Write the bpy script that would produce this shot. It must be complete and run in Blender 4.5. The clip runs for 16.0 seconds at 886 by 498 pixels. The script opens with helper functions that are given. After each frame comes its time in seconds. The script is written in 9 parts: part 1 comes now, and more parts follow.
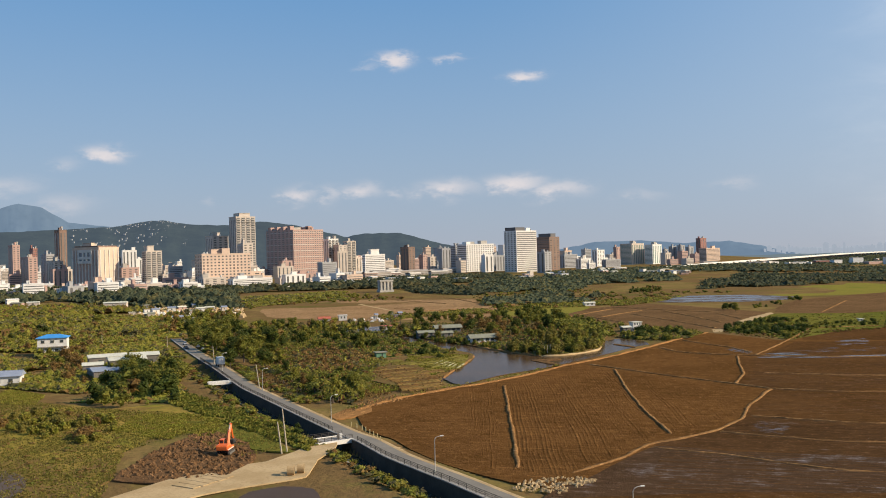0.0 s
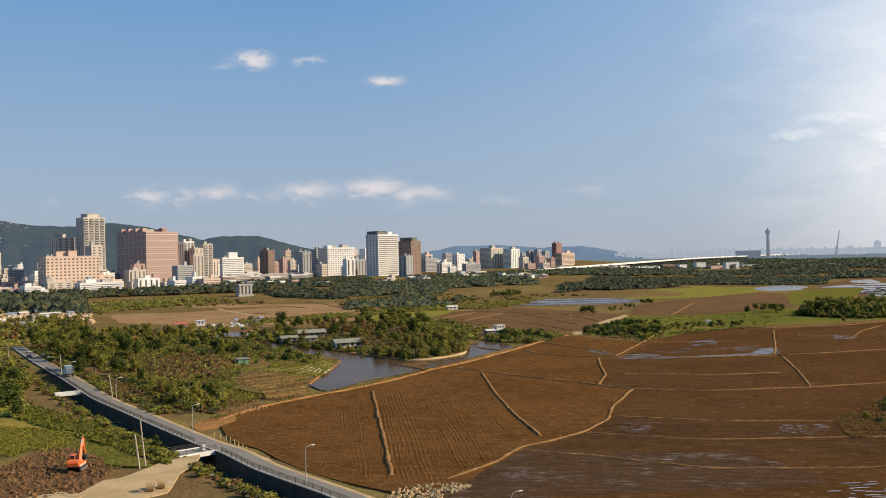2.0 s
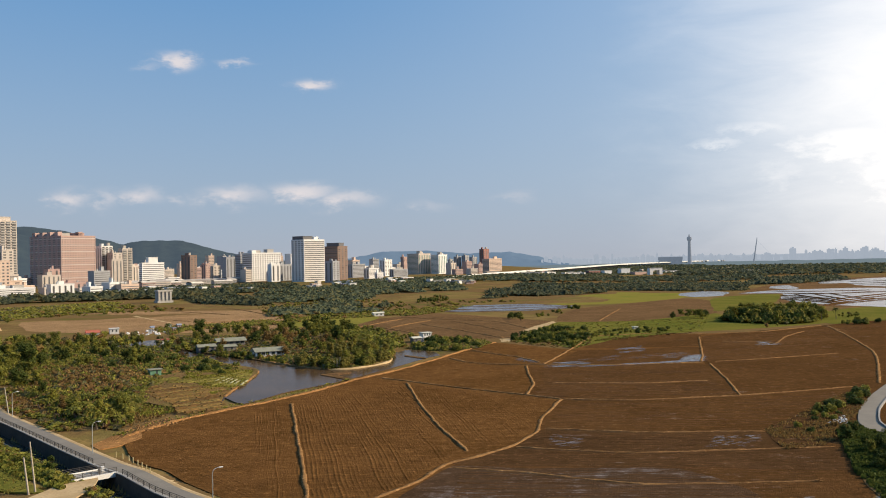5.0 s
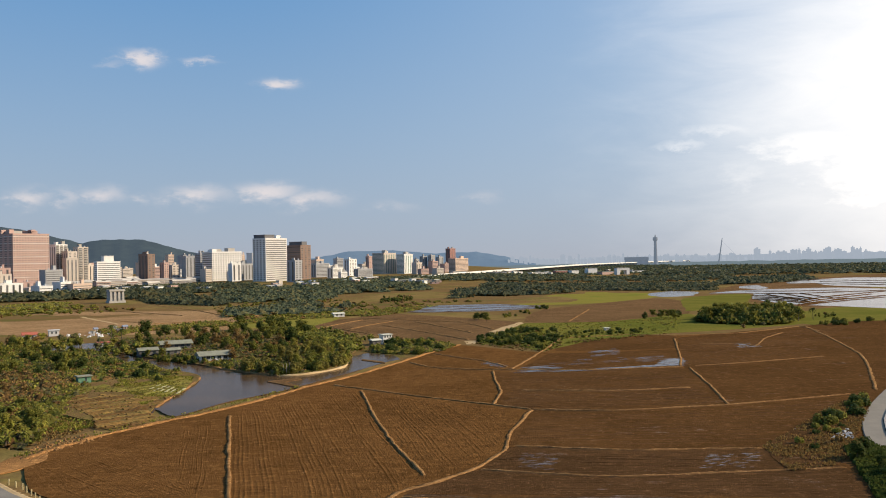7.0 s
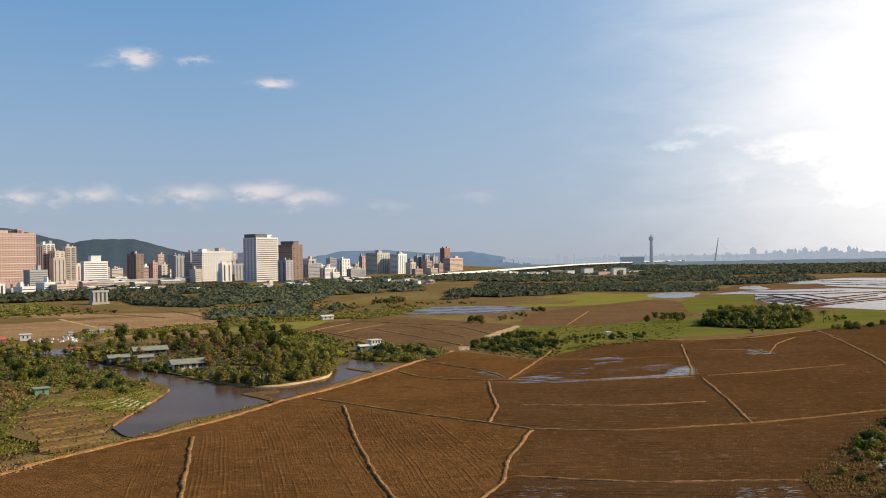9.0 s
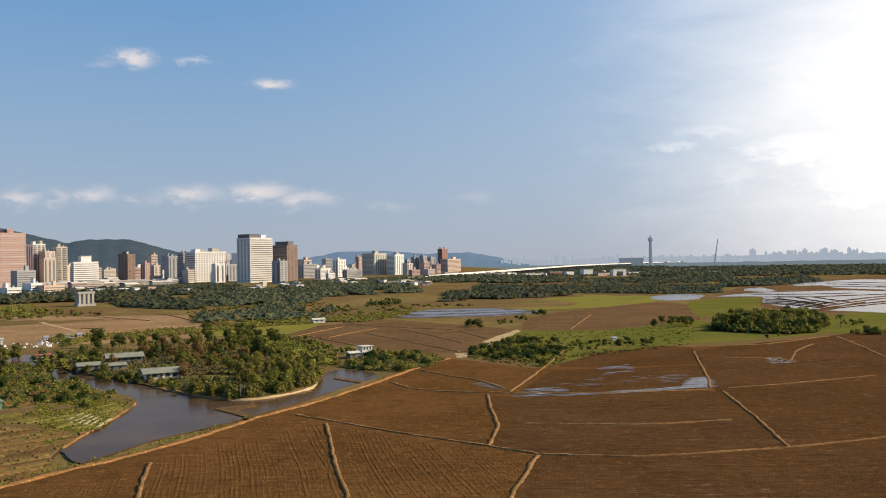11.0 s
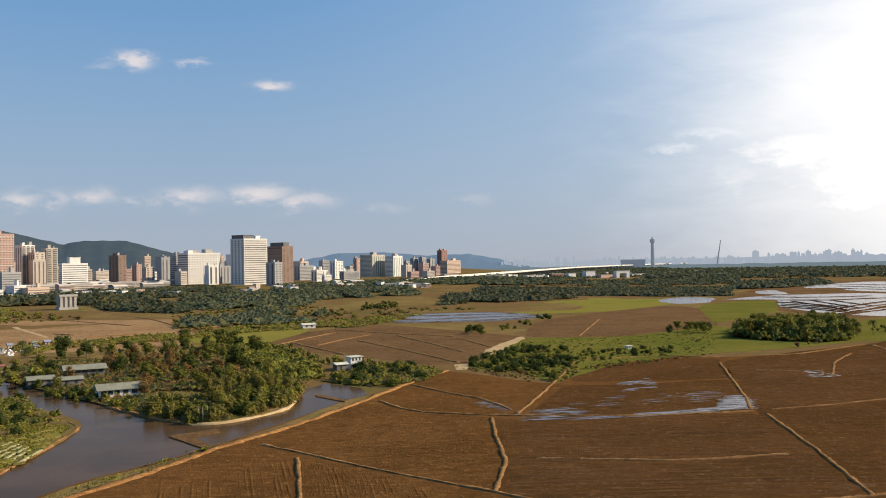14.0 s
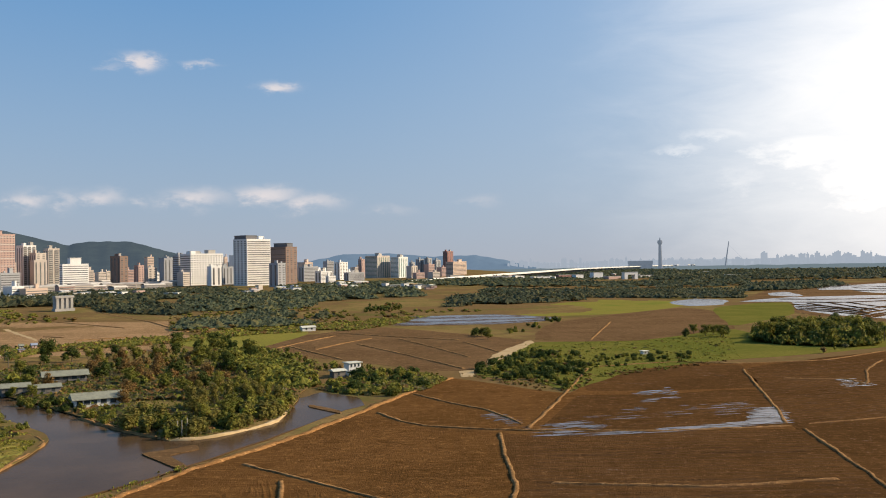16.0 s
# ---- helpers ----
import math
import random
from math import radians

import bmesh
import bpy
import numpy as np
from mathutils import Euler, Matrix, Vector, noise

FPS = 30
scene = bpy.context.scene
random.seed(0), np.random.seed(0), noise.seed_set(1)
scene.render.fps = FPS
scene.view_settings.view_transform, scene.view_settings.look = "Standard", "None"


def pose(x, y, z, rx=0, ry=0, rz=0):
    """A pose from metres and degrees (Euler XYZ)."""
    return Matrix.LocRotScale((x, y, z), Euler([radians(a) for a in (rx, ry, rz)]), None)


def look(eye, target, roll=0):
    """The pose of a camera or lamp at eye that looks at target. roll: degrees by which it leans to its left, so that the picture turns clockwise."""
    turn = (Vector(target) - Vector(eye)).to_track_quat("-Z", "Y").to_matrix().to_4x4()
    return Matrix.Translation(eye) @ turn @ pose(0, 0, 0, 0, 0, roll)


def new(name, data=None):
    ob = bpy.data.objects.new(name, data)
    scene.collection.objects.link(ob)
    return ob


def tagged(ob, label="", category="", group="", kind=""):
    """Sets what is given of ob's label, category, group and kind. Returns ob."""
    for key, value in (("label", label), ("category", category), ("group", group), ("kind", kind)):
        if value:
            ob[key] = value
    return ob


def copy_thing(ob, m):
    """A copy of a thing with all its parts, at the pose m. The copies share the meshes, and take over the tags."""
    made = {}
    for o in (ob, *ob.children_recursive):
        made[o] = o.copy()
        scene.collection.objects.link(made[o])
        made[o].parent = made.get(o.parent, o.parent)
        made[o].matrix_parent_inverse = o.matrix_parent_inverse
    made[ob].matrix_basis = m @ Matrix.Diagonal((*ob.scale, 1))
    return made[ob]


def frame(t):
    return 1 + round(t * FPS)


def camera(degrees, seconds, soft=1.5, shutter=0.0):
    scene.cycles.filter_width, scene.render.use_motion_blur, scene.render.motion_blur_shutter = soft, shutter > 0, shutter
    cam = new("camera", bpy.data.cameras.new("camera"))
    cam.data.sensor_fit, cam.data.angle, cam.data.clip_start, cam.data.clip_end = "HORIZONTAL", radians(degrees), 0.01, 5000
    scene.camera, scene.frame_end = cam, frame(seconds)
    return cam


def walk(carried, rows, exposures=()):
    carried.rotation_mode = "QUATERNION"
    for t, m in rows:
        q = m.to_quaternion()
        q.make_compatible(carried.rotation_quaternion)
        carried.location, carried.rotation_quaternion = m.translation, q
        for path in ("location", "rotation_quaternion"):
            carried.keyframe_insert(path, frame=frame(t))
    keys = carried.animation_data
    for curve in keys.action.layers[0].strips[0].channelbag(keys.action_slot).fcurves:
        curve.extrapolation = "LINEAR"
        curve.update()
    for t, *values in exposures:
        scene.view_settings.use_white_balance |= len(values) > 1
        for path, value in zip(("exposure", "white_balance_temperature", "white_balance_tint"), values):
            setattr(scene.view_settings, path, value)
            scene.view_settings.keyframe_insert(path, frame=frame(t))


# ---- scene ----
# ---------------------------------------------------------------- camera
cam = camera(52.0, 16.0, soft=1.0)
walk(cam, [
    (0.0, pose(3.119, -46.529, 45.991) @ pose(0, 0, 0, 0, 0, 15.532) @ pose(0, 0, 0, 90.380) @ pose(0, 0, 0, 0, 0, -1.562)),
    (0.5, pose(1.817, -43.770, 45.694) @ pose(0, 0, 0, 0, 0, 12.093) @ pose(0, 0, 0, 90.294) @ pose(0, 0, 0, 0, 0, -1.504)),
    (1.0, pose(0.464, -42.562, 45.562) @ pose(0, 0, 0, 0, 0, 9.203) @ pose(0, 0, 0, 90.290) @ pose(0, 0, 0, 0, 0, -1.414)),
    (1.5, pose(-0.339, -42.573, 45.658) @ pose(0, 0, 0, 0, 0, 7.899) @ pose(0, 0, 0, 90.358) @ pose(0, 0, 0, 0, 0, -1.384)),
    (2.0, pose(-0.595, -42.874, 45.858) @ pose(0, 0, 0, 0, 0, 6.727) @ pose(0, 0, 0, 90.404) @ pose(0, 0, 0, 0, 0, -1.349)),
    (2.5, pose(-0.723, -43.871, 46.249) @ pose(0, 0, 0, 0, 0, 5.719) @ pose(0, 0, 0, 90.482) @ pose(0, 0, 0, 0, 0, -1.323)),
    (3.0, pose(-0.656, -44.162, 46.499) @ pose(0, 0, 0, 0, 0, 4.758) @ pose(0, 0, 0, 90.574) @ pose(0, 0, 0, 0, 0, -1.295)),
    (3.5, pose(-0.558, -43.571, 46.701) @ pose(0, 0, 0, 0, 0, 4.677) @ pose(0, 0, 0, 90.571) @ pose(0, 0, 0, 0, 0, -1.240)),
    (4.0, pose(-0.608, -40.651, 46.695) @ pose(0, 0, 0, 0, 0, 3.365) @ pose(0, 0, 0, 90.598) @ pose(0, 0, 0, 0, 0, -1.217)),
    (4.5, pose(-0.770, -36.568, 46.414) @ pose(0, 0, 0, 0, 0, 2.682) @ pose(0, 0, 0, 90.650) @ pose(0, 0, 0, 0, 0, -1.222)),
    (7.0, pose(0.858, 0.064, 44.198) @ pose(0, 0, 0, 0, 0, 0.079) @ pose(0, 0, 0, 90.627) @ pose(0, 0, 0, 0, 0, -1.115)),
    (7.5, pose(1.306, 6.695, 44.298) @ pose(0, 0, 0, 0, 0, -0.006) @ pose(0, 0, 0, 90.604) @ pose(0, 0, 0, 0, 0, -1.101)),
    (8.0, pose(1.399, 14.154, 44.442) @ pose(0, 0, 0, 0, 0, -0.121) @ pose(0, 0, 0, 90.590) @ pose(0, 0, 0, 0, 0, -1.128)),
    (8.5, pose(1.776, 20.785, 44.531) @ pose(0, 0, 0, 0, 0, -0.175) @ pose(0, 0, 0, 90.582) @ pose(0, 0, 0, 0, 0, -1.136)),
    (9.0, pose(2.180, 28.474, 44.633) @ pose(0, 0, 0, 0, 0, -0.243) @ pose(0, 0, 0, 90.599) @ pose(0, 0, 0, 0, 0, -1.109)),
    (11.5, pose(3.400, 65.402, 44.507) @ pose(0, 0, 0, 0, 0, -0.383) @ pose(0, 0, 0, 90.662) @ pose(0, 0, 0, 0, 0, -1.033)),
    (12.0, pose(3.582, 72.972, 44.489) @ pose(0, 0, 0, 0, 0, -0.389) @ pose(0, 0, 0, 90.674) @ pose(0, 0, 0, 0, 0, -1.031)),
    (12.5, pose(3.841, 79.776, 44.383) @ pose(0, 0, 0, 0, 0, -0.401) @ pose(0, 0, 0, 90.683) @ pose(0, 0, 0, 0, 0, -1.026)),
    (13.0, pose(4.143, 87.167, 44.239) @ pose(0, 0, 0, 0, 0, -0.398) @ pose(0, 0, 0, 90.737) @ pose(0, 0, 0, 0, 0, -1.045)),
    (13.5, pose(4.658, 94.041, 44.108) @ pose(0, 0, 0, 0, 0, -0.380) @ pose(0, 0, 0, 90.737) @ pose(0, 0, 0, 0, 0, -1.047)),
    (14.0, pose(4.431, 100.679, 44.058) @ pose(0, 0, 0, 0, 0, -0.385) @ pose(0, 0, 0, 90.760) @ pose(0, 0, 0, 0, 0, -1.032)),
    (14.5, pose(4.389, 107.189, 43.930) @ pose(0, 0, 0, 0, 0, -0.367) @ pose(0, 0, 0, 90.775) @ pose(0, 0, 0, 0, 0, -0.995)),
    (15.0, pose(4.672, 113.701, 43.827) @ pose(0, 0, 0, 0, 0, -0.284) @ pose(0, 0, 0, 90.795) @ pose(0, 0, 0, 0, 0, -0.987)),
    (15.5, pose(4.999, 119.139, 43.615) @ pose(0, 0, 0, 0, 0, -0.145) @ pose(0, 0, 0, 90.824) @ pose(0, 0, 0, 0, 0, -1.003)),
    (16.0, pose(5.230, 124.248, 43.426) @ pose(0, 0, 0, 0, 0, -0.001) @ pose(0, 0, 0, 90.849) @ pose(0, 0, 0, 0, 0, -0.980)),
])

# ---------------------------------------------------------------- sky, sun
SUN_AZ, SUN_EL = radians(85), radians(28)      # to the right of +y, above the horizon
scene.view_settings.exposure = 0.0


def link(tree, a, b):
    tree.links.new(a, b)


def math_node(tree, op, a, b=None, c=None):
    n = tree.nodes.new("ShaderNodeMath")
    n.operation = op
    for i, v in enumerate((a, b, c)):
        if v is None:
            continue
        if isinstance(v, (int, float)):
            n.inputs[i].default_value = v
        else:
            tree.links.new(v, n.inputs[i])
    return n.outputs[0]


def mix_col(tree, fac, a, b, blend="MIX"):
    n = tree.nodes.new("ShaderNodeMix")
    n.data_type, n.blend_type = "RGBA", blend
    n.clamp_factor = True
    for sock, v in ((n.inputs[0], fac), (n.inputs[6], a), (n.inputs[7], b)):
        if isinstance(v, (int, float)):
            sock.default_value = v
        elif isinstance(v, tuple):
            sock.default_value = (*v, 1) if len(v) == 3 else v
        else:
            tree.links.new(v, sock)
    return n.outputs[2]


def noise_tex(tree, vec, scale, detail=4.0, rough=0.55, distortion=0.0):
    n = tree.nodes.new("ShaderNodeTexNoise")
    n.inputs["Scale"].default_value, n.inputs["Detail"].default_value = scale, detail
    n.inputs["Roughness"].default_value, n.inputs["Distortion"].default_value = rough, distortion
    if vec is not None:
        tree.links.new(vec, n.inputs["Vector"])
    return n.outputs["Fac"]


def ramp01(tree, v, lo, hi):
    n = tree.nodes.new("ShaderNodeMapRange")
    n.interpolation_type = "SMOOTHSTEP"
    tree.links.new(v, n.inputs[0])
    n.inputs[1].default_value, n.inputs[2].default_value = lo, hi
    return n.outputs[0]


def make_world():
    world = bpy.data.worlds.new("sky")
    scene.world = world
    world.use_nodes = True
    t = world.node_tree
    t.nodes.clear()
    sky = t.nodes.new("ShaderNodeTexSky")
    sky.sky_type, sky.sun_disc = "NISHITA", False
    sky.sun_elevation, sky.sun_rotation = SUN_EL, SUN_AZ
    sky.altitude, sky.air_density, sky.dust_density, sky.ozone_density = 50, 1.0, 1.2, 1.6
    coord = t.nodes.new("ShaderNodeTexCoord").outputs["Generated"]
    sep = t.nodes.new("ShaderNodeSeparateXYZ")
    link(t, coord, sep.inputs[0])
    az = math_node(t, "ARCTAN2", sep.outputs[0], sep.outputs[1])
    el = math_node(t, "ARCSINE", sep.outputs[2])
    # ragged outlines: the two angles are shaken by fine noise
    mapping = t.nodes.new("ShaderNodeMapping")
    mapping.inputs["Scale"].default_value = (1, 1, 2.2)
    link(t, coord, mapping.inputs[0])
    fine = noise_tex(t, mapping.outputs[0], 48, 8, 0.66)
    broad = noise_tex(t, mapping.outputs[0], 24, 7, 0.62)
    shake = math_node(t, "SUBTRACT", fine, 0.5)
    az2 = math_node(t, "MULTIPLY_ADD", shake, 0.050, az)
    el2 = math_node(t, "MULTIPLY_ADD", math_node(t, "SUBTRACT", broad, 0.5), 0.028, el)
    total = None
    # azimuth, elevation, half width, half height (degrees), density
    for a, e, sa, se, dens in CLOUDS:
        u = math_node(t, "MULTIPLY", math_node(t, "SUBTRACT", az2, radians(a)), 1 / radians(sa))
        v = math_node(t, "MULTIPLY", math_node(t, "SUBTRACT", el2, radians(e)), 1 / radians(se))
        r2 = math_node(t, "ADD", math_node(t, "MULTIPLY", u, u), math_node(t, "MULTIPLY", v, v))
        g = math_node(t, "MULTIPLY", math_node(t, "POWER", 2.718, math_node(t, "MULTIPLY", r2, -1.0)), dens)
        total = g if total is None else math_node(t, "MAXIMUM", total, g)
    puff = math_node(t, "MULTIPLY", total, math_node(t, "MULTIPLY_ADD", broad, 1.9, -0.05))
    puff = math_node(t, "MULTIPLY", ramp01(t, puff, 0.02, 1.05), 0.9)
    # thin bright veil towards the sun's side
    mapping2 = t.nodes.new("ShaderNodeMapping")
    mapping2.inputs["Scale"].default_value = (1, 1, 3.5)
    mapping2.inputs["Rotation"].default_value = (0, 0.25, 0)
    link(t, coord, mapping2.inputs[0])
    streak = noise_tex(t, mapping2.outputs[0], 7, 6, 0.6, 0.4)
    side = ramp01(t, math_node(t, "MULTIPLY_ADD", streak, 0.22, az), radians(13), radians(36))
    height = math_node(t, "POWER", 2.718, math_node(t, "MULTIPLY", math_node(t, "POWER", math_node(t, "MULTIPLY", math_node(t, "SUBTRACT", el, radians(9)), 1 / radians(12)), 2.0), -1.0))
    around = ramp01(t, math_node(t, "ABSOLUTE", math_node(t, "SUBTRACT", az, radians(62))), radians(75), radians(30))
    side = math_node(t, "MULTIPLY", side, around)
    veil = math_node(t, "MULTIPLY", side, math_node(t, "MULTIPLY_ADD", height, 0.72, 0.25))
    bright = None
    for a, e, sa, se, dens in VEILS:
        u = math_node(t, "MULTIPLY", math_node(t, "SUBTRACT", az2, radians(a)), 1 / radians(sa))
        v = math_node(t, "MULTIPLY", math_node(t, "SUBTRACT", el2, radians(e)), 1 / radians(se))
        r2 = math_node(t, "ADD", math_node(t, "MULTIPLY", u, u), math_node(t, "MULTIPLY", v, v))
        g = math_node(t, "MULTIPLY", math_node(t, "POWER", 2.718, math_node(t, "MULTIPLY", r2, -1.0)), dens)
        bright = g if bright is None else math_node(t, "MAXIMUM", bright, g)
    bright = math_node(t, "MULTIPLY", bright, math_node(t, "MULTIPLY_ADD", broad, 0.9, 0.5))
    veil = math_node(t, "MINIMUM", math_node(t, "MAXIMUM", math_node(t, "MULTIPLY", veil, 0.87), bright), 1.0)
    # milky air low over the horizon
    low = math_node(t, "POWER", 2.718, math_node(t, "MULTIPLY", math_node(t, "MAXIMUM", el, 0.0), -1 / radians(5.2)))
    scaled = t.nodes.new("ShaderNodeVectorMath")
    scaled.operation = "SCALE"
    link(t, sky.outputs[0], scaled.inputs[0])
    scaled.inputs[3].default_value = SKY_STRENGTH
    up = ramp01(t, el, radians(-1), radians(26))
    blue = mix_col(t, up, (0.31, 0.47, 0.66), (0.082, 0.295, 0.63))
    col = mix_col(t, 0.84, scaled.outputs[0], blue)
    glow = ramp01(t, math_node(t, "ABSOLUTE", math_node(t, "SUBTRACT", az, radians(48))), radians(64), radians(5))
    col = mix_col(t, math_node(t, "MULTIPLY", glow, 0.62), col, (0.66, 0.76, 0.88))
    col = mix_col(t, math_node(t, "MULTIPLY", low, 0.8), col, HAZE)
    col = mix_col(t, puff, col, (0.80, 0.74, 0.74))
    col = mix_col(t, veil, col, (1.3, 1.24, 1.18))
    back = t.nodes.new("ShaderNodeBackground")
    link(t, col, back.inputs[0])
    out = t.nodes.new("ShaderNodeOutputWorld")
    link(t, back.outputs[0], out.inputs[0])


SKY_STRENGTH = 0.10
HAZE = (0.43, 0.445, 0.495)
CLOUDS = [(-18.42, 12.24, 1.21, 0.46, 1.0),
    (-14.73, 12.34, 1.21, 0.21, 0.55),
    (-10.1, 10.9, 1.28, 0.39, 1.0),
    (-24.57, 3.97, 1.2, 0.57, 0.735),
    (-22.57, 3.93, 0.77, 0.66, 0.63),
    (-20.54, 4.18, 1.45, 0.57, 0.6825000000000001),
    (-18.43, 4.03, 0.77, 0.37, 0.42000000000000004),
    (-15.18, 4.17, 1.97, 0.61, 0.8400000000000001),
    (-10.96, 4.45, 2.05, 0.53, 0.8925),
    (-8.2, 3.94, 1.97, 0.57, 0.7875000000000001),
    (-3.27, 3.32, 1.54, 0.37, 0.42000000000000004),
    (2.44, 3.86, 1.28, 0.41, 0.42000000000000004),
    (-19.76, 11.85, 1.07, 0.21, 0.35),
    (-35.83, 6.53, 1.21, 0.53, 0.9),
    (-37.86, 5.91, 1.07, 0.36, 0.4),
    (-41.16, 4.58, 2.14, 0.57, 0.5),
    (-38.21, 3.61, 2.14, 0.64, 0.45),
    (-30.07, 3.55, 0.5, 0.32, 0.35)]
VEILS = [(27.14, 4.8, 6.77, 3.39, 1.0), (22.45, 6.23, 4.28, 1.5, 0.85), (17.75, 7.43, 3.03, 0.78, 0.5), (15.1, 6.56, 1.96, 0.32, 0.4), (20.56, 4.86, 5.35, 2.14, 0.45), (24.79, 13.86, 0.93, 0.57, 0.7), (22.92, 13.46, 0.93, 0.25, 0.35), (30.01, 9.79, 6.06, 5.35, 1.0)]
make_world()

sun = new("sun", bpy.data.lights.new("sun", "SUN"))
sun.data.energy, sun.data.angle, sun.data.color = 6.8, radians(0.6), (1.0, 0.83, 0.60)
sun_dir = Vector((math.sin(SUN_AZ) * math.cos(SUN_EL), math.cos(SUN_AZ) * math.cos(SUN_EL), math.sin(SUN_EL)))
sun.matrix_world = look((0, 0, 300), Vector((0, 0, 300)) - sun_dir)

# ---------------------------------------------------------------- materials
def material(name, c1, c2, c3=None, s1=0.3, s2=3.0, rough=0.85, bump=0.3, dist=0.1, metal=0.0, spec=0.3, space="OBJECT", vary=0.0, stretch=(1, 1, 1), island=0.0, turn=0.0):
    """Two noises, broad (s1) and fine (s2), mix three colours; the fine one gives relief."""
    m = bpy.data.materials.new(name)
    m.use_nodes = True
    t = m.node_tree
    b = t.nodes["Principled BSDF"]
    b.inputs["Roughness"].default_value, b.inputs["Metallic"].default_value = rough, metal
    b.inputs["Specular IOR Level"].default_value = spec
    if space == "OBJECT":
        vec = t.nodes.new("ShaderNodeTexCoord").outputs["Object"]
    else:
        vec = t.nodes.new("ShaderNodeNewGeometry").outputs["Position"]
    mp = t.nodes.new("ShaderNodeMapping")
    mp.inputs["Scale"].default_value = stretch
    mp.inputs["Rotation"].default_value = (0, 0, turn)
    link(t, vec, mp.inputs[0])
    vec = mp.outputs[0]
    n1 = ramp01(t, noise_tex(t, vec, s1, 4, 0.6), 0.35, 0.65)
    n2 = noise_tex(t, vec, s2, 5, 0.65)
    col = mix_col(t, n1, c1, c2)
    col = mix_col(t, math_node(t, "MULTIPLY", ramp01(t, n2, 0.45, 0.72), 0.6), col, c3 or tuple(x * 0.6 for x in c1))
    if vary or island:
        hsv = t.nodes.new("ShaderNodeHueSaturation")
        if island:
            rnd = t.nodes.new("ShaderNodeNewGeometry").outputs["Random Per Island"]
            amount = island
        else:
            rnd = t.nodes.new("ShaderNodeObjectInfo").outputs["Random"]
            amount = vary
        link(t, math_node(t, "MULTIPLY_ADD", rnd, 2 * amount, 1 - amount), hsv.inputs["Value"])
        link(t, math_node(t, "MULTIPLY_ADD", rnd, 0.05 * amount, 0.5 - 0.025 * amount), hsv.inputs["Hue"])
        link(t, col, hsv.inputs["Color"])
        col = hsv.outputs[0]
    link(t, col, b.inputs["Base Color"])
    if bump:
        bn = t.nodes.new("ShaderNodeBump")
        bn.inputs["Strength"].default_value, bn.inputs["Distance"].default_value = bump, dist
        link(t, n2, bn.inputs["Height"])
        link(t, bn.outputs[0], b.inputs["Normal"])
    return m


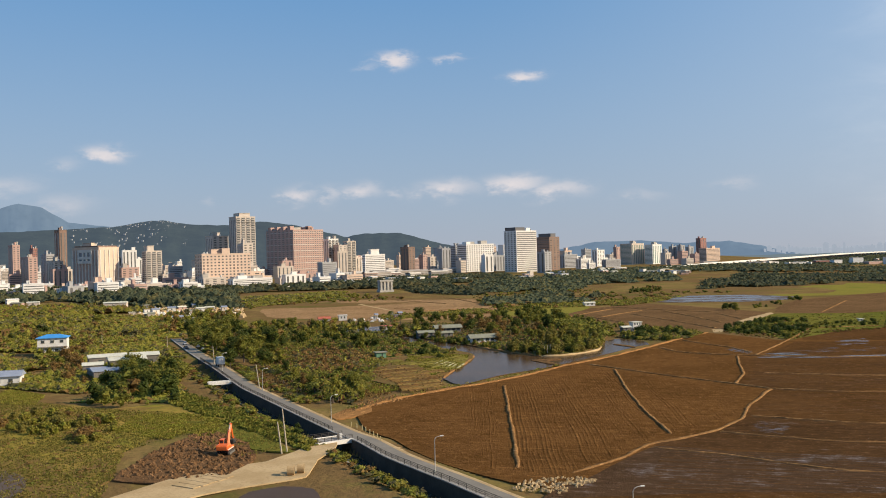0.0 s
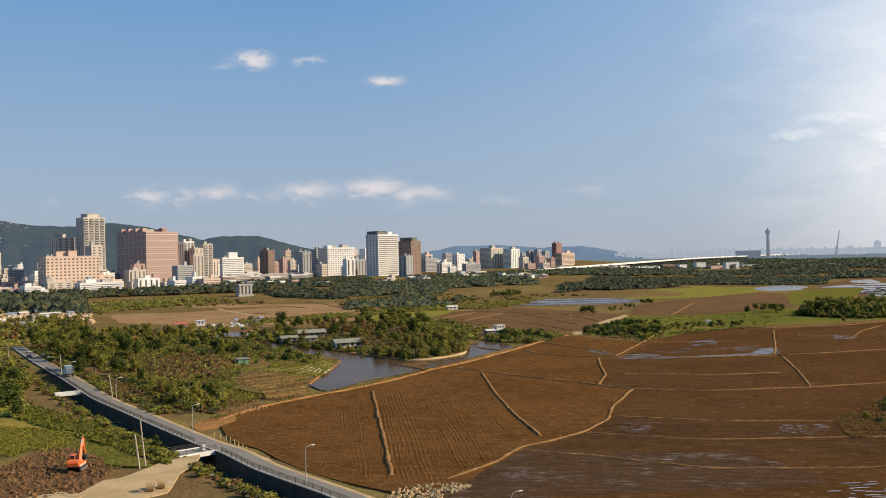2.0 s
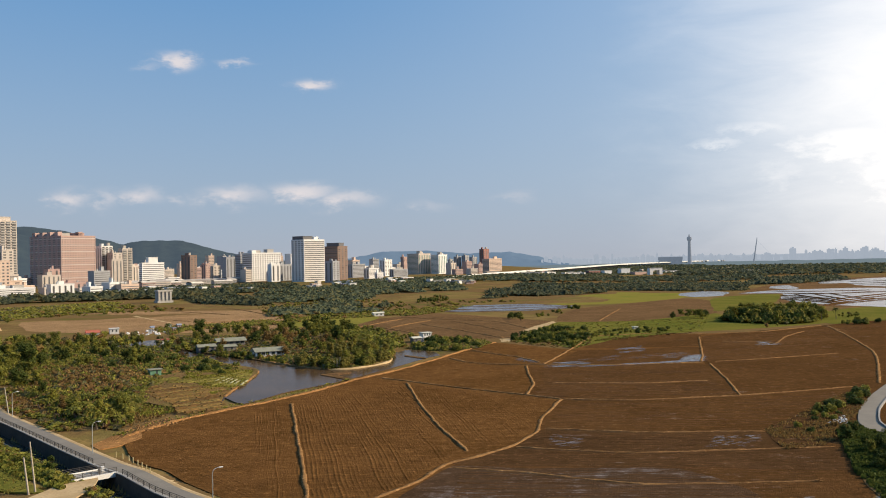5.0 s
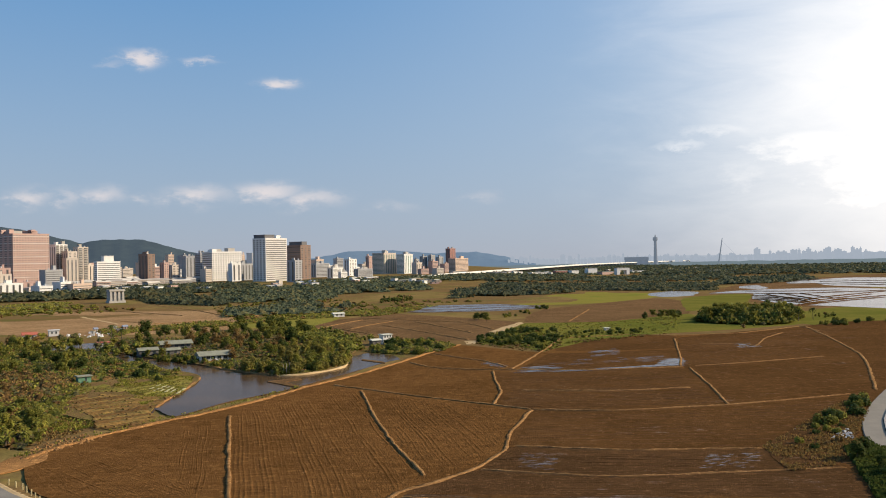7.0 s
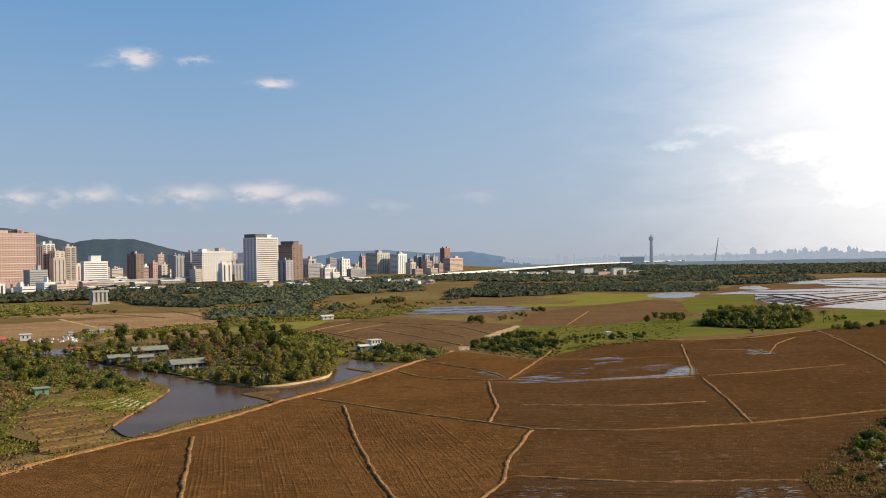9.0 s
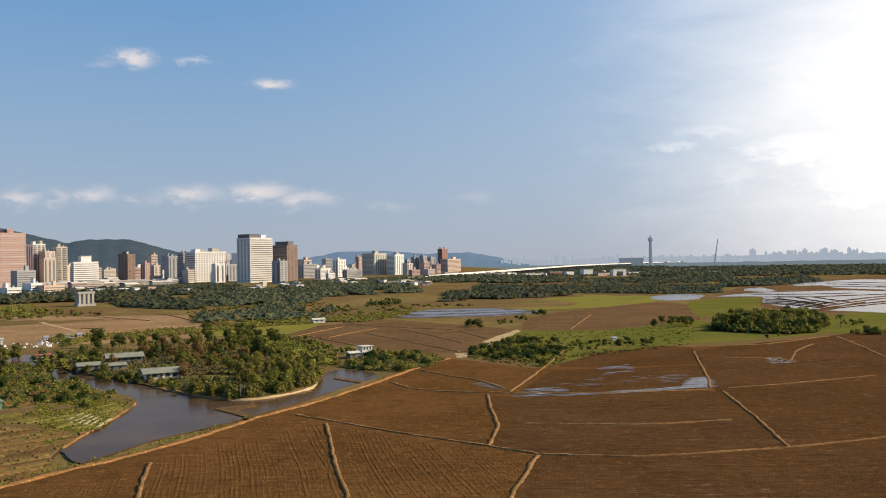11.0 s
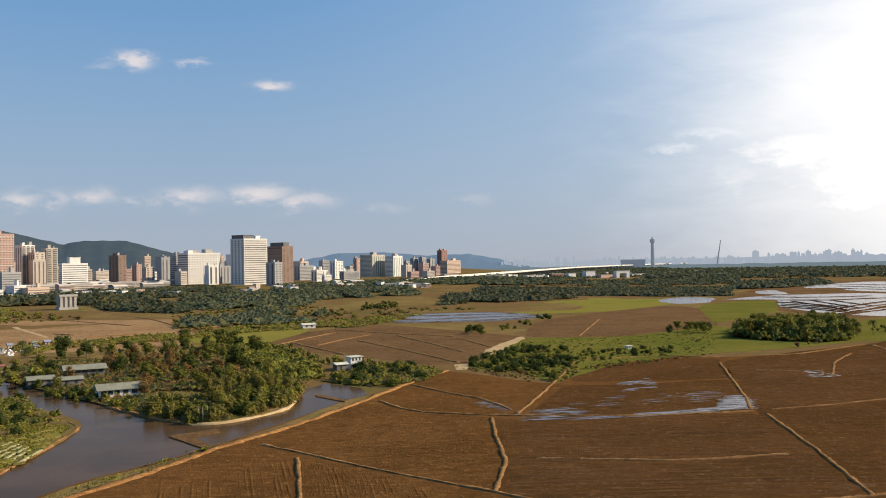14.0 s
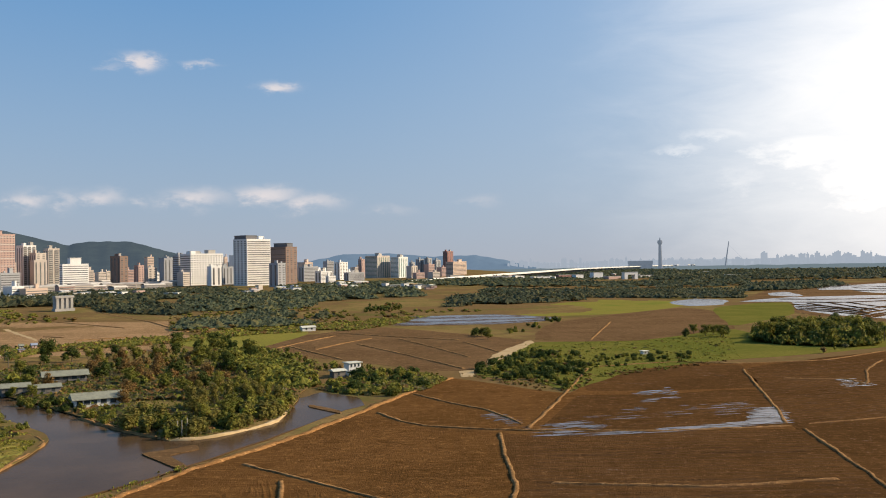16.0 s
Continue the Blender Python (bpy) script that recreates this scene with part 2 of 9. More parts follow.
def soil(name, c1, c2, wet=0.0, seed=0.0):
    """Ploughed earth: clods, damp patches, shallow relief; puddled where wet."""
    m = bpy.data.materials.new(name)
    m.use_nodes = True
    t = m.node_tree
    b = t.nodes["Principled BSDF"]
    pos = t.nodes.new("ShaderNodeNewGeometry").outputs["Position"]
    mp = t.nodes.new("ShaderNodeMapping")
    mp.inputs["Location"].default_value = (seed, seed * 2, 0)
    link(t, pos, mp.inputs[0])
    vec = mp.outputs[0]
    broad, mid, fine = noise_tex(t, vec, 0.025, 4, 0.6), noise_tex(t, vec, 0.35, 5, 0.65), noise_tex(t, vec, 2.2, 5, 0.7)
    col = mix_col(t, ramp01(t, broad, 0.38, 0.62), c1, c2)
    col = mix_col(t, math_node(t, "MULTIPLY", ramp01(t, mid, 0.5, 0.72), 0.75), col, tuple(x * 1.6 for x in c1))
    mp2 = t.nodes.new("ShaderNodeMapping")
    mp2.inputs["Scale"].default_value = (0.10, 0.85, 1)
    mp2.inputs["Rotation"].default_value = (0, 0, 0.06)
    link(t, vec, mp2.inputs[0])
    streak = noise_tex(t, mp2.outputs[0], 1.0, 6, 0.7)
    col = mix_col(t, math_node(t, "MULTIPLY", ramp01(t, streak, 0.52, 0.68), 0.55), col, tuple(x * 1.55 for x in c1))
    col = mix_col(t, math_node(t, "MULTIPLY", ramp01(t, streak, 0.48, 0.34), 0.55), col, tuple(x * 0.5 for x in c1))
    col = mix_col(t, math_node(t, "MULTIPLY", ramp01(t, fine, 0.52, 0.75), 0.65), col, tuple(x * 0.35 for x in c1))
    col = mix_col(t, math_node(t, "MULTIPLY", ramp01(t, noise_tex(t, vec, 1.1, 3, 0.6), 0.58, 0.72), 0.7), col, tuple(x * 2.0 for x in c1))
    col = mix_col(t, math_node(t, "MULTIPLY", ramp01(t, noise_tex(t, vec, 0.7, 6, 0.75), 0.62, 0.66), 0.7), col, tuple(x * 2.2 + 0.02 for x in c1))
    col = mix_col(t, math_node(t, "MULTIPLY", ramp01(t, noise_tex(t, vec, 0.16, 5, 0.7), 0.46, 0.36), 0.45), col, tuple(x * 0.5 for x in c1))
    b.inputs["Roughness"].default_value = 0.9
    b.inputs["Specular IOR Level"].default_value = 0.0
    if wet != 0.0:
        pool = ramp01(t, math_node(t, "MULTIPLY_ADD", fine, 0.25, math_node(t, "MULTIPLY_ADD", mid, 0.35, math_node(t, "MULTIPLY_ADD", streak, 0.5, math_node(t, "MULTIPLY", noise_tex(t, vec, 0.06, 3, 0.5), 0.5)))), 0.78 - wet, 0.98 - wet)
        col = mix_col(t, pool, col, (0.11, 0.09, 0.08))
        b.inputs["Specular Tint"].default_value = (1.0, 0.92, 0.86, 1)
        link(t, math_node(t, "MULTIPLY_ADD", pool, -0.62, 0.9), b.inputs["Roughness"])
        link(t, math_node(t, "MULTIPLY_ADD", pool, 0.4, 0.0), b.inputs["Specular IOR Level"])
    link(t, col, b.inputs["Base Color"])
    bn = t.nodes.new("ShaderNodeBump")
    bn.inputs["Strength"].default_value, bn.inputs["Distance"].default_value = 1.0, 0.35
    if wet != 0.0:
        link(t, math_node(t, "MULTIPLY_ADD", pool, -0.93, 1.0), bn.inputs["Strength"])
    link(t, math_node(t, "MULTIPLY_ADD", mid, 0.7, fine), bn.inputs["Height"])
    link(t, bn.outputs[0], b.inputs["Normal"])
    return m


def water(name, tint, rough=0.04, ripple=0.05, gloss=0.32, ior=1.33):
    m = bpy.data.materials.new(name)
    m.use_nodes = True
    t = m.node_tree
    b = t.nodes["Principled BSDF"]
    b.inputs["Roughness"].default_value, b.inputs["IOR"].default_value = rough, ior
    b.inputs["Specular IOR Level"].default_value = gloss
    pos = t.nodes.new("ShaderNodeNewGeometry").outputs["Position"]
    mur = ramp01(t, noise_tex(t, pos, 0.03, 4, 0.6), 0.35, 0.7)
    link(t, mix_col(t, mur, tint, tuple(x * 1.5 for x in tint)), b.inputs["Base Color"])
    bn = t.nodes.new("ShaderNodeBump")
    bn.inputs["Strength"].default_value, bn.inputs["Distance"].default_value = ripple, 0.1
    link(t, noise_tex(t, pos, 1.6, 3, 0.5), bn.inputs["Height"])
    link(t, bn.outputs[0], b.inputs["Normal"])
    return m


def leaf(name, c1, c2, vary=0.25):
    m = material(name, c1, c2, tuple(x * 0.45 for x in c1), s1=0.35, s2=2.5, rough=0.6, bump=0, spec=0.04, island=vary)
    b = m.node_tree.nodes["Principled BSDF"]
    t = m.node_tree
    thin = t.nodes.new("ShaderNodeBsdfTranslucent")
    link(t, b.inputs["Base Color"].links[0].from_socket, thin.inputs[0])
    both = t.nodes.new("ShaderNodeMixShader")
    both.inputs[0].default_value = 0.34
    link(t, b.outputs[0], both.inputs[1])
    link(t, thin.outputs[0], both.inputs[2])
    link(t, both.outputs[0], t.nodes["Material Output"].inputs[0])
    return m


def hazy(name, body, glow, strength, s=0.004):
    """Far backdrop behind kilometres of air: the haze is painted in as a faint bluish glow."""
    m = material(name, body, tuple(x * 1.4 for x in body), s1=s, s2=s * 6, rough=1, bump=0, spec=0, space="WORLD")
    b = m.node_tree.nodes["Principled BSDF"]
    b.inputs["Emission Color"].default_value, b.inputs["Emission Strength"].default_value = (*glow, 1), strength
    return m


def plain_ground(name, c1=(0.152, 0.120, 0.037), c2=(0.192, 0.138, 0.055), c3=(0.080, 0.078, 0.020), dry=0.69, green=(0.100, 0.108, 0.022)):
    """Weedy plain: greens, straw and bare earth at three sizes."""
    m = material(name, c1, c2, c3, 0.035, 0.55, 0.95, 0.9, 0.5, space="WORLD", spec=0.0)
    t = m.node_tree
    b = t.nodes["Principled BSDF"]
    col = b.inputs["Base Color"].links[0].from_socket
    pos = t.nodes.new("ShaderNodeNewGeometry").outputs["Position"]
    bare = ramp01(t, math_node(t, "MULTIPLY_ADD", noise_tex(t, pos, 0.09, 5, 0.65), 0.5, noise_tex(t, pos, 0.008, 4, 0.6)), dry, dry + 0.12)
    col = mix_col(t, math_node(t, "MULTIPLY", bare, 0.8), col, (0.14, 0.085, 0.038))
    lush = ramp01(t, math_node(t, "MULTIPLY_ADD", noise_tex(t, pos, 0.2, 5, 0.65), 0.4, noise_tex(t, pos, 0.013, 4, 0.6)), 0.66, 0.52)
    col = mix_col(t, math_node(t, "MULTIPLY", lush, 0.6), col, green)
    link(t, col, b.inputs["Base Color"])
    return m


M_SCRUB = plain_ground("rough_grass", (0.160, 0.120, 0.040), (0.215, 0.140, 0.056), (0.078, 0.070, 0.022), 0.66, (0.086, 0.094, 0.022))
M_MEADOW = plain_ground("fresh_grass", (0.112, 0.112, 0.022), (0.148, 0.130, 0.028), (0.070, 0.072, 0.016), 0.86, (0.084, 0.098, 0.017))
M_ROUGH_MEADOW = plain_ground("rough_meadow", (0.230, 0.176, 0.034), (0.285, 0.190, 0.050), (0.120, 0.100, 0.022), 0.66, (0.160, 0.175, 0.022))
M_PALE = plain_ground("dry_grass", (0.200, 0.170, 0.036), (0.172, 0.158, 0.034), (0.125, 0.115, 0.026), 0.86, (0.125, 0.150, 0.024))
M_SOIL = soil("ploughed_earth", (0.130, 0.0620, 0.0205), (0.100, 0.0480, 0.0158))
# wet earth; also paints the backlit darkness of the right-hand plots
M_SOIL_WET_BACKLIT = soil("wet_earth", (0.094, 0.0467, 0.0174), (0.075, 0.0373, 0.0140), -0.13, 40)
M_SOIL_DAMP = soil("damp_earth", (0.083, 0.0435, 0.0190), (0.066, 0.035, 0.0152), -0.13, 17)
M_SOIL_SHINY = soil("shining_wet_earth", (0.078, 0.046, 0.026), (0.064, 0.038, 0.021), -0.05, 23)
M_SOIL_DRY = soil("dry_earth", (0.290, 0.178, 0.088), (0.225, 0.135, 0.066), 0.0, 90)
M_RIDGE = soil("dry_ridge_earth", (0.102, 0.054, 0.0240), (0.085, 0.045, 0.0200), 0.0, 12)
M_SHEEN = water("standing_water", (0.150, 0.122, 0.105), 0.24, 0.05, 0.45)
M_SOIL_FALLOW = soil("fallow_earth", (0.146, 0.085, 0.040), (0.114, 0.066, 0.031), 0.0, 31)
M_FLOODED = soil("flooded_earth", (0.085, 0.05, 0.027), (0.07, 0.042, 0.024), 0.08, 23)
M_EDGE = soil("orange_clay", (0.300, 0.152, 0.056), (0.220, 0.112, 0.044), 0.0, 77)
M_BERM = soil("clay_bank", (0.255, 0.140, 0.058), (0.195, 0.106, 0.044), 0.0, 60)
M_WATER = water("pond_water", (0.060, 0.036, 0.019), 0.14, 0.3, 0.07, 1.19)
M_PADDY = water("paddy_water", (0.10, 0.08, 0.066), 0.2, 0.25, 0.15)
M_TRACK = material("pale_dirt", (0.46, 0.335, 0.185), (0.37, 0.26, 0.135), (0.27, 0.19, 0.10), 0.12, 1.6, 0.95, 0.5, 0.2, space="WORLD", spec=0.0)
M_ASPHALT = material("worn_asphalt", (0.200, 0.175, 0.140), (0.165, 0.145, 0.118), (0.115, 0.102, 0.085), 0.15, 3.0, 0.9, 0.2, 0.05, space="WORLD")
M_CONC = material("grey_concrete", (0.30, 0.28, 0.25), (0.23, 0.215, 0.195), (0.16, 0.15, 0.135), 0.15, 2.0, 0.85, 0.2, 0.05)
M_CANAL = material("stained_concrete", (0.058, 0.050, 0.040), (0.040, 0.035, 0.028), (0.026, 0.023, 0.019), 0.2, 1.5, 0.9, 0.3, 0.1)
M_LEAF_DARK = leaf("dark_leaves", (0.052, 0.072, 0.017), (0.080, 0.094, 0.021))
M_LEAF_MID = leaf("green_leaves", (0.126, 0.138, 0.026), (0.188, 0.166, 0.033), 0.4)
M_LEAF_LIGHT = leaf("light_leaves", (0.190, 0.192, 0.030), (0.245, 0.200, 0.042), 0.4)
M_LEAF_DRY = leaf("rusty_leaves", (0.225, 0.128, 0.045), (0.170, 0.115, 0.040), 0.4)
M_LEAF_OLIVE = leaf("olive_leaves", (0.160, 0.150, 0.034), (0.205, 0.162, 0.042), 0.35)
# distance haze painted into the leaf colour as a blue-grey tint
M_LEAF_HAZED = leaf("far_leaves", (0.062, 0.078, 0.046), (0.092, 0.098, 0.054), 0.3)
M_LEAF_FAR_DRY = leaf("far_olive_leaves", (0.118, 0.116, 0.048), (0.135, 0.112, 0.052), 0.3)
M_FILM = material("pale_film", (0.40, 0.36, 0.17), (0.32, 0.29, 0.13), (0.22, 0.20, 0.08), 0.4, 3, 0.5, 0.1)
M_BARK = material("bark", (0.14, 0.105, 0.075), (0.10, 0.075, 0.055), (0.05, 0.04, 0.03), 1.0, 8, 0.95, 0.5, 0.05)

# ---------------------------------------------------------------- building blocks
def mesh_object(name, verts, faces, mat, parent=None, label="", smooth=False):
    me = bpy.data.meshes.new(name)
    me.from_pydata([tuple(v) for v in verts], [], faces)
    me.materials.append(mat)
    if smooth:
        me.shade_smooth()
    ob = new(name, me)
    ob.parent = parent
    if label:
        ob["label"] = label
    return ob


def part(name, bm, mat, parent, label="", smooth=False):
    me = bpy.data.meshes.new(name)
    bm.to_mesh(me)
    bm.free()
    me.materials.append(mat)
    if smooth:
        me.shade_smooth()
    ob = new(name, me)
    ob.parent = parent
    if label:
        ob["label"] = label
    return ob


def box(bm, x0, y0, z0, x1, y1, z1, bevel=0.0, m=None):
    r = bmesh.ops.create_cube(bm, size=1)
    for v in r["verts"]:
        v.co = Vector(((x0 + x1) / 2 + v.co.x * (x1 - x0), (y0 + y1) / 2 + v.co.y * (y1 - y0), (z0 + z1) / 2 + v.co.z * (z1 - z0)))
    verts = r["verts"]
    if bevel:
        edges = list({e for v in verts for e in v.link_edges})
        out = bmesh.ops.bevel(bm, geom=edges, offset=bevel, segments=1, affect="EDGES")
        verts = list({v for f in out["faces"] for v in f.verts} | {v for v in verts if v.is_valid})
    if m is not None:
        bmesh.ops.transform(bm, matrix=m, verts=verts)
    return verts


def tube(bm, p, q, r0, r1=None, seg=8):
    """A tapered round bar from p to q."""
    p, q = Vector(p), Vector(q)
    d = q - p
    m = Matrix.Translation((p + q) / 2) @ d.to_track_quat("Z", "Y").to_matrix().to_4x4()
    bmesh.ops.create_cone(bm, cap_ends=True, segments=seg, radius1=r0, radius2=r0 if r1 is None else r1, depth=d.length, matrix=m)


def empty(name, m, label="", category="", group="", kind=""):
    ob = new(name)
    ob.matrix_world = m
    return tagged(ob, label, category, group, kind)


def ground_z(x, y):
    """The plain is flat; the town lies a little higher."""
    def smooth(a, b, v):
        v = min(max((v - a) / (b - a), 0), 1)
        return v * v * (3 - 2 * v)
    return 10.0 * smooth(900, 1600, y - 0.35 * x) * (1 - smooth(50, 320, x))


def resample(points, step, closed=False):
    pts = [Vector((*p[:2], 0)) for p in points]
    out = []
    n = len(pts)
    for i in range(n if closed else n - 1):
        p0, p1, p2, p3 = (pts[(i + k) % n] if closed else pts[min(max(i + k, 0), n - 1)] for k in (-1, 0, 1, 2))
        k = max(1, int((p2 - p1).length / step))
        for j in range(k):
            s = j / k
            # half straight, half rounded
            c = 0.5 * (2 * p1 + (p2 - p0) * s + (2 * p0 - 5 * p1 + 4 * p2 - p3) * s * s + (3 * p1 - p0 - 3 * p2 + p3) * s ** 3)
            out.append(c.lerp(p1.lerp(p2, s), 0.5))
    if not closed:
        out.append(pts[-1])
    return out


def wobble(p, size, amount):
    v = noise.noise_vector(Vector((p.x / size, p.y / size, 3.7)))
    return Vector((p.x + v.x * amount, p.y + v.y * amount, p.z))


def patch(name, points, mat, z, label="", category="", step=4.0, rough=0.6, kind="structure"):
    """A flat piece of ground with an uneven outline and a low rim."""
    ring = [wobble(p, step * 2.5, rough) for p in resample(points, step, True)]
    bm = bmesh.new()
    vs = [bm.verts.new((p.x, p.y, z + ground_z(p.x, p.y))) for p in ring]
    f = bm.faces.new(vs)
    if f.normal.z < 0 or sum(a.co.x * b.co.y - b.co.x * a.co.y for a, b in zip(vs, vs[1:] + vs[:1])) < 0:
        bmesh.ops.reverse_faces(bm, faces=[f])
    low = bmesh.ops.extrude_face_region(bm, geom=[f])
    for v in [g for g in low["geom"] if isinstance(g, bmesh.types.BMVert)]:
        v.co.z += 0.0
    for v in vs:
        v.co.z -= 0.3
    bmesh.ops.triangulate(bm, faces=bm.faces[:])
    ob = part(name, bm, mat, None)
    return tagged(ob, label, category, kind=kind)


def bank(name, points, width, height, mat, label, step=1.0, rough=0.35, parent=None, z=0.0):
    """A low uneven earth bank along a line."""
    line = [wobble(p, 6, rough) for p in resample(points, step)]
    verts, faces = [], []
    for i, p in enumerate(line):
        d = (line[min(i + 1, len(line) - 1)] - line[max(i - 1, 0)]).normalized()
        s = Vector((d.y, -d.x, 0))
        k = 0.90 + 0.35 * noise.noise(Vector((p.x / 5, p.y / 5, 1.0)))
        end = 0.25 if i in (0, len(line) - 1) else 1.0
        base = z + ground_z(p.x, p.y)
        for u, h in ((-0.5, 0.0), (-0.38, 0.9), (0.0, 1.0), (0.38, 0.9), (0.5, 0.0)):
            j = noise.noise(Vector((p.x / 0.8, p.y / 0.8, u * 9))) * 0.5
            q = p + s * (u * width * (k + j))
            verts.append((q.x, q.y, base + (h * height * (k + j)) * end - (0.05 if h == 0 else 0)))
    for i in range(len(line) - 1):
        for j in range(4):
            a = i * 5 + j
            faces.append((a, a + 1, a + 6, a + 5))
    ob = mesh_object(name, verts, faces, mat, parent, smooth=True)
    if parent is None:
        tagged(ob, label, "earth bank", "field banks", "")
    return ob


def inside(p, poly):
    x, y = p
    odd = False
    for (x0, y0), (x1, y1) in zip(poly, poly[1:] + poly[:1]):
        if (y0 > y) != (y1 > y) and x < (x1 - x0) * (y - y0) / (y1 - y0) + x0:
            odd = not odd
    return odd


def scatter(poly, n, rng, gap=0.0):
    xs, ys = [p[0] for p in poly], [p[1] for p in poly]
    out, tries = [], 0
    while len(out) < n and tries < n * 60:
        tries += 1
        p = (rng.uniform(min(xs), max(xs)), rng.uniform(min(ys), max(ys)))
        if inside(p, poly) and (not gap or all((p[0] - q[0]) ** 2 + (p[1] - q[1]) ** 2 > gap * gap for q in out)):
            out.append(p)
    return out


# ---------------------------------------------------------------- ground
CANAL = [(-300.2, 432.7), (-239.5, 354.3), (-191.9, 295.1), (-155.0, 247.9), (-128.4, 218.3), (-107.0, 194.4), (-88.4, 174.0), (-79.1, 165.2), (-66.2, 149.6), (-55.3, 138.7), (-45.7, 129.4), (-38.4, 121.8), (-29.4, 112.9)]


def beside(x, y, line):
    """Distance from a line, positive to its right."""
    best, side = 1e9, 1
    for (ax, ay), (bx, by) in zip(line, line[1:]):
        dx, dy = bx - ax, by - ay
        s = min(max(((x - ax) * dx + (y - ay) * dy) / (dx * dx + dy * dy), 0), 1)
        px, py = x - ax - dx * s, y - ay - dy * s
        d = px * px + py * py
        if d < best:
            best, side = d, (1 if dx * py - dy * px > 0 else -1)
    return math.sqrt(best) * side


def bed_z(x, y):
    """The ground with the canal cut into it, on the far side of its wall from the road."""
    if not (-230 < x < 60 and 40 < y < 360):
        return ground_z(x, y)
    d = -beside(x, y, CANAL)
    if d < -0.6 or d > 11:
        lump = 0.25 * noise.noise(Vector((x / 7, y / 7, 0))) if d > 11 or d < -8 else 0
        return lump - (0.3 if lump else 0)
    if d < 3.4:
        return -3.6
    return -3.6 * (1 - (d - 3.4) / 7.6)


def spaced(dense_lo, dense_hi, step, lo, hi):
    out = []
    v = dense_lo
    while v <= dense_hi:
        out.append(v)
        v += step
    g, v = step, dense_lo
    while v > lo:
        g *= 1.35
        v -= g
        out.append(max(v, lo))
    g, v = step, out[int((dense_hi - dense_lo) / step)]
    while v < hi:
        g *= 1.35
        v += g
        out.append(min(v, hi))
    return sorted(set(out))


def make_ground():
    xs, ys = spaced(-180, 10, 1.5, -4900, 4900), spaced(60, 330, 1.5, -600, 4950)
    verts = [(x, y, bed_z(x, y)) for y in ys for x in xs]
    n = len(xs)
    faces = [(j * n + i, j * n + i + 1, (j + 1) * n + i + 1, (j + 1) * n + i) for j in range(len(ys) - 1) for i in range(n - 1)]
    tagged(mesh_object("ground", verts, faces, M_SCRUB, smooth=True), "wide flat plain of rough olive and brown grass", "ground", kind="structure")


make_ground()

# ---------------------------------------------------------------- fields and water
EDGE = [(-96.5, 209.2), (-91.4, 231.1), (-80.4, 252.9), (-68.5, 271.2), (-58.0, 295.0), (-49.0, 319.7), (-32.3, 354.8), (-7.9, 424.8), (7.4, 465.2)]
FIELD = EDGE + [(45.9, 421.8), (65.7, 493.6), (100.0, 505.4), (125.8, 496.5), (165.0, 504.3), (209.8, 537.8)] + [(330, 560), (520, 540), (520, 60), (115, 60), (100, 180), (60, 125), (-8, 70)] + [(-23.9, 127.4), (-33.7, 132.3), (-52.5, 146.8), (-72.9, 171.9), (-82.2, 180.4)]
patch("ploughed_field", FIELD, M_SOIL, 0.05, "dark brown ploughed field with fine furrows", "field", 5, 0.8)
patch("wet_field", [(-8.4, 173.1), (7.5, 190.2), (15.6, 211.6), (40.0, 205.7), (71.5, 204.6), (76.8, 201.8), (81.9, 185.1), (76.5, 162.8), (52.9, 166.1)], M_SOIL_DAMP, 0.07, "dark damp ploughed plot with small puddles", "field", 4, 0.8)
patch("puddled_plot", [(27.7, 350.1), (43.5, 403.0), (49.1, 416.6), (76.4, 417.1), (107.3, 422.4), (92.9, 359.6), (55.8, 350.5)], M_SOIL_WET_BACKLIT, 0.08, "wet ploughed plot with shining puddles along its bank", "field", 4, 0.8)
patch("dark_corner_plot", [(-25.8, 122.2), (-17.4, 143.0), (-7.2, 171.1), (10.3, 167.6), (41.2, 166.5), (51.9, 140.7), (7.1, 131.5)], M_SOIL_SHINY, 0.065, "dark wet corner of the ploughed field", "field", 4, 0.8)
patch("dry_field", [(-378.5, 909.8), (-359.5, 967.5), (-329.5, 984.7), (-256.3, 973.0), (-192.3, 778.1), (-146.8, 672.2), (-177.2, 633.2), (-212.8, 607.1), (-220.0, 585.0)], M_SOIL_DRY, 0.05, "dry pale brown fallow field", "field", 12, 4)
patch("dry_field", [(-91.0, 597.9), (-79.3, 687.6), (-35.5, 740.6), (38.5, 642.1), (53.0, 610.0), (14.9, 490.5), (-1.0, 489.0), (-36.9, 530.0)], M_SOIL_FALLOW, 0.05, "brown fallow field crossed by low banks", "field", 8, 2)
patch("dry_field", [(84.7, 767.7), (211.3, 924.7), (225.4, 856.1), (182.3, 679.0), (108.7, 609.5), (54.4, 623.9)], M_SOIL_FALLOW, 0.05, "brown fallow field beside green pasture", "field", 8, 2)
patch("dry_field", [(-454.6, 860.4), (-377.8, 959.8), (-239.2, 855.7), (-194.9, 745.7), (-140.1, 607.1), (-211.8, 570.6), (-329.8, 620.1)], M_SOIL_DRY, 0.045, "pale brown fallow field before the town", "field", 14, 5)
patch("pasture", [(47.9, 604.2), (108.7, 609.5), (180.9, 674.7), (174.1, 567.6), (133.4, 519.0), (81.1, 481.0), (49.1, 429.5), (45.4, 430.0), (35.0, 461.1), (16.5, 472.1)], M_MEADOW, 0.06, "bright green pasture with low shrubs", "pasture", 8, 2)
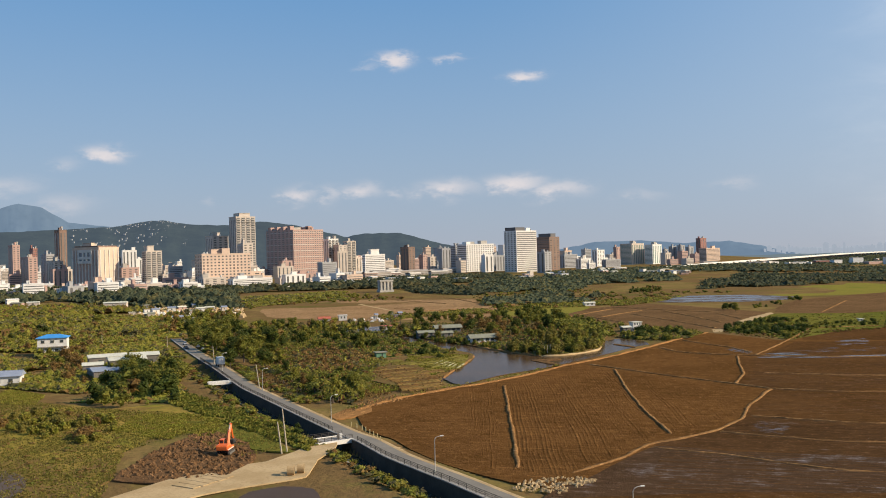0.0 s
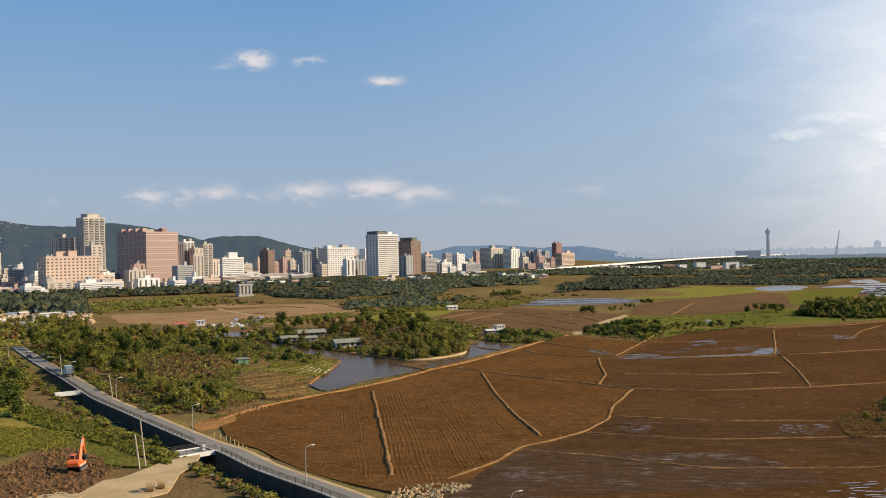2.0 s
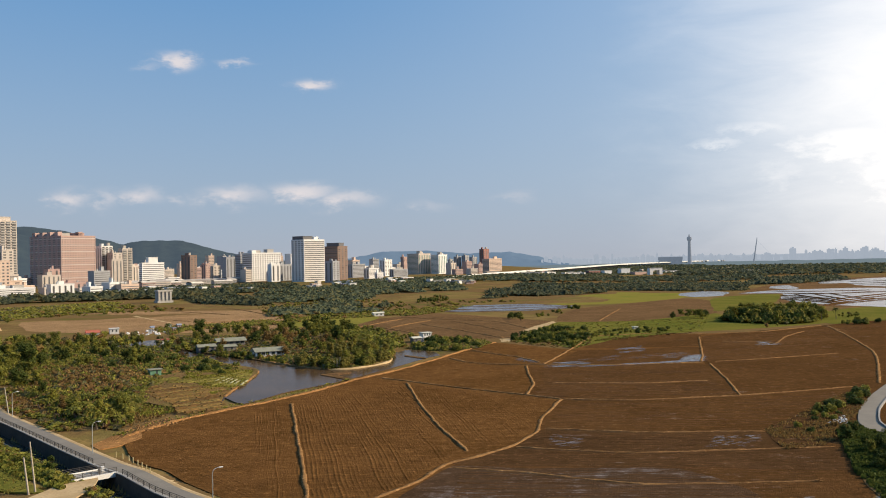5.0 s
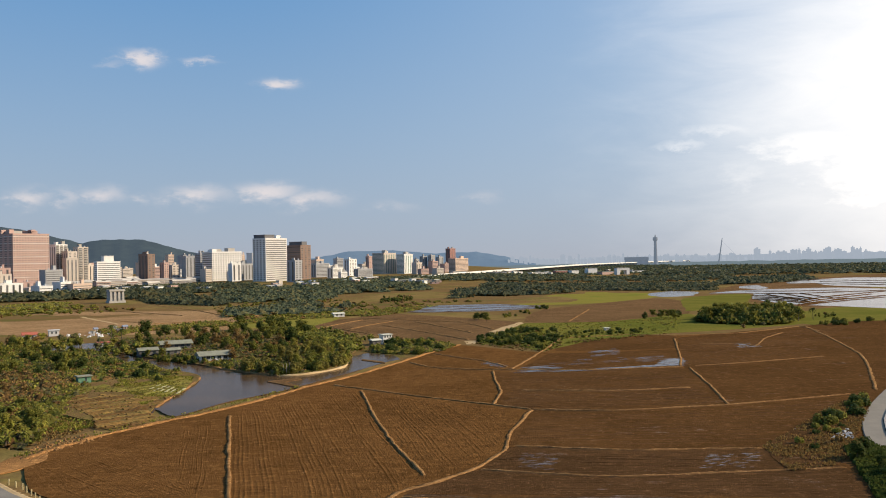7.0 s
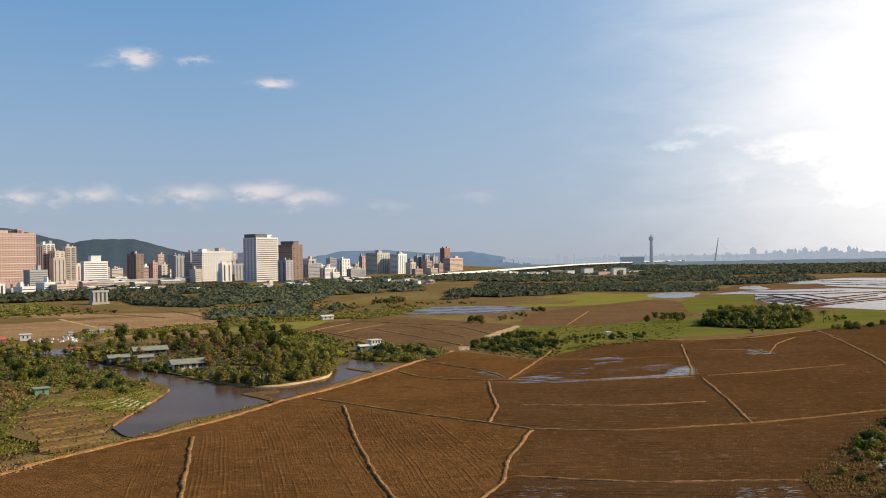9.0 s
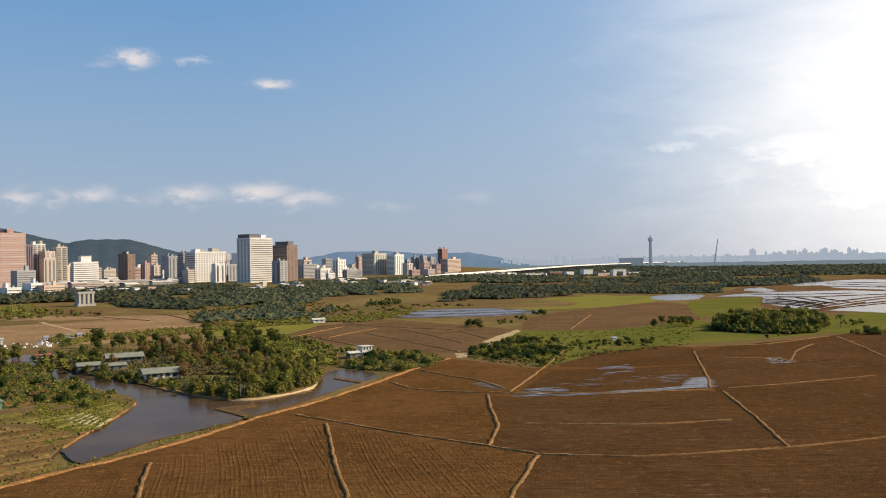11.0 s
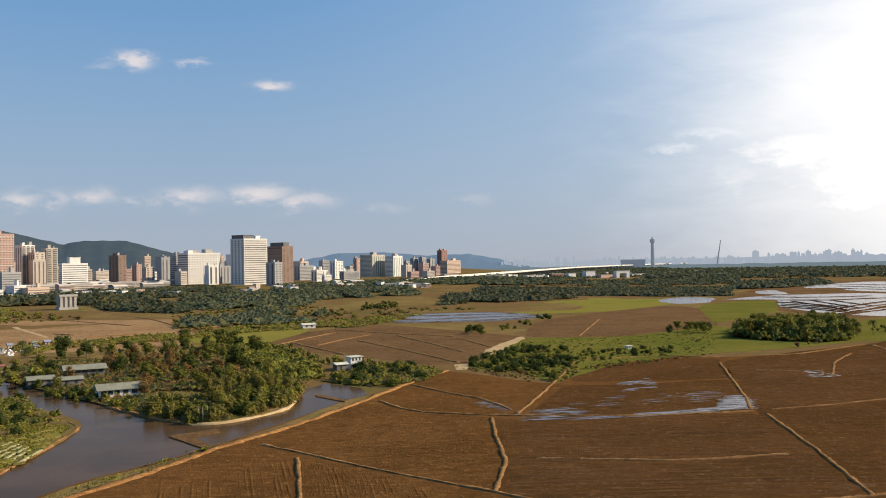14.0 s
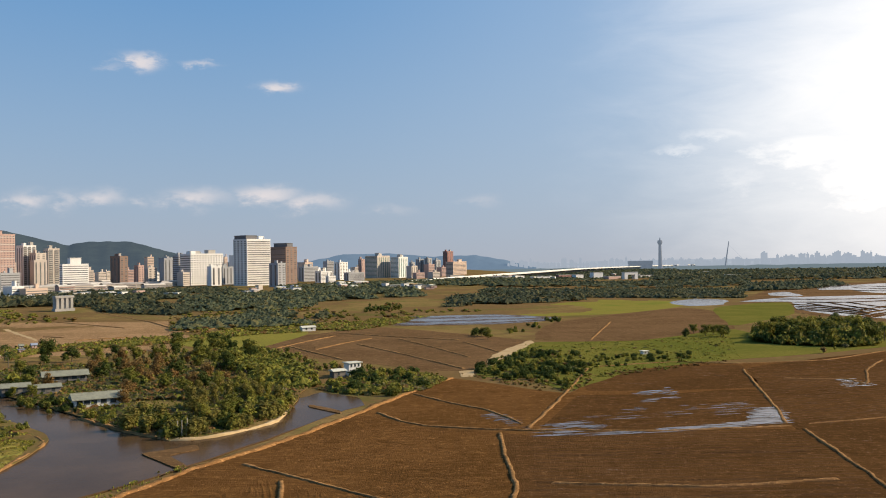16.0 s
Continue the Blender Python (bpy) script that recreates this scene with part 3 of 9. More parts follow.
patch("pasture", [(240.6, 914.7), (339.4, 1013.8), (271.9, 817.6), (207.9, 724.1), (187.8, 707.6)], M_MEADOW, 0.06, "bright green rice meadow", "pasture", 10, 2)
patch("pasture", [(116.0, 507.2), (135.4, 514.6), (155.4, 522.4), (185.1, 537.0), (217.2, 557.3), (254.2, 595.5), (247.9, 620.3), (181.6, 611.1), (133.8, 568.8)], M_MEADOW, 0.052, "green pasture strip before the grove", "pasture", 5, 1.0)
patch("pasture", [(221.0, 575.3), (228.4, 540.8), (261.2, 551.0), (286.6, 557.2), (356.1, 687.7), (318.1, 723.9), (267.3, 677.1)], M_MEADOW, 0.051, "green pasture beside the grove", "pasture", 5, 1.0)
patch("yellow_meadow", [(53.1, 901.5), (159.4, 1098.7), (244.0, 1051.2), (218.5, 942.7), (142.2, 849.1), (82.2, 836.0)], M_PALE, 0.06, "yellow green dry meadow", "meadow", 14, 3)
patch("yellow_meadow", [(-153.8, 650.3), (-140.8, 765.8), (-101.2, 767.5), (-80.0, 692.2), (-93.8, 604.6), (-121.8, 603.4)], M_PALE, 0.06, "yellow green dry meadow beside the fields", "meadow", 10, 3)
patch("yellow_meadow", [(-434.3, 808.3), (-461.4, 886.4), (-381.6, 969.9), (-352.4, 900.2), (-396.6, 865.7), (-397.6, 768.3)], M_PALE, 0.07, "strip of tall yellow grass before the town", "meadow", 14, 4)
patch("yellow_meadow", [(-395.8, 945.3), (-390.3, 1000.9), (-369.5, 990.6), (-356.4, 925.8), (-361.9, 875.6)], M_PALE, 0.08, "strip of tall yellow grass before the town", "meadow", 14, 4)
patch("meadow", [(-148.7, 93.7), (-239.8, 200.6), (-220.4, 220.3), (-179.6, 201.8), (-161.2, 214.6), (-122.1, 186.8), (-92.0, 155.7), (-104.8, 157.1), (-131.3, 178.0), (-137.5, 168.4), (-133.5, 146.4), (-119.0, 120.7), (-114.9, 99.6)], M_ROUGH_MEADOW, 0.02, "rough yellow green meadow by the canal", "meadow", 5, 2)
POND = [(-88.3, 277.2), (-77.9, 263.9), (-69.6, 288.1), (-56.4, 310.4), (-47.5, 331.6), (-36.5, 360.2), (-24.7, 394.7), (-19.5, 403.1), (-23.5, 420.2), (-37.0, 433.0), (-41.9, 421.2), (-58.2, 451.8), (-88.1, 437.1), (-133.9, 485.9), (-190.2, 520.5), (-222.1, 500.7), (-169.9, 399.6), (-109.7, 309.0), (-84.9, 260.5)]
patch("pond", POND, M_WATER, 0.10, "calm brown fish pond mirroring the sky", "pond", 4, 0.5)
ISLAND = [(-64.1, 352.4), (-76.0, 362.5), (-101.5, 389.2), (-127.8, 418.5), (-149.2, 439.8), (-178.6, 475.3), (-187.1, 533.6), (-123.0, 521.9), (-46.2, 471.2), (-43.1, 426.7), (-40.6, 391.0), (-42.7, 401.4), (-42.0, 378.7), (-49.4, 362.4), (-57.2, 353.3)]
patch("island", ISLAND, M_SCRUB, 0.55, "low grassy island with a pale clay shore", "island", 3, 0.7)
patch("garden_spit", [(-90.2, 284.8), (-90.9, 307.5), (-91.2, 331.6), (-95.2, 354.7), (-103.8, 367.4), (-130.6, 394.4), (-150.1, 397.0), (-181.3, 387.3), (-131.7, 288.6), (-93.8, 252.4), (-85.2, 258.9)], M_SCRUB, 0.5, "green garden spit with vegetable beds in the pond", "garden", 3, 0.6)
patch("pond_dam", [(-65.4, 335.2), (-60.3, 339.8), (-55.6, 344.7), (-53.3, 339.9), (-58.3, 333.4), (-51.4, 322.5), (-51.1, 318.2), (-58.1, 326.3)], M_SOIL_FALLOW, 0.35, "narrow brown earth dam in the pond", "dam", 2, 0.3)
patch("mud_bar", [(-36.4, 405.1), (-26.3, 393.4), (-25.4, 388.3), (-36.1, 400.7)], M_SOIL_FALLOW, 0.3, "narrow muddy bar in the pond", "mud bar", 2, 0.3)
patch("far_pond", [(-30.1, 761.5), (-16.8, 897.0), (12.3, 931.7), (40.0, 879.9), (93.2, 818.3), (75.7, 776.3), (38.1, 755.9)], M_FLOODED, 0.10, "shallow flooded field with pale water", "pond", 8, 4)
patch("far_pond", [(224.8, 1020.0), (273.8, 1096.2), (295.4, 1058.9), (265.9, 969.2), (228.1, 949.9)], M_PADDY, 0.10, "shallow flooded field with pale water", "pond", 12, 4)

for shallow in ([(-24.0, 772.0), (2.0, 769.0), (30.0, 772.0), (58.0, 786.0), (80.0, 803.0), (52.0, 797.0), (24.0, 786.0), (-2.0, 783.0)], [(-31.0, 803.0), (-8.0, 799.0), (20.0, 806.0), (46.0, 812.0), (76.0, 815.0), (66.0, 830.0), (34.0, 827.0), (8.0, 822.0), (-18.0, 826.0)], [(-17.0, 852.0), (0.0, 840.0), (18.0, 848.0), (40.0, 846.0), (60.0, 852.0), (34.0, 862.0), (14.0, 866.0)]):
    patch("far_pond", shallow, M_PADDY, 0.14, "bright streak of shallow water in the flooded field", "pond", 5, 2.5)
patch("clay_corner", [(-100.6, 200.1), (-100.6, 211.0), (-96.2, 217.5), (-93.1, 214.5), (-91.2, 206.0), (-93.4, 198.2), (-96.3, 193.9)], M_EDGE, 0.09, "bare orange clay and straw at the field corner", "earth", 2, 0.8)
# damp plots, coloured darker to paint in soil seen against the sun
patch("damp_plot", [(119.4, 466.5), (94.3, 359.4), (96.0, 349.1), (150.1, 375.0), (264.7, 571.9), (202.2, 534.5), (129.8, 487.3)], M_SOIL_WET_BACKLIT, 0.054, "damp ploughed plot beyond the clay bank, painted darker as backlit", "field", 5, 1.0)
patch("damp_plot", [(95.3, 353.2), (88.7, 302.5), (82.8, 265.6), (101.6, 271.9), (125.9, 281.7), (152.8, 292.2), (207.4, 387.0), (144.3, 370.0)], M_SOIL_WET_BACKLIT, 0.058, "damp ploughed plot at the field's side, painted darker as backlit", "field", 5, 0.6)
patch("damp_plot", [(52.4, 426.4), (64.8, 474.1), (122.4, 492.4), (118.3, 463.1), (108.2, 427.7)], M_SOIL_WET_BACKLIT, 0.054, "damp ploughed plot below the pasture, painted darker as backlit", "field", 5, 1.0)
patch("dirt_path", [(23.9, 527.3), (32.0, 564.3), (41.6, 592.4), (51.0, 620.9), (53.0, 610.0), (40.1, 562.9), (31.0, 528.5), (24.2, 503.1)], M_TRACK, 0.075, "pale trodden dirt path beside the pasture", "path", 3, 1.2)
patch("dirt_path", [(11.4, 487.2), (16.6, 488.4), (16.4, 470.3), (11.7, 467.6)], M_TRACK, 0.085, "pale trodden dirt patch at a field corner", "path", 2, 1.0)
patch("damp_plot", [(25.1, 264.0), (47.6, 259.3), (82.8, 265.6), (101.6, 271.9), (160.0, 296.0), (260.0, 300.0), (260.0, 90.0), (115, 64), (100, 180), (62, 128), (-6, 74), (-22, 127), (-17.4, 143.0), (-7.2, 171.1), (7.6, 193.3), (13.8, 209.3), (16.5, 228.6)], M_SOIL_WET_BACKLIT, 0.056, "damp ploughed plot with level ridges, painted darker as backlit", "field", 5, 0.6)
patch("damp_plot", [(18.7, 354.0), (18.4, 324.2), (18.6, 298.8), (14.5, 273.3), (25.1, 264.0), (47.6, 259.3), (82.8, 265.6), (88.7, 302.5), (94.0, 352.0), (55.8, 350.0), (27.7, 350.0)], M_SOIL_WET_BACKLIT, 0.057, "damp ploughed plot below the puddled one, painted darker as backlit", "field", 5, 0.6)
patch("dirt_path", [(-326.9, 802.6), (-290.8, 747.4), (-244.3, 677.8), (-247.2, 686.5), (-296.5, 762.3), (-340.2, 830.1)], M_TRACK, 0.09, "pale dirt path across the fallow field", "path", 4, 1.0)
patch("damp_plot", [(150.0, 374.0), (262.0, 570.0), (340, 559), (518, 538), (518, 300), (258.0, 298.0), (160.0, 297.0), (154.0, 293.5), (207.0, 386.0)], M_SOIL_WET_BACKLIT, 0.0535, "damp ploughed plot at the field's far side, painted darker as backlit", "field", 6, 0.6)
# clay banks between the plots
bank("field_bank", EDGE, 2.4, 0.45, M_EDGE, "orange clay bank along the pond and ploughed field", rough=0.9)
for pts, w, h in (
    ([(-62.0, 262.5), (-48.2, 203.3), (-41.3, 174.1), (-35.0, 145.0)], 1.5, 0.55),
    ([(-28.0, 307.4), (-19.1, 253.4), (-11.6, 216.0), (-4.0, 186.2)], 1.5, 0.55),
    ([(-39.4, 323.5), (-28.3, 312.9), (-6.4, 291.7), (15.1, 273.1), (25.1, 264.0)], 1.2, 0.4),
    ([(25.1, 264.0), (47.6, 259.3), (82.8, 265.6), (101.6, 271.9), (125.9, 281.7)], 1.0, 0.4),
    ([(18.7, 354.6), (18.4, 324.2), (18.6, 298.8), (14.5, 273.3)], 1.7, 0.5),
    ([(26.6, 360.4), (42.9, 415.9), (62.1, 488.2)], 1.8, 0.4),
    ([(120.4, 476.0), (100.2, 386.2), (93.7, 361.3)], 1.8, 0.45),
    ([(95.3, 353.2), (88.7, 302.5), (82.8, 265.6)], 1.5, 0.45),
    ([(25.5, 301.9), (55.2, 297.2), (81.5, 301.3)], 1.3, 0.5),
    ([(25.0, 262.4), (16.5, 228.6), (13.8, 209.3), (7.6, 193.3), (-0.7, 181.2), (-9.2, 171.9), (-14.0, 157.0), (-22.9, 142.3)], 1.6, 0.4),
    ([(16.1, 213.5), (40.2, 206.9), (71.9, 205.8)], 1.2, 0.35),
    ([(7.5, 190.2), (35.4, 182.1), (82.3, 186.1)], 1.0, 0.3),
    ([(-8.1, 169.6), (8.7, 163.9), (32.0, 152.8), (67.2, 153.8)], 0.9, 0.3),
    ([(213.6, 538.0), (205.6, 501.8), (198.8, 470.7)] + [(178.5, 391.9), (164.6, 354.3), (137.1, 289.3)], 2.0, 0.4),
    ([(185.8, 500.0), (165.3, 469.4), (148.1, 432.5), (145.3, 443.3), (125.9, 448.8)], 1.6, 0.3),
    ([(99.2, 360.1), (120.0, 366.4), (160.1, 383.6)], 0.9, 0.3),
    ([(18.5, 510.0), (48.4, 432.6)], 1.2, 0.35),
    ([(65.7, 493.6), (100.0, 505.4), (125.8, 496.5), (165.0, 504.3), (209.8, 537.8), (208.2, 504.7)], 1.3, 0.4),
    ([(-84.1, 593.0), (-73.5, 635.3), (-61.0, 675.1)], 2.4, 0.5),
    ([(-60.5, 588.6), (-50.8, 620.3), (-37.2, 653.0)], 2.4, 0.5),
    ([(-76.8, 607.3), (-57.9, 570.0), (-40.5, 536.7)], 2.2, 0.5),
    ([(-41.2, 614.2), (-9.8, 547.0), (12.6, 494.5)], 2.0, 0.5),
    ([(-20.4, 644.5), (0.9, 585.9), (16.8, 538.2)], 2.2, 0.5),
    ([(15.9, 617.1), (31.5, 559.6)], 2.0, 0.5),
    ([(-62.9, 697.6), (-18.9, 655.7), (13.6, 629.6)], 1.6, 0.5),
    ([(-323.6, 983.5), (-230.7, 849.7), (-182.3, 756.5)], 2.6, 0.8),
    ([(-166.7, 728.9), (-150.7, 767.0), (-133.5, 814.7)], 2.6, 0.8),
    ([(-216.7, 672.1), (-187.5, 693.5)], 2.6, 0.8),
    ([(-347.9, 896.0), (-277.4, 831.0), (-223.7, 777.4)], 2.6, 0.8),
    ([(-252.7, 707.6), (-232.9, 694.7)], 2.6, 0.8),
    ([(-14.6, 389.2), (-7.6, 374.9), (0.4, 366.2), (14.3, 360.4), (26.4, 357.4), (59.8, 353.5), (93.7, 357.5)], 1.4, 0.5),
    ([(-5.1, 425.2), (7.3, 404.1), (17.2, 390.8), (25.6, 367.1)], 1.3, 0.45),
    ([(121.0, 758.3), (84.4, 617.9)], 2.5, 0.4),
):
    bank("field_bank", pts, w * 0.5 + 0.38, h * 0.5 + 0.14, M_BERM, "low pale clay bank between ploughed plots")

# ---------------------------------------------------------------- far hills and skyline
# emission stands for the air haze before hills and skyline
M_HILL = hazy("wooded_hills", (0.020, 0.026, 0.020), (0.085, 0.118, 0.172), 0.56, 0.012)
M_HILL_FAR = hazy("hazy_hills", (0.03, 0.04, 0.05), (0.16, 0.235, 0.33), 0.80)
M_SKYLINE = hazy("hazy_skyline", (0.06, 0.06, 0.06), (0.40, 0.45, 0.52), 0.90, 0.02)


def ridge(name, crest, mat, label, depth=500, base=0.0, seed=0.0):
    """A hill range: crest points (x, y, z), falling towards the plain in rough spurs."""
    pts = []
    for (a, b) in zip(crest, crest[1:]):
        for k in range(10):
            pts.append(Vector(a).lerp(Vector(b), k / 10))
    pts.append(Vector(crest[-1]))
    rows = 12
    verts, faces = [], []
    for i, p in enumerate(pts):
        to_eye = Vector((-p.x, -p.y, 0)).normalized()
        for j in range(rows + 1):
            s = j / rows
            spur = noise.fractal(Vector((p.x / 260 + seed, p.y / 260, s * 1.2)), 0.8, 2.1, 5)
            rough = noise.noise(Vector((p.x / 45, p.y / 45, seed)))
            z = base + (p.z - base) * (1 - s) ** 1.25 * (1 + 0.22 * spur * math.sin(math.pi * s)) + (rough * 4 * (1 - s))
            q = p + to_eye * (depth * s + 60 * spur * s)
            verts.append((q.x, q.y, max(z, base - 1)))
    n = rows + 1
    for i in range(len(pts) - 1):
        for j in range(rows):
            a = i * n + j
            faces.append((a, a + n, a + n + 1, a + 1))
    return tagged(mesh_object(name, verts, faces, mat, smooth=True), label, "hill", kind="structure")


ridge("backdrop_hill", [(-3560.0, 2701.9, 168.1), (-3367.5, 2934.9, 234.2), (-3170.5, 3143.8, 244.4), (-3044.5, 3264.4, 268.1), (-2960.1, 3340.1, 315.4), (-2921.9, 3373.2, 328.0), (-2845.6, 3437.0, 309.9), (-2763.4, 3502.6, 242.1), (-2607.7, 3618.7, 218.6), (-2399.0, 3758.7, 179.6)], M_HILL_FAR, "steep wooded mountain behind the town, blue with painted haze", 400, seed=3)
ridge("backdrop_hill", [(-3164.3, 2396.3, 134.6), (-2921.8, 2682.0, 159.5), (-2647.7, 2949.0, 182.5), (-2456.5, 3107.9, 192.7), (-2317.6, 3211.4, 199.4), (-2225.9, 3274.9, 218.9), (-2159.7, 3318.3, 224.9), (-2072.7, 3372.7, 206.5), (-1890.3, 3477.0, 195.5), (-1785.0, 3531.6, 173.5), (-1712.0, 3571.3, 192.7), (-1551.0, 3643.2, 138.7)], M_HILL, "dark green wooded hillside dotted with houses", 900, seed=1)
ridge("backdrop_hill", [(-2321.9, 3563.0, 86.0), (-2197.5, 3642.6, 161.3), (-2064.6, 3721.0, 210.5), (-1941.4, 3788.0, 224.5), (-1811.6, 3853.0, 208.3), (-1675.3, 3915.3, 169.8), (-1573.9, 3958.0, 142.5), (-1500.4, 3986.9, 158.7), (-1338.0, 4045.4, 157.1), (-1248.9, 4074.4, 126.3), (-1111.4, 4114.7, 89.2), (-897.6, 4167.6, 55.1), (-750.6, 4197.2, 31.9)], M_HILL, "dark green wooded hill range with painted blue haze", 700, seed=7)
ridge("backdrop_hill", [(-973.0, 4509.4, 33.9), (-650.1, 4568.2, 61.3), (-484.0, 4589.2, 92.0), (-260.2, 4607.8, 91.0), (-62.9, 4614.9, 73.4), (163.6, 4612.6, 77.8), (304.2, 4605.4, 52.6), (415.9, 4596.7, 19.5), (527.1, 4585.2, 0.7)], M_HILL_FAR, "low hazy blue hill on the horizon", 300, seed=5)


def hill_houses(crest, n, seed):
    """White houses too small to count, high on the wooded hillside."""
    rng = random.Random(seed)
    bm = bmesh.new()
    for _ in range(n):
        k = rng.uniform(0, len(crest) - 1.01)
        p = Vector(crest[int(k)]).lerp(Vector(crest[int(k) + 1]), k % 1)
        s = rng.uniform(0.0, 0.62) ** 2.0 + 0.01
        q = p + Vector((-p.x, -p.y, 0)).normalized() * (900 * s)
        z = p.z * (1 - s) ** 1.25
        w, h = rng.uniform(3, 10), rng.uniform(-1.0, 2.2)
        box(bm, q.x - w / 2, q.y - 3, z - 4, q.x + w / 2, q.y + 3, z + 1 + h)
    tagged(part("hillside_houses", bm, M_HILLHOUSE, None), "small pale houses scattered over the hillside", "houses", kind="stuff")


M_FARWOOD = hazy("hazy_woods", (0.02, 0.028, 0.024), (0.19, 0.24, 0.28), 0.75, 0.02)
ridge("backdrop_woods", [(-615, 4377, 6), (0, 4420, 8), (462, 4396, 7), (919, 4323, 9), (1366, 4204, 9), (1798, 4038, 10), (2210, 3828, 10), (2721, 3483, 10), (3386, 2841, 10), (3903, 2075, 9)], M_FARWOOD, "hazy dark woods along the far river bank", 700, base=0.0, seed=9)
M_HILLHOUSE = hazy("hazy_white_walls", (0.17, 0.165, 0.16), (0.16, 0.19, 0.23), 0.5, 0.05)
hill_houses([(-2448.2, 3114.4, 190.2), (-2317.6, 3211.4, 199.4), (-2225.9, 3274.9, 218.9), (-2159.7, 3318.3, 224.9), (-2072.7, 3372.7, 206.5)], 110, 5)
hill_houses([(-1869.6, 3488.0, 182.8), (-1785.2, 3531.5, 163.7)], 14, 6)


def skyline():
    rng = random.Random(4)
    for lo, hi, base, tall, n, wide in SKYLINE:
        for k in range(n):
            bm = bmesh.new()
            a = radians(lo + (hi - lo) * (k + rng.uniform(0.1, 0.9)) / n)
            w, h = rng.uniform(*wide), base + tall * rng.random() ** 2.2
            box(bm, -w / 2, -12, 0, w / 2, 12, h)
            box(bm, -w * 0.2, -8, h, w * 0.15, 8, h + rng.uniform(2, 7))
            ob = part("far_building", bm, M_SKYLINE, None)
            d = rng.uniform(4450, 4650)
            ob.matrix_world = pose(d * math.sin(a), d * math.cos(a), 0, 0, 0, -math.degrees(a))
            tagged(ob, "hazy grey high-rise far away on the skyline", "building", "skyline across the river")


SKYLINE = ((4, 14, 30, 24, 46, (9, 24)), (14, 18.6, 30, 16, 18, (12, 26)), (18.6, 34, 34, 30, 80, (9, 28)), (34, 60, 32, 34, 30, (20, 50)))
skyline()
# added strip that closes bright sky gaps; its haze is painted glow
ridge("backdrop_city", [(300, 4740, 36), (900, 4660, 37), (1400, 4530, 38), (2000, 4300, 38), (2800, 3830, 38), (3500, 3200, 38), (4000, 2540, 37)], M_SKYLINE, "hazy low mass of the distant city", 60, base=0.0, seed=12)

# ---------------------------------------------------------------- town
M_WALLS = {
    "white": material("white_tiles", (0.70, 0.68, 0.65), (0.62, 0.60, 0.57), (0.50, 0.48, 0.45), 0.05, 0.6, 0.7, 0.05),
    "cream": material("cream_tiles", (0.520, 0.450, 0.385), (0.455, 0.392, 0.332), (0.350, 0.302, 0.260), 0.05, 0.6, 0.75, 0.05),
    "pink": material("pink_tiles", (0.430, 0.290, 0.245), (0.380, 0.255, 0.220), (0.290, 0.198, 0.175), 0.05, 0.6, 0.75, 0.05),
    "orange": material("apricot_tiles", (0.580, 0.430, 0.330), (0.510, 0.382, 0.298), (0.400, 0.305, 0.240), 0.05, 0.6, 0.75, 0.05),
    "brown": material("brown_tiles", (0.22, 0.145, 0.11), (0.19, 0.125, 0.095), (0.13, 0.09, 0.07), 0.05, 0.6, 0.75, 0.05),
    "grey": material("grey_tiles", (0.34, 0.34, 0.34), (0.29, 0.29, 0.30), (0.22, 0.22, 0.23), 0.05, 0.6, 0.75, 0.05),
    "dark": material("dark_stone", (0.13, 0.125, 0.13), (0.11, 0.11, 0.115), (0.08, 0.08, 0.085), 0.05, 0.6, 0.6, 0.05),
    "red": material("red_tiles", (0.29, 0.135, 0.11), (0.25, 0.12, 0.10), (0.19, 0.09, 0.08), 0.05, 0.6, 0.75, 0.05),
}
M_PANE = material("window_glass", (0.10, 0.098, 0.098), (0.15, 0.145, 0.14), (0.05, 0.05, 0.052), 0.2, 1.0, 0.15, 0, spec=0.5, vary=0.45)
M_PANE_GREEN = material("green_glass", (0.09, 0.17, 0.15), (0.12, 0.20, 0.17), (0.06, 0.11, 0.10), 0.1, 1.0, 0.12, 0, spec=0.5, vary=0.2)
M_GLASSY = material("blue_grey_glass", (0.16, 0.18, 0.20), (0.20, 0.22, 0.24), (0.10, 0.11, 0.13), 0.2, 1.0, 0.12, 0, spec=0.5)
M_HALLROOF = material("pale_hall_roof", (0.50, 0.45, 0.39), (0.40, 0.36, 0.31), (0.28, 0.25, 0.22), 0.05, 0.4, 0.9, 0, spec=0.05, vary=0.35)
M_TANK = material("steel_tank", (0.55, 0.55, 0.54), (0.48, 0.48, 0.47), None, 1, 3, 0.4, 0, metal=0.5)
M_SLAB = material("pale_ledge", (0.62, 0.58, 0.52), (0.54, 0.50, 0.45), (0.42, 0.40, 0.36), 0.1, 1.0, 0.8, 0)
M_ROOFGEAR = material("roof_concrete", (0.40, 0.37, 0.33), (0.33, 0.31, 0.28), (0.24, 0.22, 0.20), 0.1, 1.0, 0.85, 0)


def shared(name, me, mat, parent, m):
    ob = new(name, me)
    if not me.materials:
        me.materials.append(mat)
    ob.parent = parent
    ob.matrix_local = m
    return ob


def block_mesh(name, x, y, z, bevel=0.0):
    me = bpy.data.meshes.new(name)
    bm = bmesh.new()
    box(bm, 0, 0, 0, x, y, z, bevel)
    bm.to_mesh(me)
    bm.free()
    return me


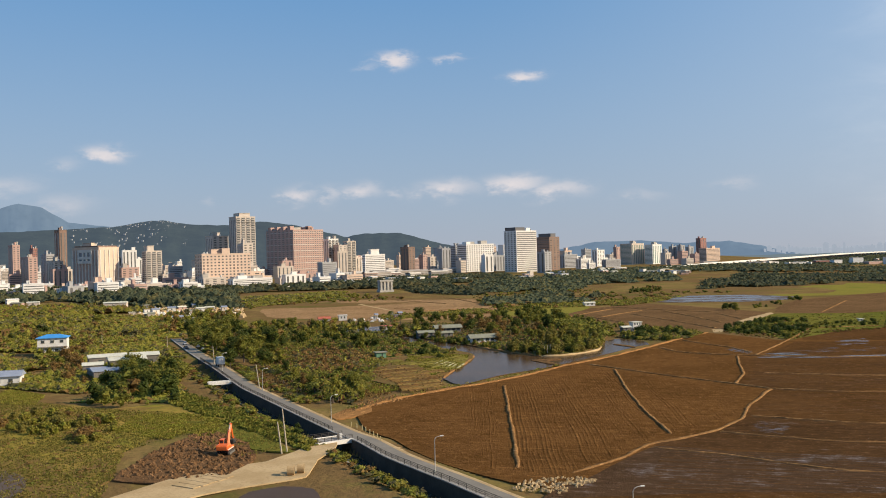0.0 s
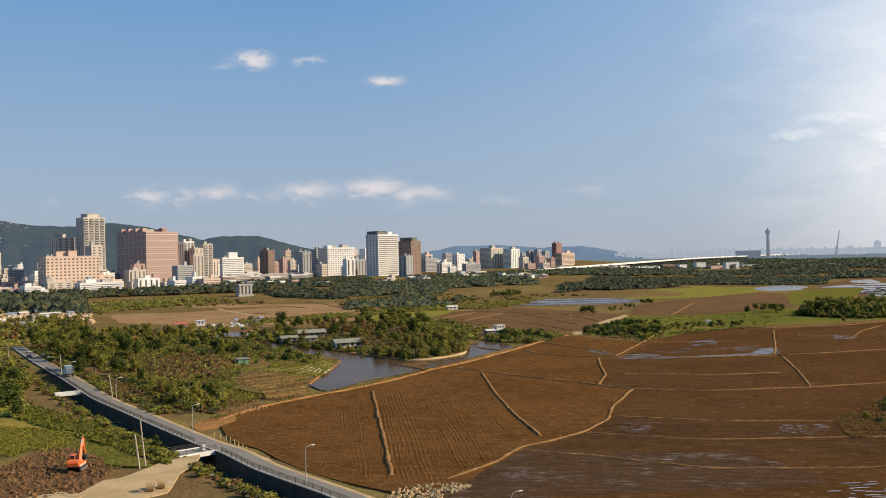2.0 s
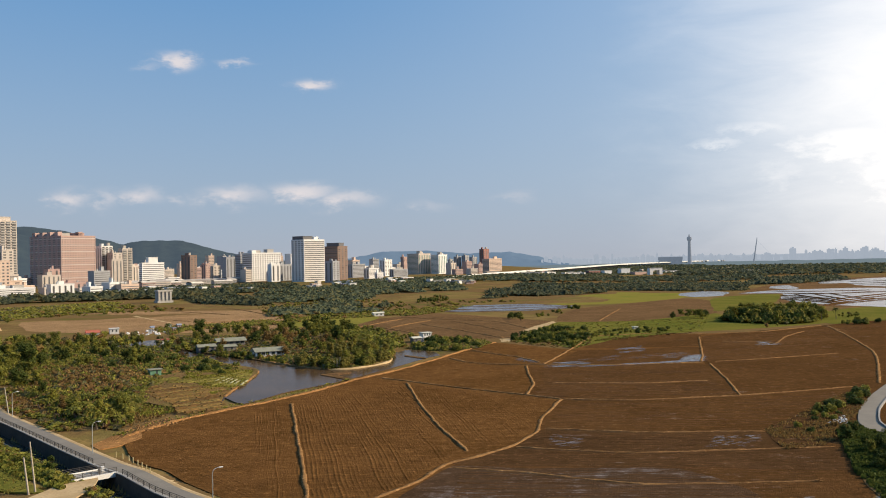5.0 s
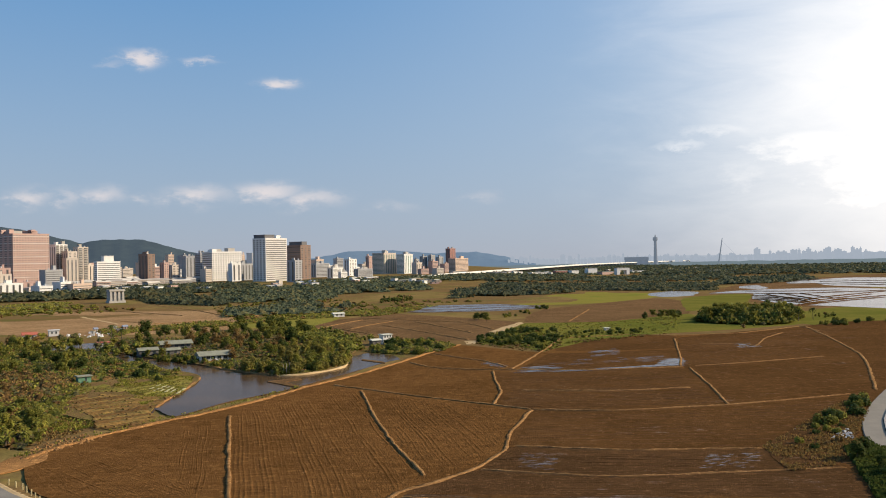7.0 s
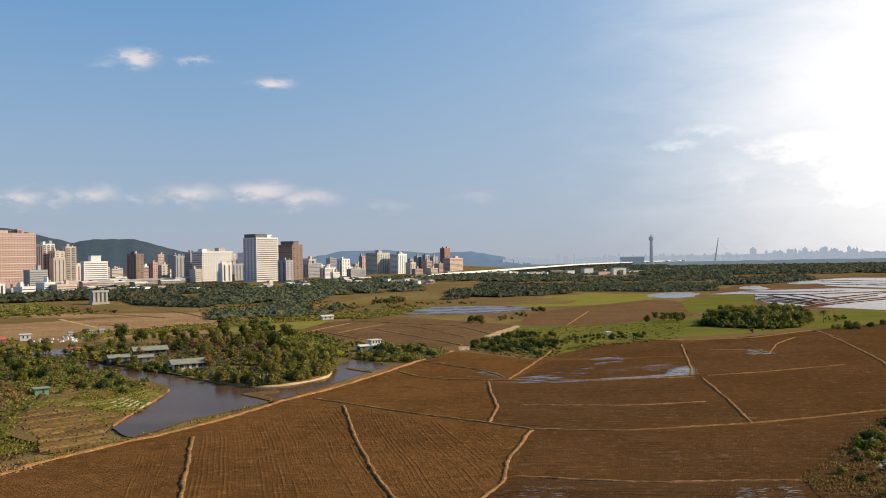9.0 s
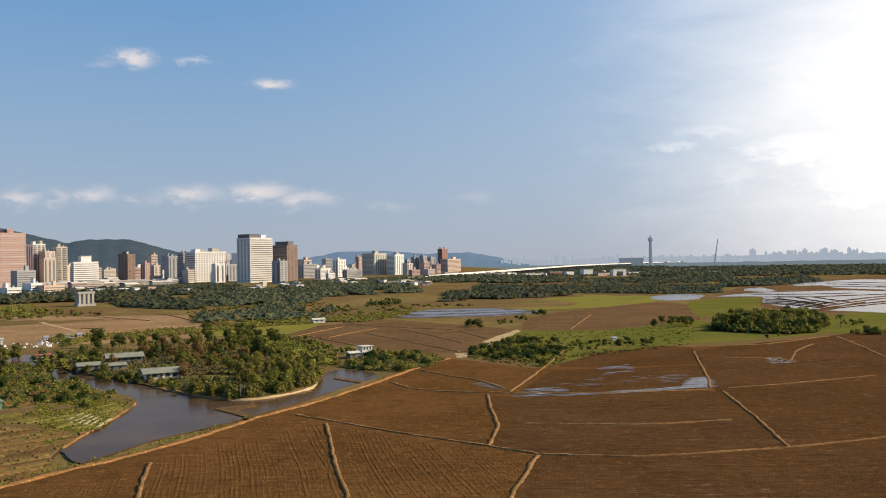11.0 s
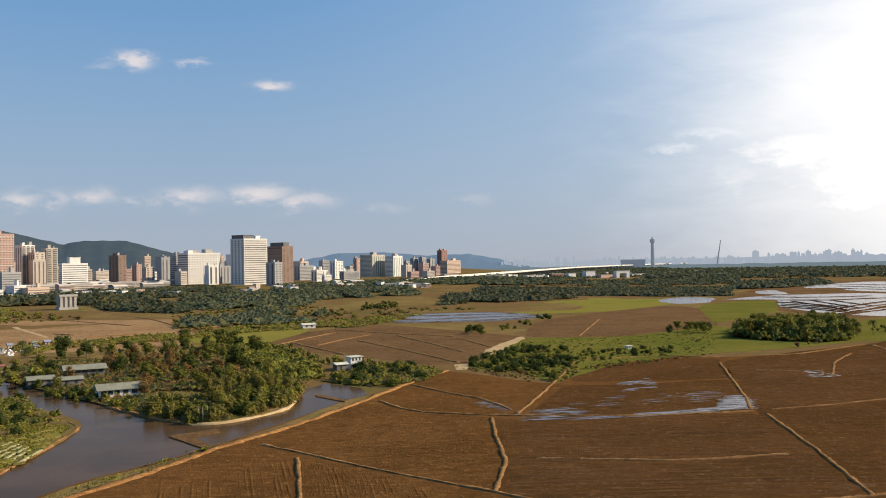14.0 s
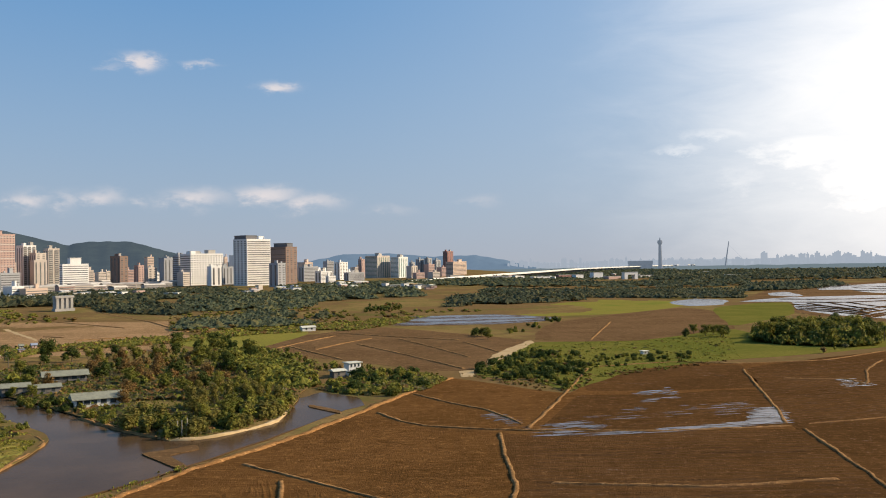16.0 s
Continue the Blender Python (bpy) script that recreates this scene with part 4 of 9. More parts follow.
def wall_windows(root, face, length, floors, fh, style, pane, ledge, cols=None, first=1.0):
    """Windows on one wall. face: pose of the wall's lower left corner, x along the wall, -y outwards."""
    if style == "grid":
        n = cols or max(2, int(length / 9))
        pitch = length / n
        w, h = pitch * 0.46, fh * 0.46
        if ledge is M_SLAB:
            led = block_mesh("surround", w * 1.5, 0.5, fh * 0.26)
        me = block_mesh("window", w, 0.3, h)
        for i in range(n):
            for k in range(floors):
                at = face @ pose(pitch * (i + 0.5) - w / 2, -0.14, first + fh * k + fh * 0.28)
                win = shared("window", me, pane, root, at)
                if ledge is M_SLAB and (i * 3 + k) % 3 == 0:
                    shared("surround", led, ledge, win, pose(-w * 0.25, -0.3, -fh * 0.26))
    elif style == "band":
        me, led = block_mesh("window_band", length * 0.94, 0.3, fh * 0.36), block_mesh("ledge", length, 0.7, fh * 0.2)
        for k in range(floors):
            at = face @ pose(length * 0.03, -0.14, first + fh * k + fh * 0.3)
            win = shared("window_band", me, pane, root, at)
            if ledge is M_SLAB:
                shared("ledge", led, ledge, win, pose(-length * 0.03, -0.45, -fh * 0.22))
    elif style == "balcony":
        n = cols or max(2, int(length / 8))
        pitch = length / n
        me, bal = block_mesh("window", pitch * 0.7, 0.3, fh * 0.55), block_mesh("balcony", pitch * 0.78, 1.4, fh * 0.36)
        for i in range(n):
            for k in range(floors):
                at = face @ pose(pitch * (i + 0.15), -0.14, first + fh * k + fh * 0.33)
                win = shared("window", me, pane, root, at)
                shared("balcony", bal, ledge, win, pose(-pitch * 0.04, -1.3, -fh * 0.33))
    elif style == "strip":
        n = cols or max(2, int(length / 7))
        pitch = length / n
        me = block_mesh("window_strip", pitch * 0.34, 0.3, floors * fh * 0.96)
        for i in range(n):
            shared("window_strip", me, pane, root, face @ pose(pitch * (i + 0.29), -0.14, first))


def tower(spec, wall, right, left, floors, label, pane=None, ledge=None, cols=(None, None), gear=2, crown=None, wall_left=None, group="", seed=1):
    """A building from the plan of its near corner: x, y, roof height, lengths of its two walls, turn."""
    x, y, top, w, d, turn = spec
    rng = random.Random(seed + int(x * 7))
    z0 = ground_z(x, y) - 0.3
    h = top - z0
    pane, ledge = pane or M_PANE, ledge or M_ROOFGEAR
    root = empty("building", pose(x, y, z0, 0, 0, turn), label, "building", group or "town buildings")
    bm = bmesh.new()
    box(bm, 0, 0, 0, w, d, h - 1.2)
    box(bm, -0.25, -0.25, h - 1.2, w + 0.25, d + 0.25, h)
    part("wall", bm, M_WALLS[wall], root)
    fh = (h - 4) / floors
    wall_windows(root, pose(0, 0, 0), w, floors, fh, right, pane, ledge, cols[0], 2.0)
    wall_windows(root, pose(0, d, 0, 0, 0, -90), d, floors, fh, left, pane, ledge, cols[1], 2.0)
    for k in range(gear):
        bm = bmesh.new()
        gw, gd, gh = rng.uniform(0.14, 0.26) * w, rng.uniform(0.2, 0.4) * d, rng.uniform(3, 6.5)
        gx, gy = rng.uniform(0.05, 0.7) * w, rng.uniform(0.1, 0.55) * d
        box(bm, gx, gy, h, gx + gw, gy + gd, h + gh)
        box(bm, gx - 0.3, gy - 0.3, h + gh, gx + gw + 0.3, gy + gd + 0.3, h + gh + 0.4)
        part("roof_house", bm, M_WALLS[wall] if k % 2 == 0 else M_ROOFGEAR, root)
    if gear:
        bm = bmesh.new()
        tx, ty = rng.uniform(0.1, 0.8) * w, rng.uniform(0.05, 0.3) * d
        tube(bm, (tx, ty, h), (tx, ty, h + 2.6), 1.2, 1.2, 10)
        part("water_tank", bm, M_TANK, root)
    if crown:
        u0, u1, ch, mat = crown
        bm = bmesh.new()
        box(bm, w * u0, d * 0.05, h, w * u1, d * 0.9, h + ch)
        box(bm, w * u0 - 0.5, d * 0.05 - 0.5, h + ch, w * u1 + 0.5, d * 0.9 + 0.5, h + ch + 0.7)
        part("crown", bm, M_WALLS[mat], root)
    return root


# spec, wall, right wall, left wall, floors, label
tower((-320.4, 1632.3, 88.1, 51.1, 35.1, 52.0), "white", "band", "grid", 20, "tall cream white office tower with a dark crown", ledge=M_SLAB, crown=(0.0, 0.45, 5.5, "dark"), gear=1, cols=(None, 4))
tower((-445.7, 1746.6, 66.9, 70.1, 32.5, 50.0), "white", "grid", "band", 13, "broad white block with rows of windows", ledge=M_SLAB, gear=4, cols=(12, None))
tower((-275.0, 1742.5, 76.4, 29.9, 37.4, 58), "brown", "grid", "band", 18, "dark stone high-rise with a lit side", gear=2, crown=(0.2, 0.7, 6, "dark"))
tower((-253.3, 1543.3, 47.1, 16.5, 19.6, 54), "grey", "grid", "strip", 9, "low dark grey block beside taller towers", gear=1)
pink = tower((-797.7, 1680.5, 107.1, 74.2, 108.3, 57.0), "pink", "grid", "grid", 22, "massive pink tiled apartment block", ledge=M_SLAB, gear=6, cols=(13, 7), crown=(0.55, 0.72, 5, "pink"))
for u, v in ((0.02, 0.12), (0.02, 0.36), (0.02, 0.60), (0.02, 0.84), (0.55, 0.05), (0.85, 0.4)):
    bm = bmesh.new()
    box(bm, 74.2 * u, 108.3 * v, 107.1 - ground_z(-797.7, 1680.5) - 0.5, 74.2 * u + 9, 108.3 * v + 11, 107.1 - ground_z(-797.7, 1680.5) + 8)
    part("roof_house", bm, M_WALLS["pink"], pink)
tower((-829.3, 1497.3, 129.3, 39.3, 32.0, 52.0), "cream", "balcony", "strip", 26, "slender beige apartment tower", gear=2, crown=(0.2, 0.75, 6, "cream"))
tower((-892.3, 1519.5, 95.0, 32.6, 34.9, 52.0), "cream", "grid", "strip", 18, "beige apartment tower behind others", gear=2)
tower((-748.4, 1370.4, 76.0, 18.5, 24.6, 52.0), "cream", "grid", "strip", 14, "narrow beige tower beside the tall one", gear=1)
tower((-657.0, 1078.0, 56.7, 70.5, 32.1, 48.0), "orange", "grid", "grid", 11, "broad apricot apartment slab with white window rows", gear=1, cols=(13, 3), crown=(0.42, 0.58, 6.5, "orange"))
tower((-770.0, 1801.0, 88.3, 25.3, 23.7, 54.0), "white", "balcony", "strip", 20, "pale slender apartment tower with dark recess", gear=2)
tower((-742.3, 1791.3, 73.7, 20.4, 21.2, 54.0), "cream", "grid", "strip", 17, "beige tower with a dark side wall", gear=1)
tower((-751.2, 1863.7, 83.4, 23.4, 17.5, 54.0), "cream", "balcony", "strip", 19, "beige apartment tower with balconies", gear=2)
tower((-592.6, 1550.6, 51.2, 43.5, 10.1, 50.0), "white", "band", "band", 11, "white stepped block with bands of windows", gear=0, crown=(0.3, 0.72, 9, "white"))
tower((-546.3, 1674.3, 64.1, 16.5, 25.9, 57.0), "brown", "grid", "strip", 13, "brown and beige apartment tower", gear=2)
tower((-533.8, 1730.9, 47.8, 11.5, 12.5, 57), "pink", "grid", "strip", 10, "small pinkish apartment block", gear=1)
tower((-533.8, 1783.4, 43.3, 18.7, 12.6, 52), "cream", "grid", "strip", 9, "small beige apartment block", gear=1)
tower((-482.4, 1798.6, 64.9, 15.9, 16.8, 54), "grey", "band", "band", 14, "grey glassy block behind the white one", gear=2)
tower((-425.9, 1916.3, 61.2, 7.4, 3.4, 54), "orange", "grid", "strip", 13, "narrow apricot tower far behind", gear=1)
tower((-146.5, 2210.2, 61.6, 49.6, 35.3, 57), "cream", "strip", "band", 16, "pale office tower with green glass", pane=M_PANE_GREEN, gear=2)
tower((-97.3, 2213.0, 58.0, 37.1, 23.1, 57), "white", "strip", "band", 15, "twin pale tower with green glass", pane=M_PANE_GREEN, gear=2)
tower((17.5, 2665.4, 74.6, 30.2, 15.4, 57), "red", "grid", "strip", 18, "dark red twin-topped tower", gear=2)
tower((32.0, 2565.2, 45.2, 60.1, 25.6, 52), "orange", "band", "band", 9, "broad apricot block with a sloping top", gear=1)
tower((-214.8, 2053.5, 48.2, 27.5, 14.3, 57), "white", "grid", "strip", 11, "white block with a dark side", gear=1)
tower((-195.3, 2356.8, 54.9, 18.6, 10.8, 57), "pink", "grid", "strip", 13, "pinkish tower far behind", gear=1)
for i, s in enumerate([(-64.6, 2764.5, 53.8, 22.8, 12.6, 55), (-39.4, 2765.1, 56.7, 20.2, 12.5, 55), (-16.3, 2815.3, 51.3, 23.8, 12.6, 55), (-83.2, 2664.0, 45.7, 16.2, 8.1, 55)]):
    tower(s, "grey", "strip", "grid", 14, "grey high-rise of a distant cluster", gear=1, seed=i)
fins = tower((-855.1, 1122.2, 72.2, 44.6, 49.4, 86.0), "orange", "none", "none", 12, "large apricot block with tall vertical fins and a framed window", gear=2, crown=(0.02, 0.98, 1.2, "brown"))
FW, FD, FH = 44.6, 49.4, 72.2 - ground_z(-855.1, 1122.2)
me_fin, me_recess = block_mesh("fin", 1.3, 1.0, FH - 6), block_mesh("recess", 1.6, 0.4, FH - 8)
for k in range(9):
    shared("fin", me_fin, M_SLAB if k % 4 == 0 else M_WALLS["orange"], fins, pose(0, FD, 0, 0, 0, -90) @ pose(1 + k * (FD - 3) / 8, -0.95, 2))
    if k < 8:
        shared("recess", me_recess, M_WALLS["pink"], fins, pose(0, FD, 0, 0, 0, -90) @ pose(3.2 + k * (FD - 3) / 8, -0.2, 3))
for k in range(5):
    shared("fin", me_fin, M_SLAB, fins, pose(FW * (0.04 + 0.22 * k), -0.95, 2))
me_big = block_mesh("frame_side", FD * 0.06, 2.2, FH * 0.30)
me_top = block_mesh("frame_rail", FD * 0.5, 2.2, FH * 0.06)
shared("framed_glass", block_mesh("framed_glass", FD * 0.46, 0.6, FH * 0.26), M_GLASSY, fins, pose(0, FD, 0, 0, 0, -90) @ pose(FD * 0.27, -1.3, FH * 0.64))
for u in (0.24, 0.405, 0.545, 0.70):
    shared("frame_side", me_big, M_SLAB, fins, pose(0, FD, 0, 0, 0, -90) @ pose(FD * u, -2.4, FH * 0.63))
for z in (0.62, 0.72, 0.88):
    shared("frame_rail", me_top, M_SLAB, fins, pose(0, FD, 0, 0, 0, -90) @ pose(FD * 0.25, -2.5, FH * z))
tower((-1115.0, 1364.1, 111.2, 13.1, 27.2, 57), "brown", "strip", "strip", 22, "slim dark brown tower", gear=2, cols=(2, 2))
tower((-800.1, 1160.7, 64.7, 25.4, 14.0, 58.0), "cream", "balcony", "balcony", 16, "beige apartment tower with balconies", gear=0, crown=(0.1, 0.5, 7, "cream"))
for i, (s, wall, n, lab) in enumerate((
    ((-1175.1, 1314.3, 84.9, 12.4, 26.7, 57), "pink", 18, "pinkish tower with a pointed top"),
    ((-1027.0, 1177.7, 61.1, 13.9, 40.5, 57), "pink", 13, "pinkish tiled apartment block"),
    ((-1278.0, 1489.3, 81.7, 8.7, 21.2, 57), "red", 17, "slim unfinished reddish tower"),
    ((-1038.1, 1233.5, 65.6, 12.8, 28.5, 57), "grey", 14, "grey tiled apartment tower"),
    ((-935.6, 1123.4, 53.2, 14.2, 33.3, 57), "cream", 12, "beige tiled apartment block"),
    ((-886.9, 1222.4, 39.8, 28.1, 32.9, 52), "pink", 9, "low pinkish housing block"),
    ((-780.5, 1173.5, 28.1, 15.8, 20.2, 52), "cream", 7, "low beige housing block at the hill"),
    ((-788.5, 1457.9, 57.5, 11.6, 16.7, 57), "cream", 13, "beige block beside the pink slab"),
    ((-635.2, 993.2, 19.9, 19.2, 20.1, 48), "white", 6, "white low block with dark window bands"),
    ((-643.6, 1058.1, 23.8, 31.7, 24.9, 48), "cream", 6, "low cream tiled housing block"),
    ((-600.1, 1059.7, 21.4, 56.6, 20.4, 48), "white", 5, "long low white housing row"),
    ((-619.5, 1128.7, 30.0, 25.9, 14.8, 50), "orange", 7, "stepped apricot housing block"),
    ((-801.8, 1098.9, 21.5, 25.9, 24.4, 50), "white", 5, "low white block before the hill"),
    ((-274.2, 1945.0, 39.9, 38.9, 15.1, 52), "grey", 9, "grey block in the town centre"),
    ((-220.8, 1801.0, 31.1, 28.9, 15.3, 52), "white", 7, "white stepped block in the town centre"),
    ((-180.7, 1906.2, 27.0, 45.3, 12.6, 52), "grey", 7, "low grey block in the town centre"),
    ((-188.1, 1653.9, 24.0, 16.8, 6.9, 52), "white", 5, "small white block near the trees"),
)):
    tower(s, wall, "band" if wall in ("white", "grey") else "grid", "strip", n, lab, gear=2, seed=i)


def filler(n, lo, hi, near, far, low, high, seed, group):
    """Crowded ordinary houses of the town, each with its floors of windows."""
    rng = random.Random(seed)
    for k in range(n):
        a = radians(lo + (hi - lo) * (k + rng.random()) / n)
        d = rng.uniform(near, far)
        h = rng.uniform(low, high) if rng.random() < 0.8 or d < 1800 else rng.uniform(high, high * 1.6)
        x, y = d * math.sin(a), d * math.cos(a)
        wall = rng.choice(("white", "cream", "cream", "pink", "grey", "white", "orange"))
        tone = {"white": "white", "cream": "cream", "pink": "pinkish", "grey": "grey", "orange": "apricot"}[wall]
        w, dp = rng.uniform(14, 34), rng.uniform(12, 22)
        tower((x, y, h + ground_z(x, y), w, dp, rng.uniform(42, 62)), wall, rng.choice(("band", "band", "strip")), "none", max(2, int(h / 3.6)),
              f"ordinary {tone} town house block with window bands", gear=1, group=group, seed=k)


filler(38, -44, -21, 1450, 2300, 14, 34, 11, "houses of the old town")
filler(38, -23, -9, 1720, 2500, 14, 36, 12, "houses of the town centre")
filler(20, -10, 0.5, 1900, 2700, 12, 30, 13, "houses by the river road")
filler(30, -44, -22, 1230, 1450, 8, 18, 14, "low houses at the town's edge")
filler(24, -44, -30, 1900, 2900, 18, 44, 15, "far houses of the old town")
filler(20, -45, -30.5, 1190, 1330, 9, 20, 16, "low houses before the old town")


def market_roofs(seed):
    rng = random.Random(seed)
    spots = [(-619.0, 1594.3), (-612.7, 1656.3), (-601.8, 1720.9), (-516.3, 1562.9), (-532.3, 1712.0), (-448.1, 1552.0), (-469.8, 1707.6), (-707.5, 2060.9), (-766.7, 2054.3), (-631.3, 2054.5), (-577.5, 1454.3), (-442.3, 1384.8)] + [(x, 1440 + 34 * k) for k in range(8) for x in (-650 + 14 * k, -596 + 12 * k, -540 + 10 * k)]
    for i, (x, y) in enumerate(spots):
        root = empty("market_hall", pose(x, y, ground_z(x, y), 0, 0, rng.uniform(36, 58)), "long low hall with a curved grey metal roof", "hall", "low halls before the town")
        w, d, h = rng.uniform(22, 36), rng.uniform(12, 17), rng.uniform(5, 8)
        bm = bmesh.new()
        box(bm, -w / 2, 0, 0, w / 2, d, h)
        part("wall", bm, rng.choice((M_WALLS["pink"], M_WALLS["cream"], M_ROOFGEAR)), root)
        verts, faces, seg = [], [], 10
        for s in (-w / 2 - 0.6, w / 2 + 0.6):
            for k in range(seg + 1):
                a = math.pi * k / seg
                verts.append((s, d / 2 - math.cos(a) * (d / 2 + 0.6), h + math.sin(a) * 2.2))
        for k in range(seg):
            faces.append((k, k + 1, seg + 2 + k, seg + 1 + k))
        mesh_object("roof", verts, faces, M_HALLROOF, root)
        wall_windows(root, pose(-w / 2, 0, 0), w, 2, h / 2.4, "band", M_PANE, M_SLAB, None, 0.6)


market_roofs(3)

# viaduct running off to the horizon
def viaduct():
    line = [(-40, 1640), (35, 1925), (220, 2500), (515, 3390), (900, 4100), (1300, 4600)]
    root = empty("viaduct", pose(*line[0], 0), "long pale concrete motorway viaduct on piers", "viaduct")
    pts = resample(line, 40)
    verts, faces = [], []
    for i, p in enumerate(pts):
        d = (pts[min(i + 1, len(pts) - 1)] - pts[max(i - 1, 0)]).normalized()
        s = Vector((d.y, -d.x, 0))
        for u, z in ((-9, 14.6), (-9, 11.0), (9, 11.0), (9, 14.6), (8.5, 14.6), (8.5, 13.0), (-8.5, 13.0), (-8.5, 14.6)):
            q = p + s * u
            verts.append((q.x - line[0][0], q.y - line[0][1], z))
    for i in range(len(pts) - 1):
        for j in range(8):
            a, b = i * 8 + j, i * 8 + (j + 1) % 8
            faces.append((a, b, b + 8, a + 8))
    mesh_object("deck", verts, faces, material("bright_concrete", (0.66, 0.64, 0.60), (0.58, 0.56, 0.53), (0.48, 0.47, 0.45), 0.02, 0.3, 0.8, 0), root)
    me = bpy.data.meshes.new("pier")
    bm = bmesh.new()
    box(bm, -5, -1, 0, 5, 1, 10.9)
    bm.to_mesh(me)
    bm.free()
    for p in pts[::1]:
        shared("pier", me, M_CONC, root, pose(p.x - line[0][0], p.y - line[0][1], 0))


viaduct()


# far concrete, its air haze glowing from the material itself
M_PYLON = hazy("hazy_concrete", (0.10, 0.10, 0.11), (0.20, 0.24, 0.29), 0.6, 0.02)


def spire(at, h, name, label, cat, r):
    root = empty(name, pose(*at, 0), label, cat)
    bm = bmesh.new()
    tube(bm, (0, 0, 0), (0, 0, h * 0.86), r, r * 0.62, 12)
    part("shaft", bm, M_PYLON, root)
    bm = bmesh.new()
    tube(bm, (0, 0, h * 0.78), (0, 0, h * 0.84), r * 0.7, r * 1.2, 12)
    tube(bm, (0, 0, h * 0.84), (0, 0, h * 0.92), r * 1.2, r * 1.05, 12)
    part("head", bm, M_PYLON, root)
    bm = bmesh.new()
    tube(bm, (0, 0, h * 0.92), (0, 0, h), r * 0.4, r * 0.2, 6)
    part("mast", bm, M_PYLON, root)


spire((898, 3861), 129.6, "chimney_tower", "tall grey chimney tower on the horizon", "tower", 9)


def far_crane(at, top):
    root = empty("bridge_pylon", pose(*at, 0, 0, 0, 0), "slim leaning bridge pylon far off", "pylon")
    bm = bmesh.new()
    tube(bm, (-10, 0, 0), (8, 0, top), 3.4, 1.6, 8)
    part("mast", bm, M_PYLON, root)
    bm = bmesh.new()
    tube(bm, (6, 0, top * 0.9), (90, 0, 12), 0.5, 0.5, 5)
    part("stay", bm, M_SKYLINE, root)


far_crane((1212, 3983), 112.3)


def low_works():
    """Low pale sheds and a portal building beyond the woods."""
    rng = random.Random(9)
    for i, ((x, y), w, h, wall) in enumerate(zip([(305.3, 2365.4), (326.6, 2266.7), (364.0, 2228.0), (384.4, 2133.7), (414.4, 2103.7), (488.6, 2254.6), (161.0, 2078.0), (110.8, 1866.1), (223.3, 2133.3), (34.5, 1999.0), (635.6, 2091.1), (614.9, 2483.5), (716.8, 2576.3)],
            (38, 22, 26, 40, 34, 60, 50, 40, 45, 36, 40, 60, 50), (7, 9, 14, 6, 15, 5, 5, 6, 5, 6, 6, 5, 6), ("red", "white", "white", "pink", "white", "white", "white", "grey", "white", "cream", "white", "grey", "white"))):
        root = empty("works_building", pose(x, y, ground_z(x, y), 0, 0, rng.uniform(22, 40)), f"low {wall} works building beyond the fields", "building", "works beyond the woods")
        bm = bmesh.new()
        if i == 4:
            box(bm, -w / 2, 0, 0, -w / 2 + 8, 12, h)
            box(bm, w / 2 - 8, 0, 0, w / 2, 12, h)
            box(bm, -w / 2 + 8, 0, h - 5, w / 2 - 8, 12, h)
        else:
            box(bm, -w / 2, 0, 0, w / 2, 16, h)
        part("wall", bm, M_WALLS[wall], root)
        bm = bmesh.new()
        box(bm, -w / 2 - 0.4, -0.4, h, w / 2 + 0.4, 16.4 if i != 4 else 12.4, h + 0.7)
        part("roof", bm, M_ROOFGEAR, root)


low_works()


def river_hall(at, w, top):
    root = empty("river_hall", pose(*at, 0, 0, 0, -12), "long low dark hall near the chimney tower", "hall")
    bm = bmesh.new()
    box(bm, -w / 2, 0, top - 15, w / 2, 30, top - 2)
    part("wall", bm, M_PYLON, root)
    bm = bmesh.new()
    box(bm, -w / 2 + 2, 2, 0, w / 2 - 2, 28, top - 15)
    part("base", bm, M_PYLON, root)
    bm = bmesh.new()
    box(bm, -w / 2 - 2, -2, top - 2, w / 2 + 2, 32, top)
    part("roof", bm, M_SKYLINE, root)


river_hall((846, 4000), 105, 37.8)

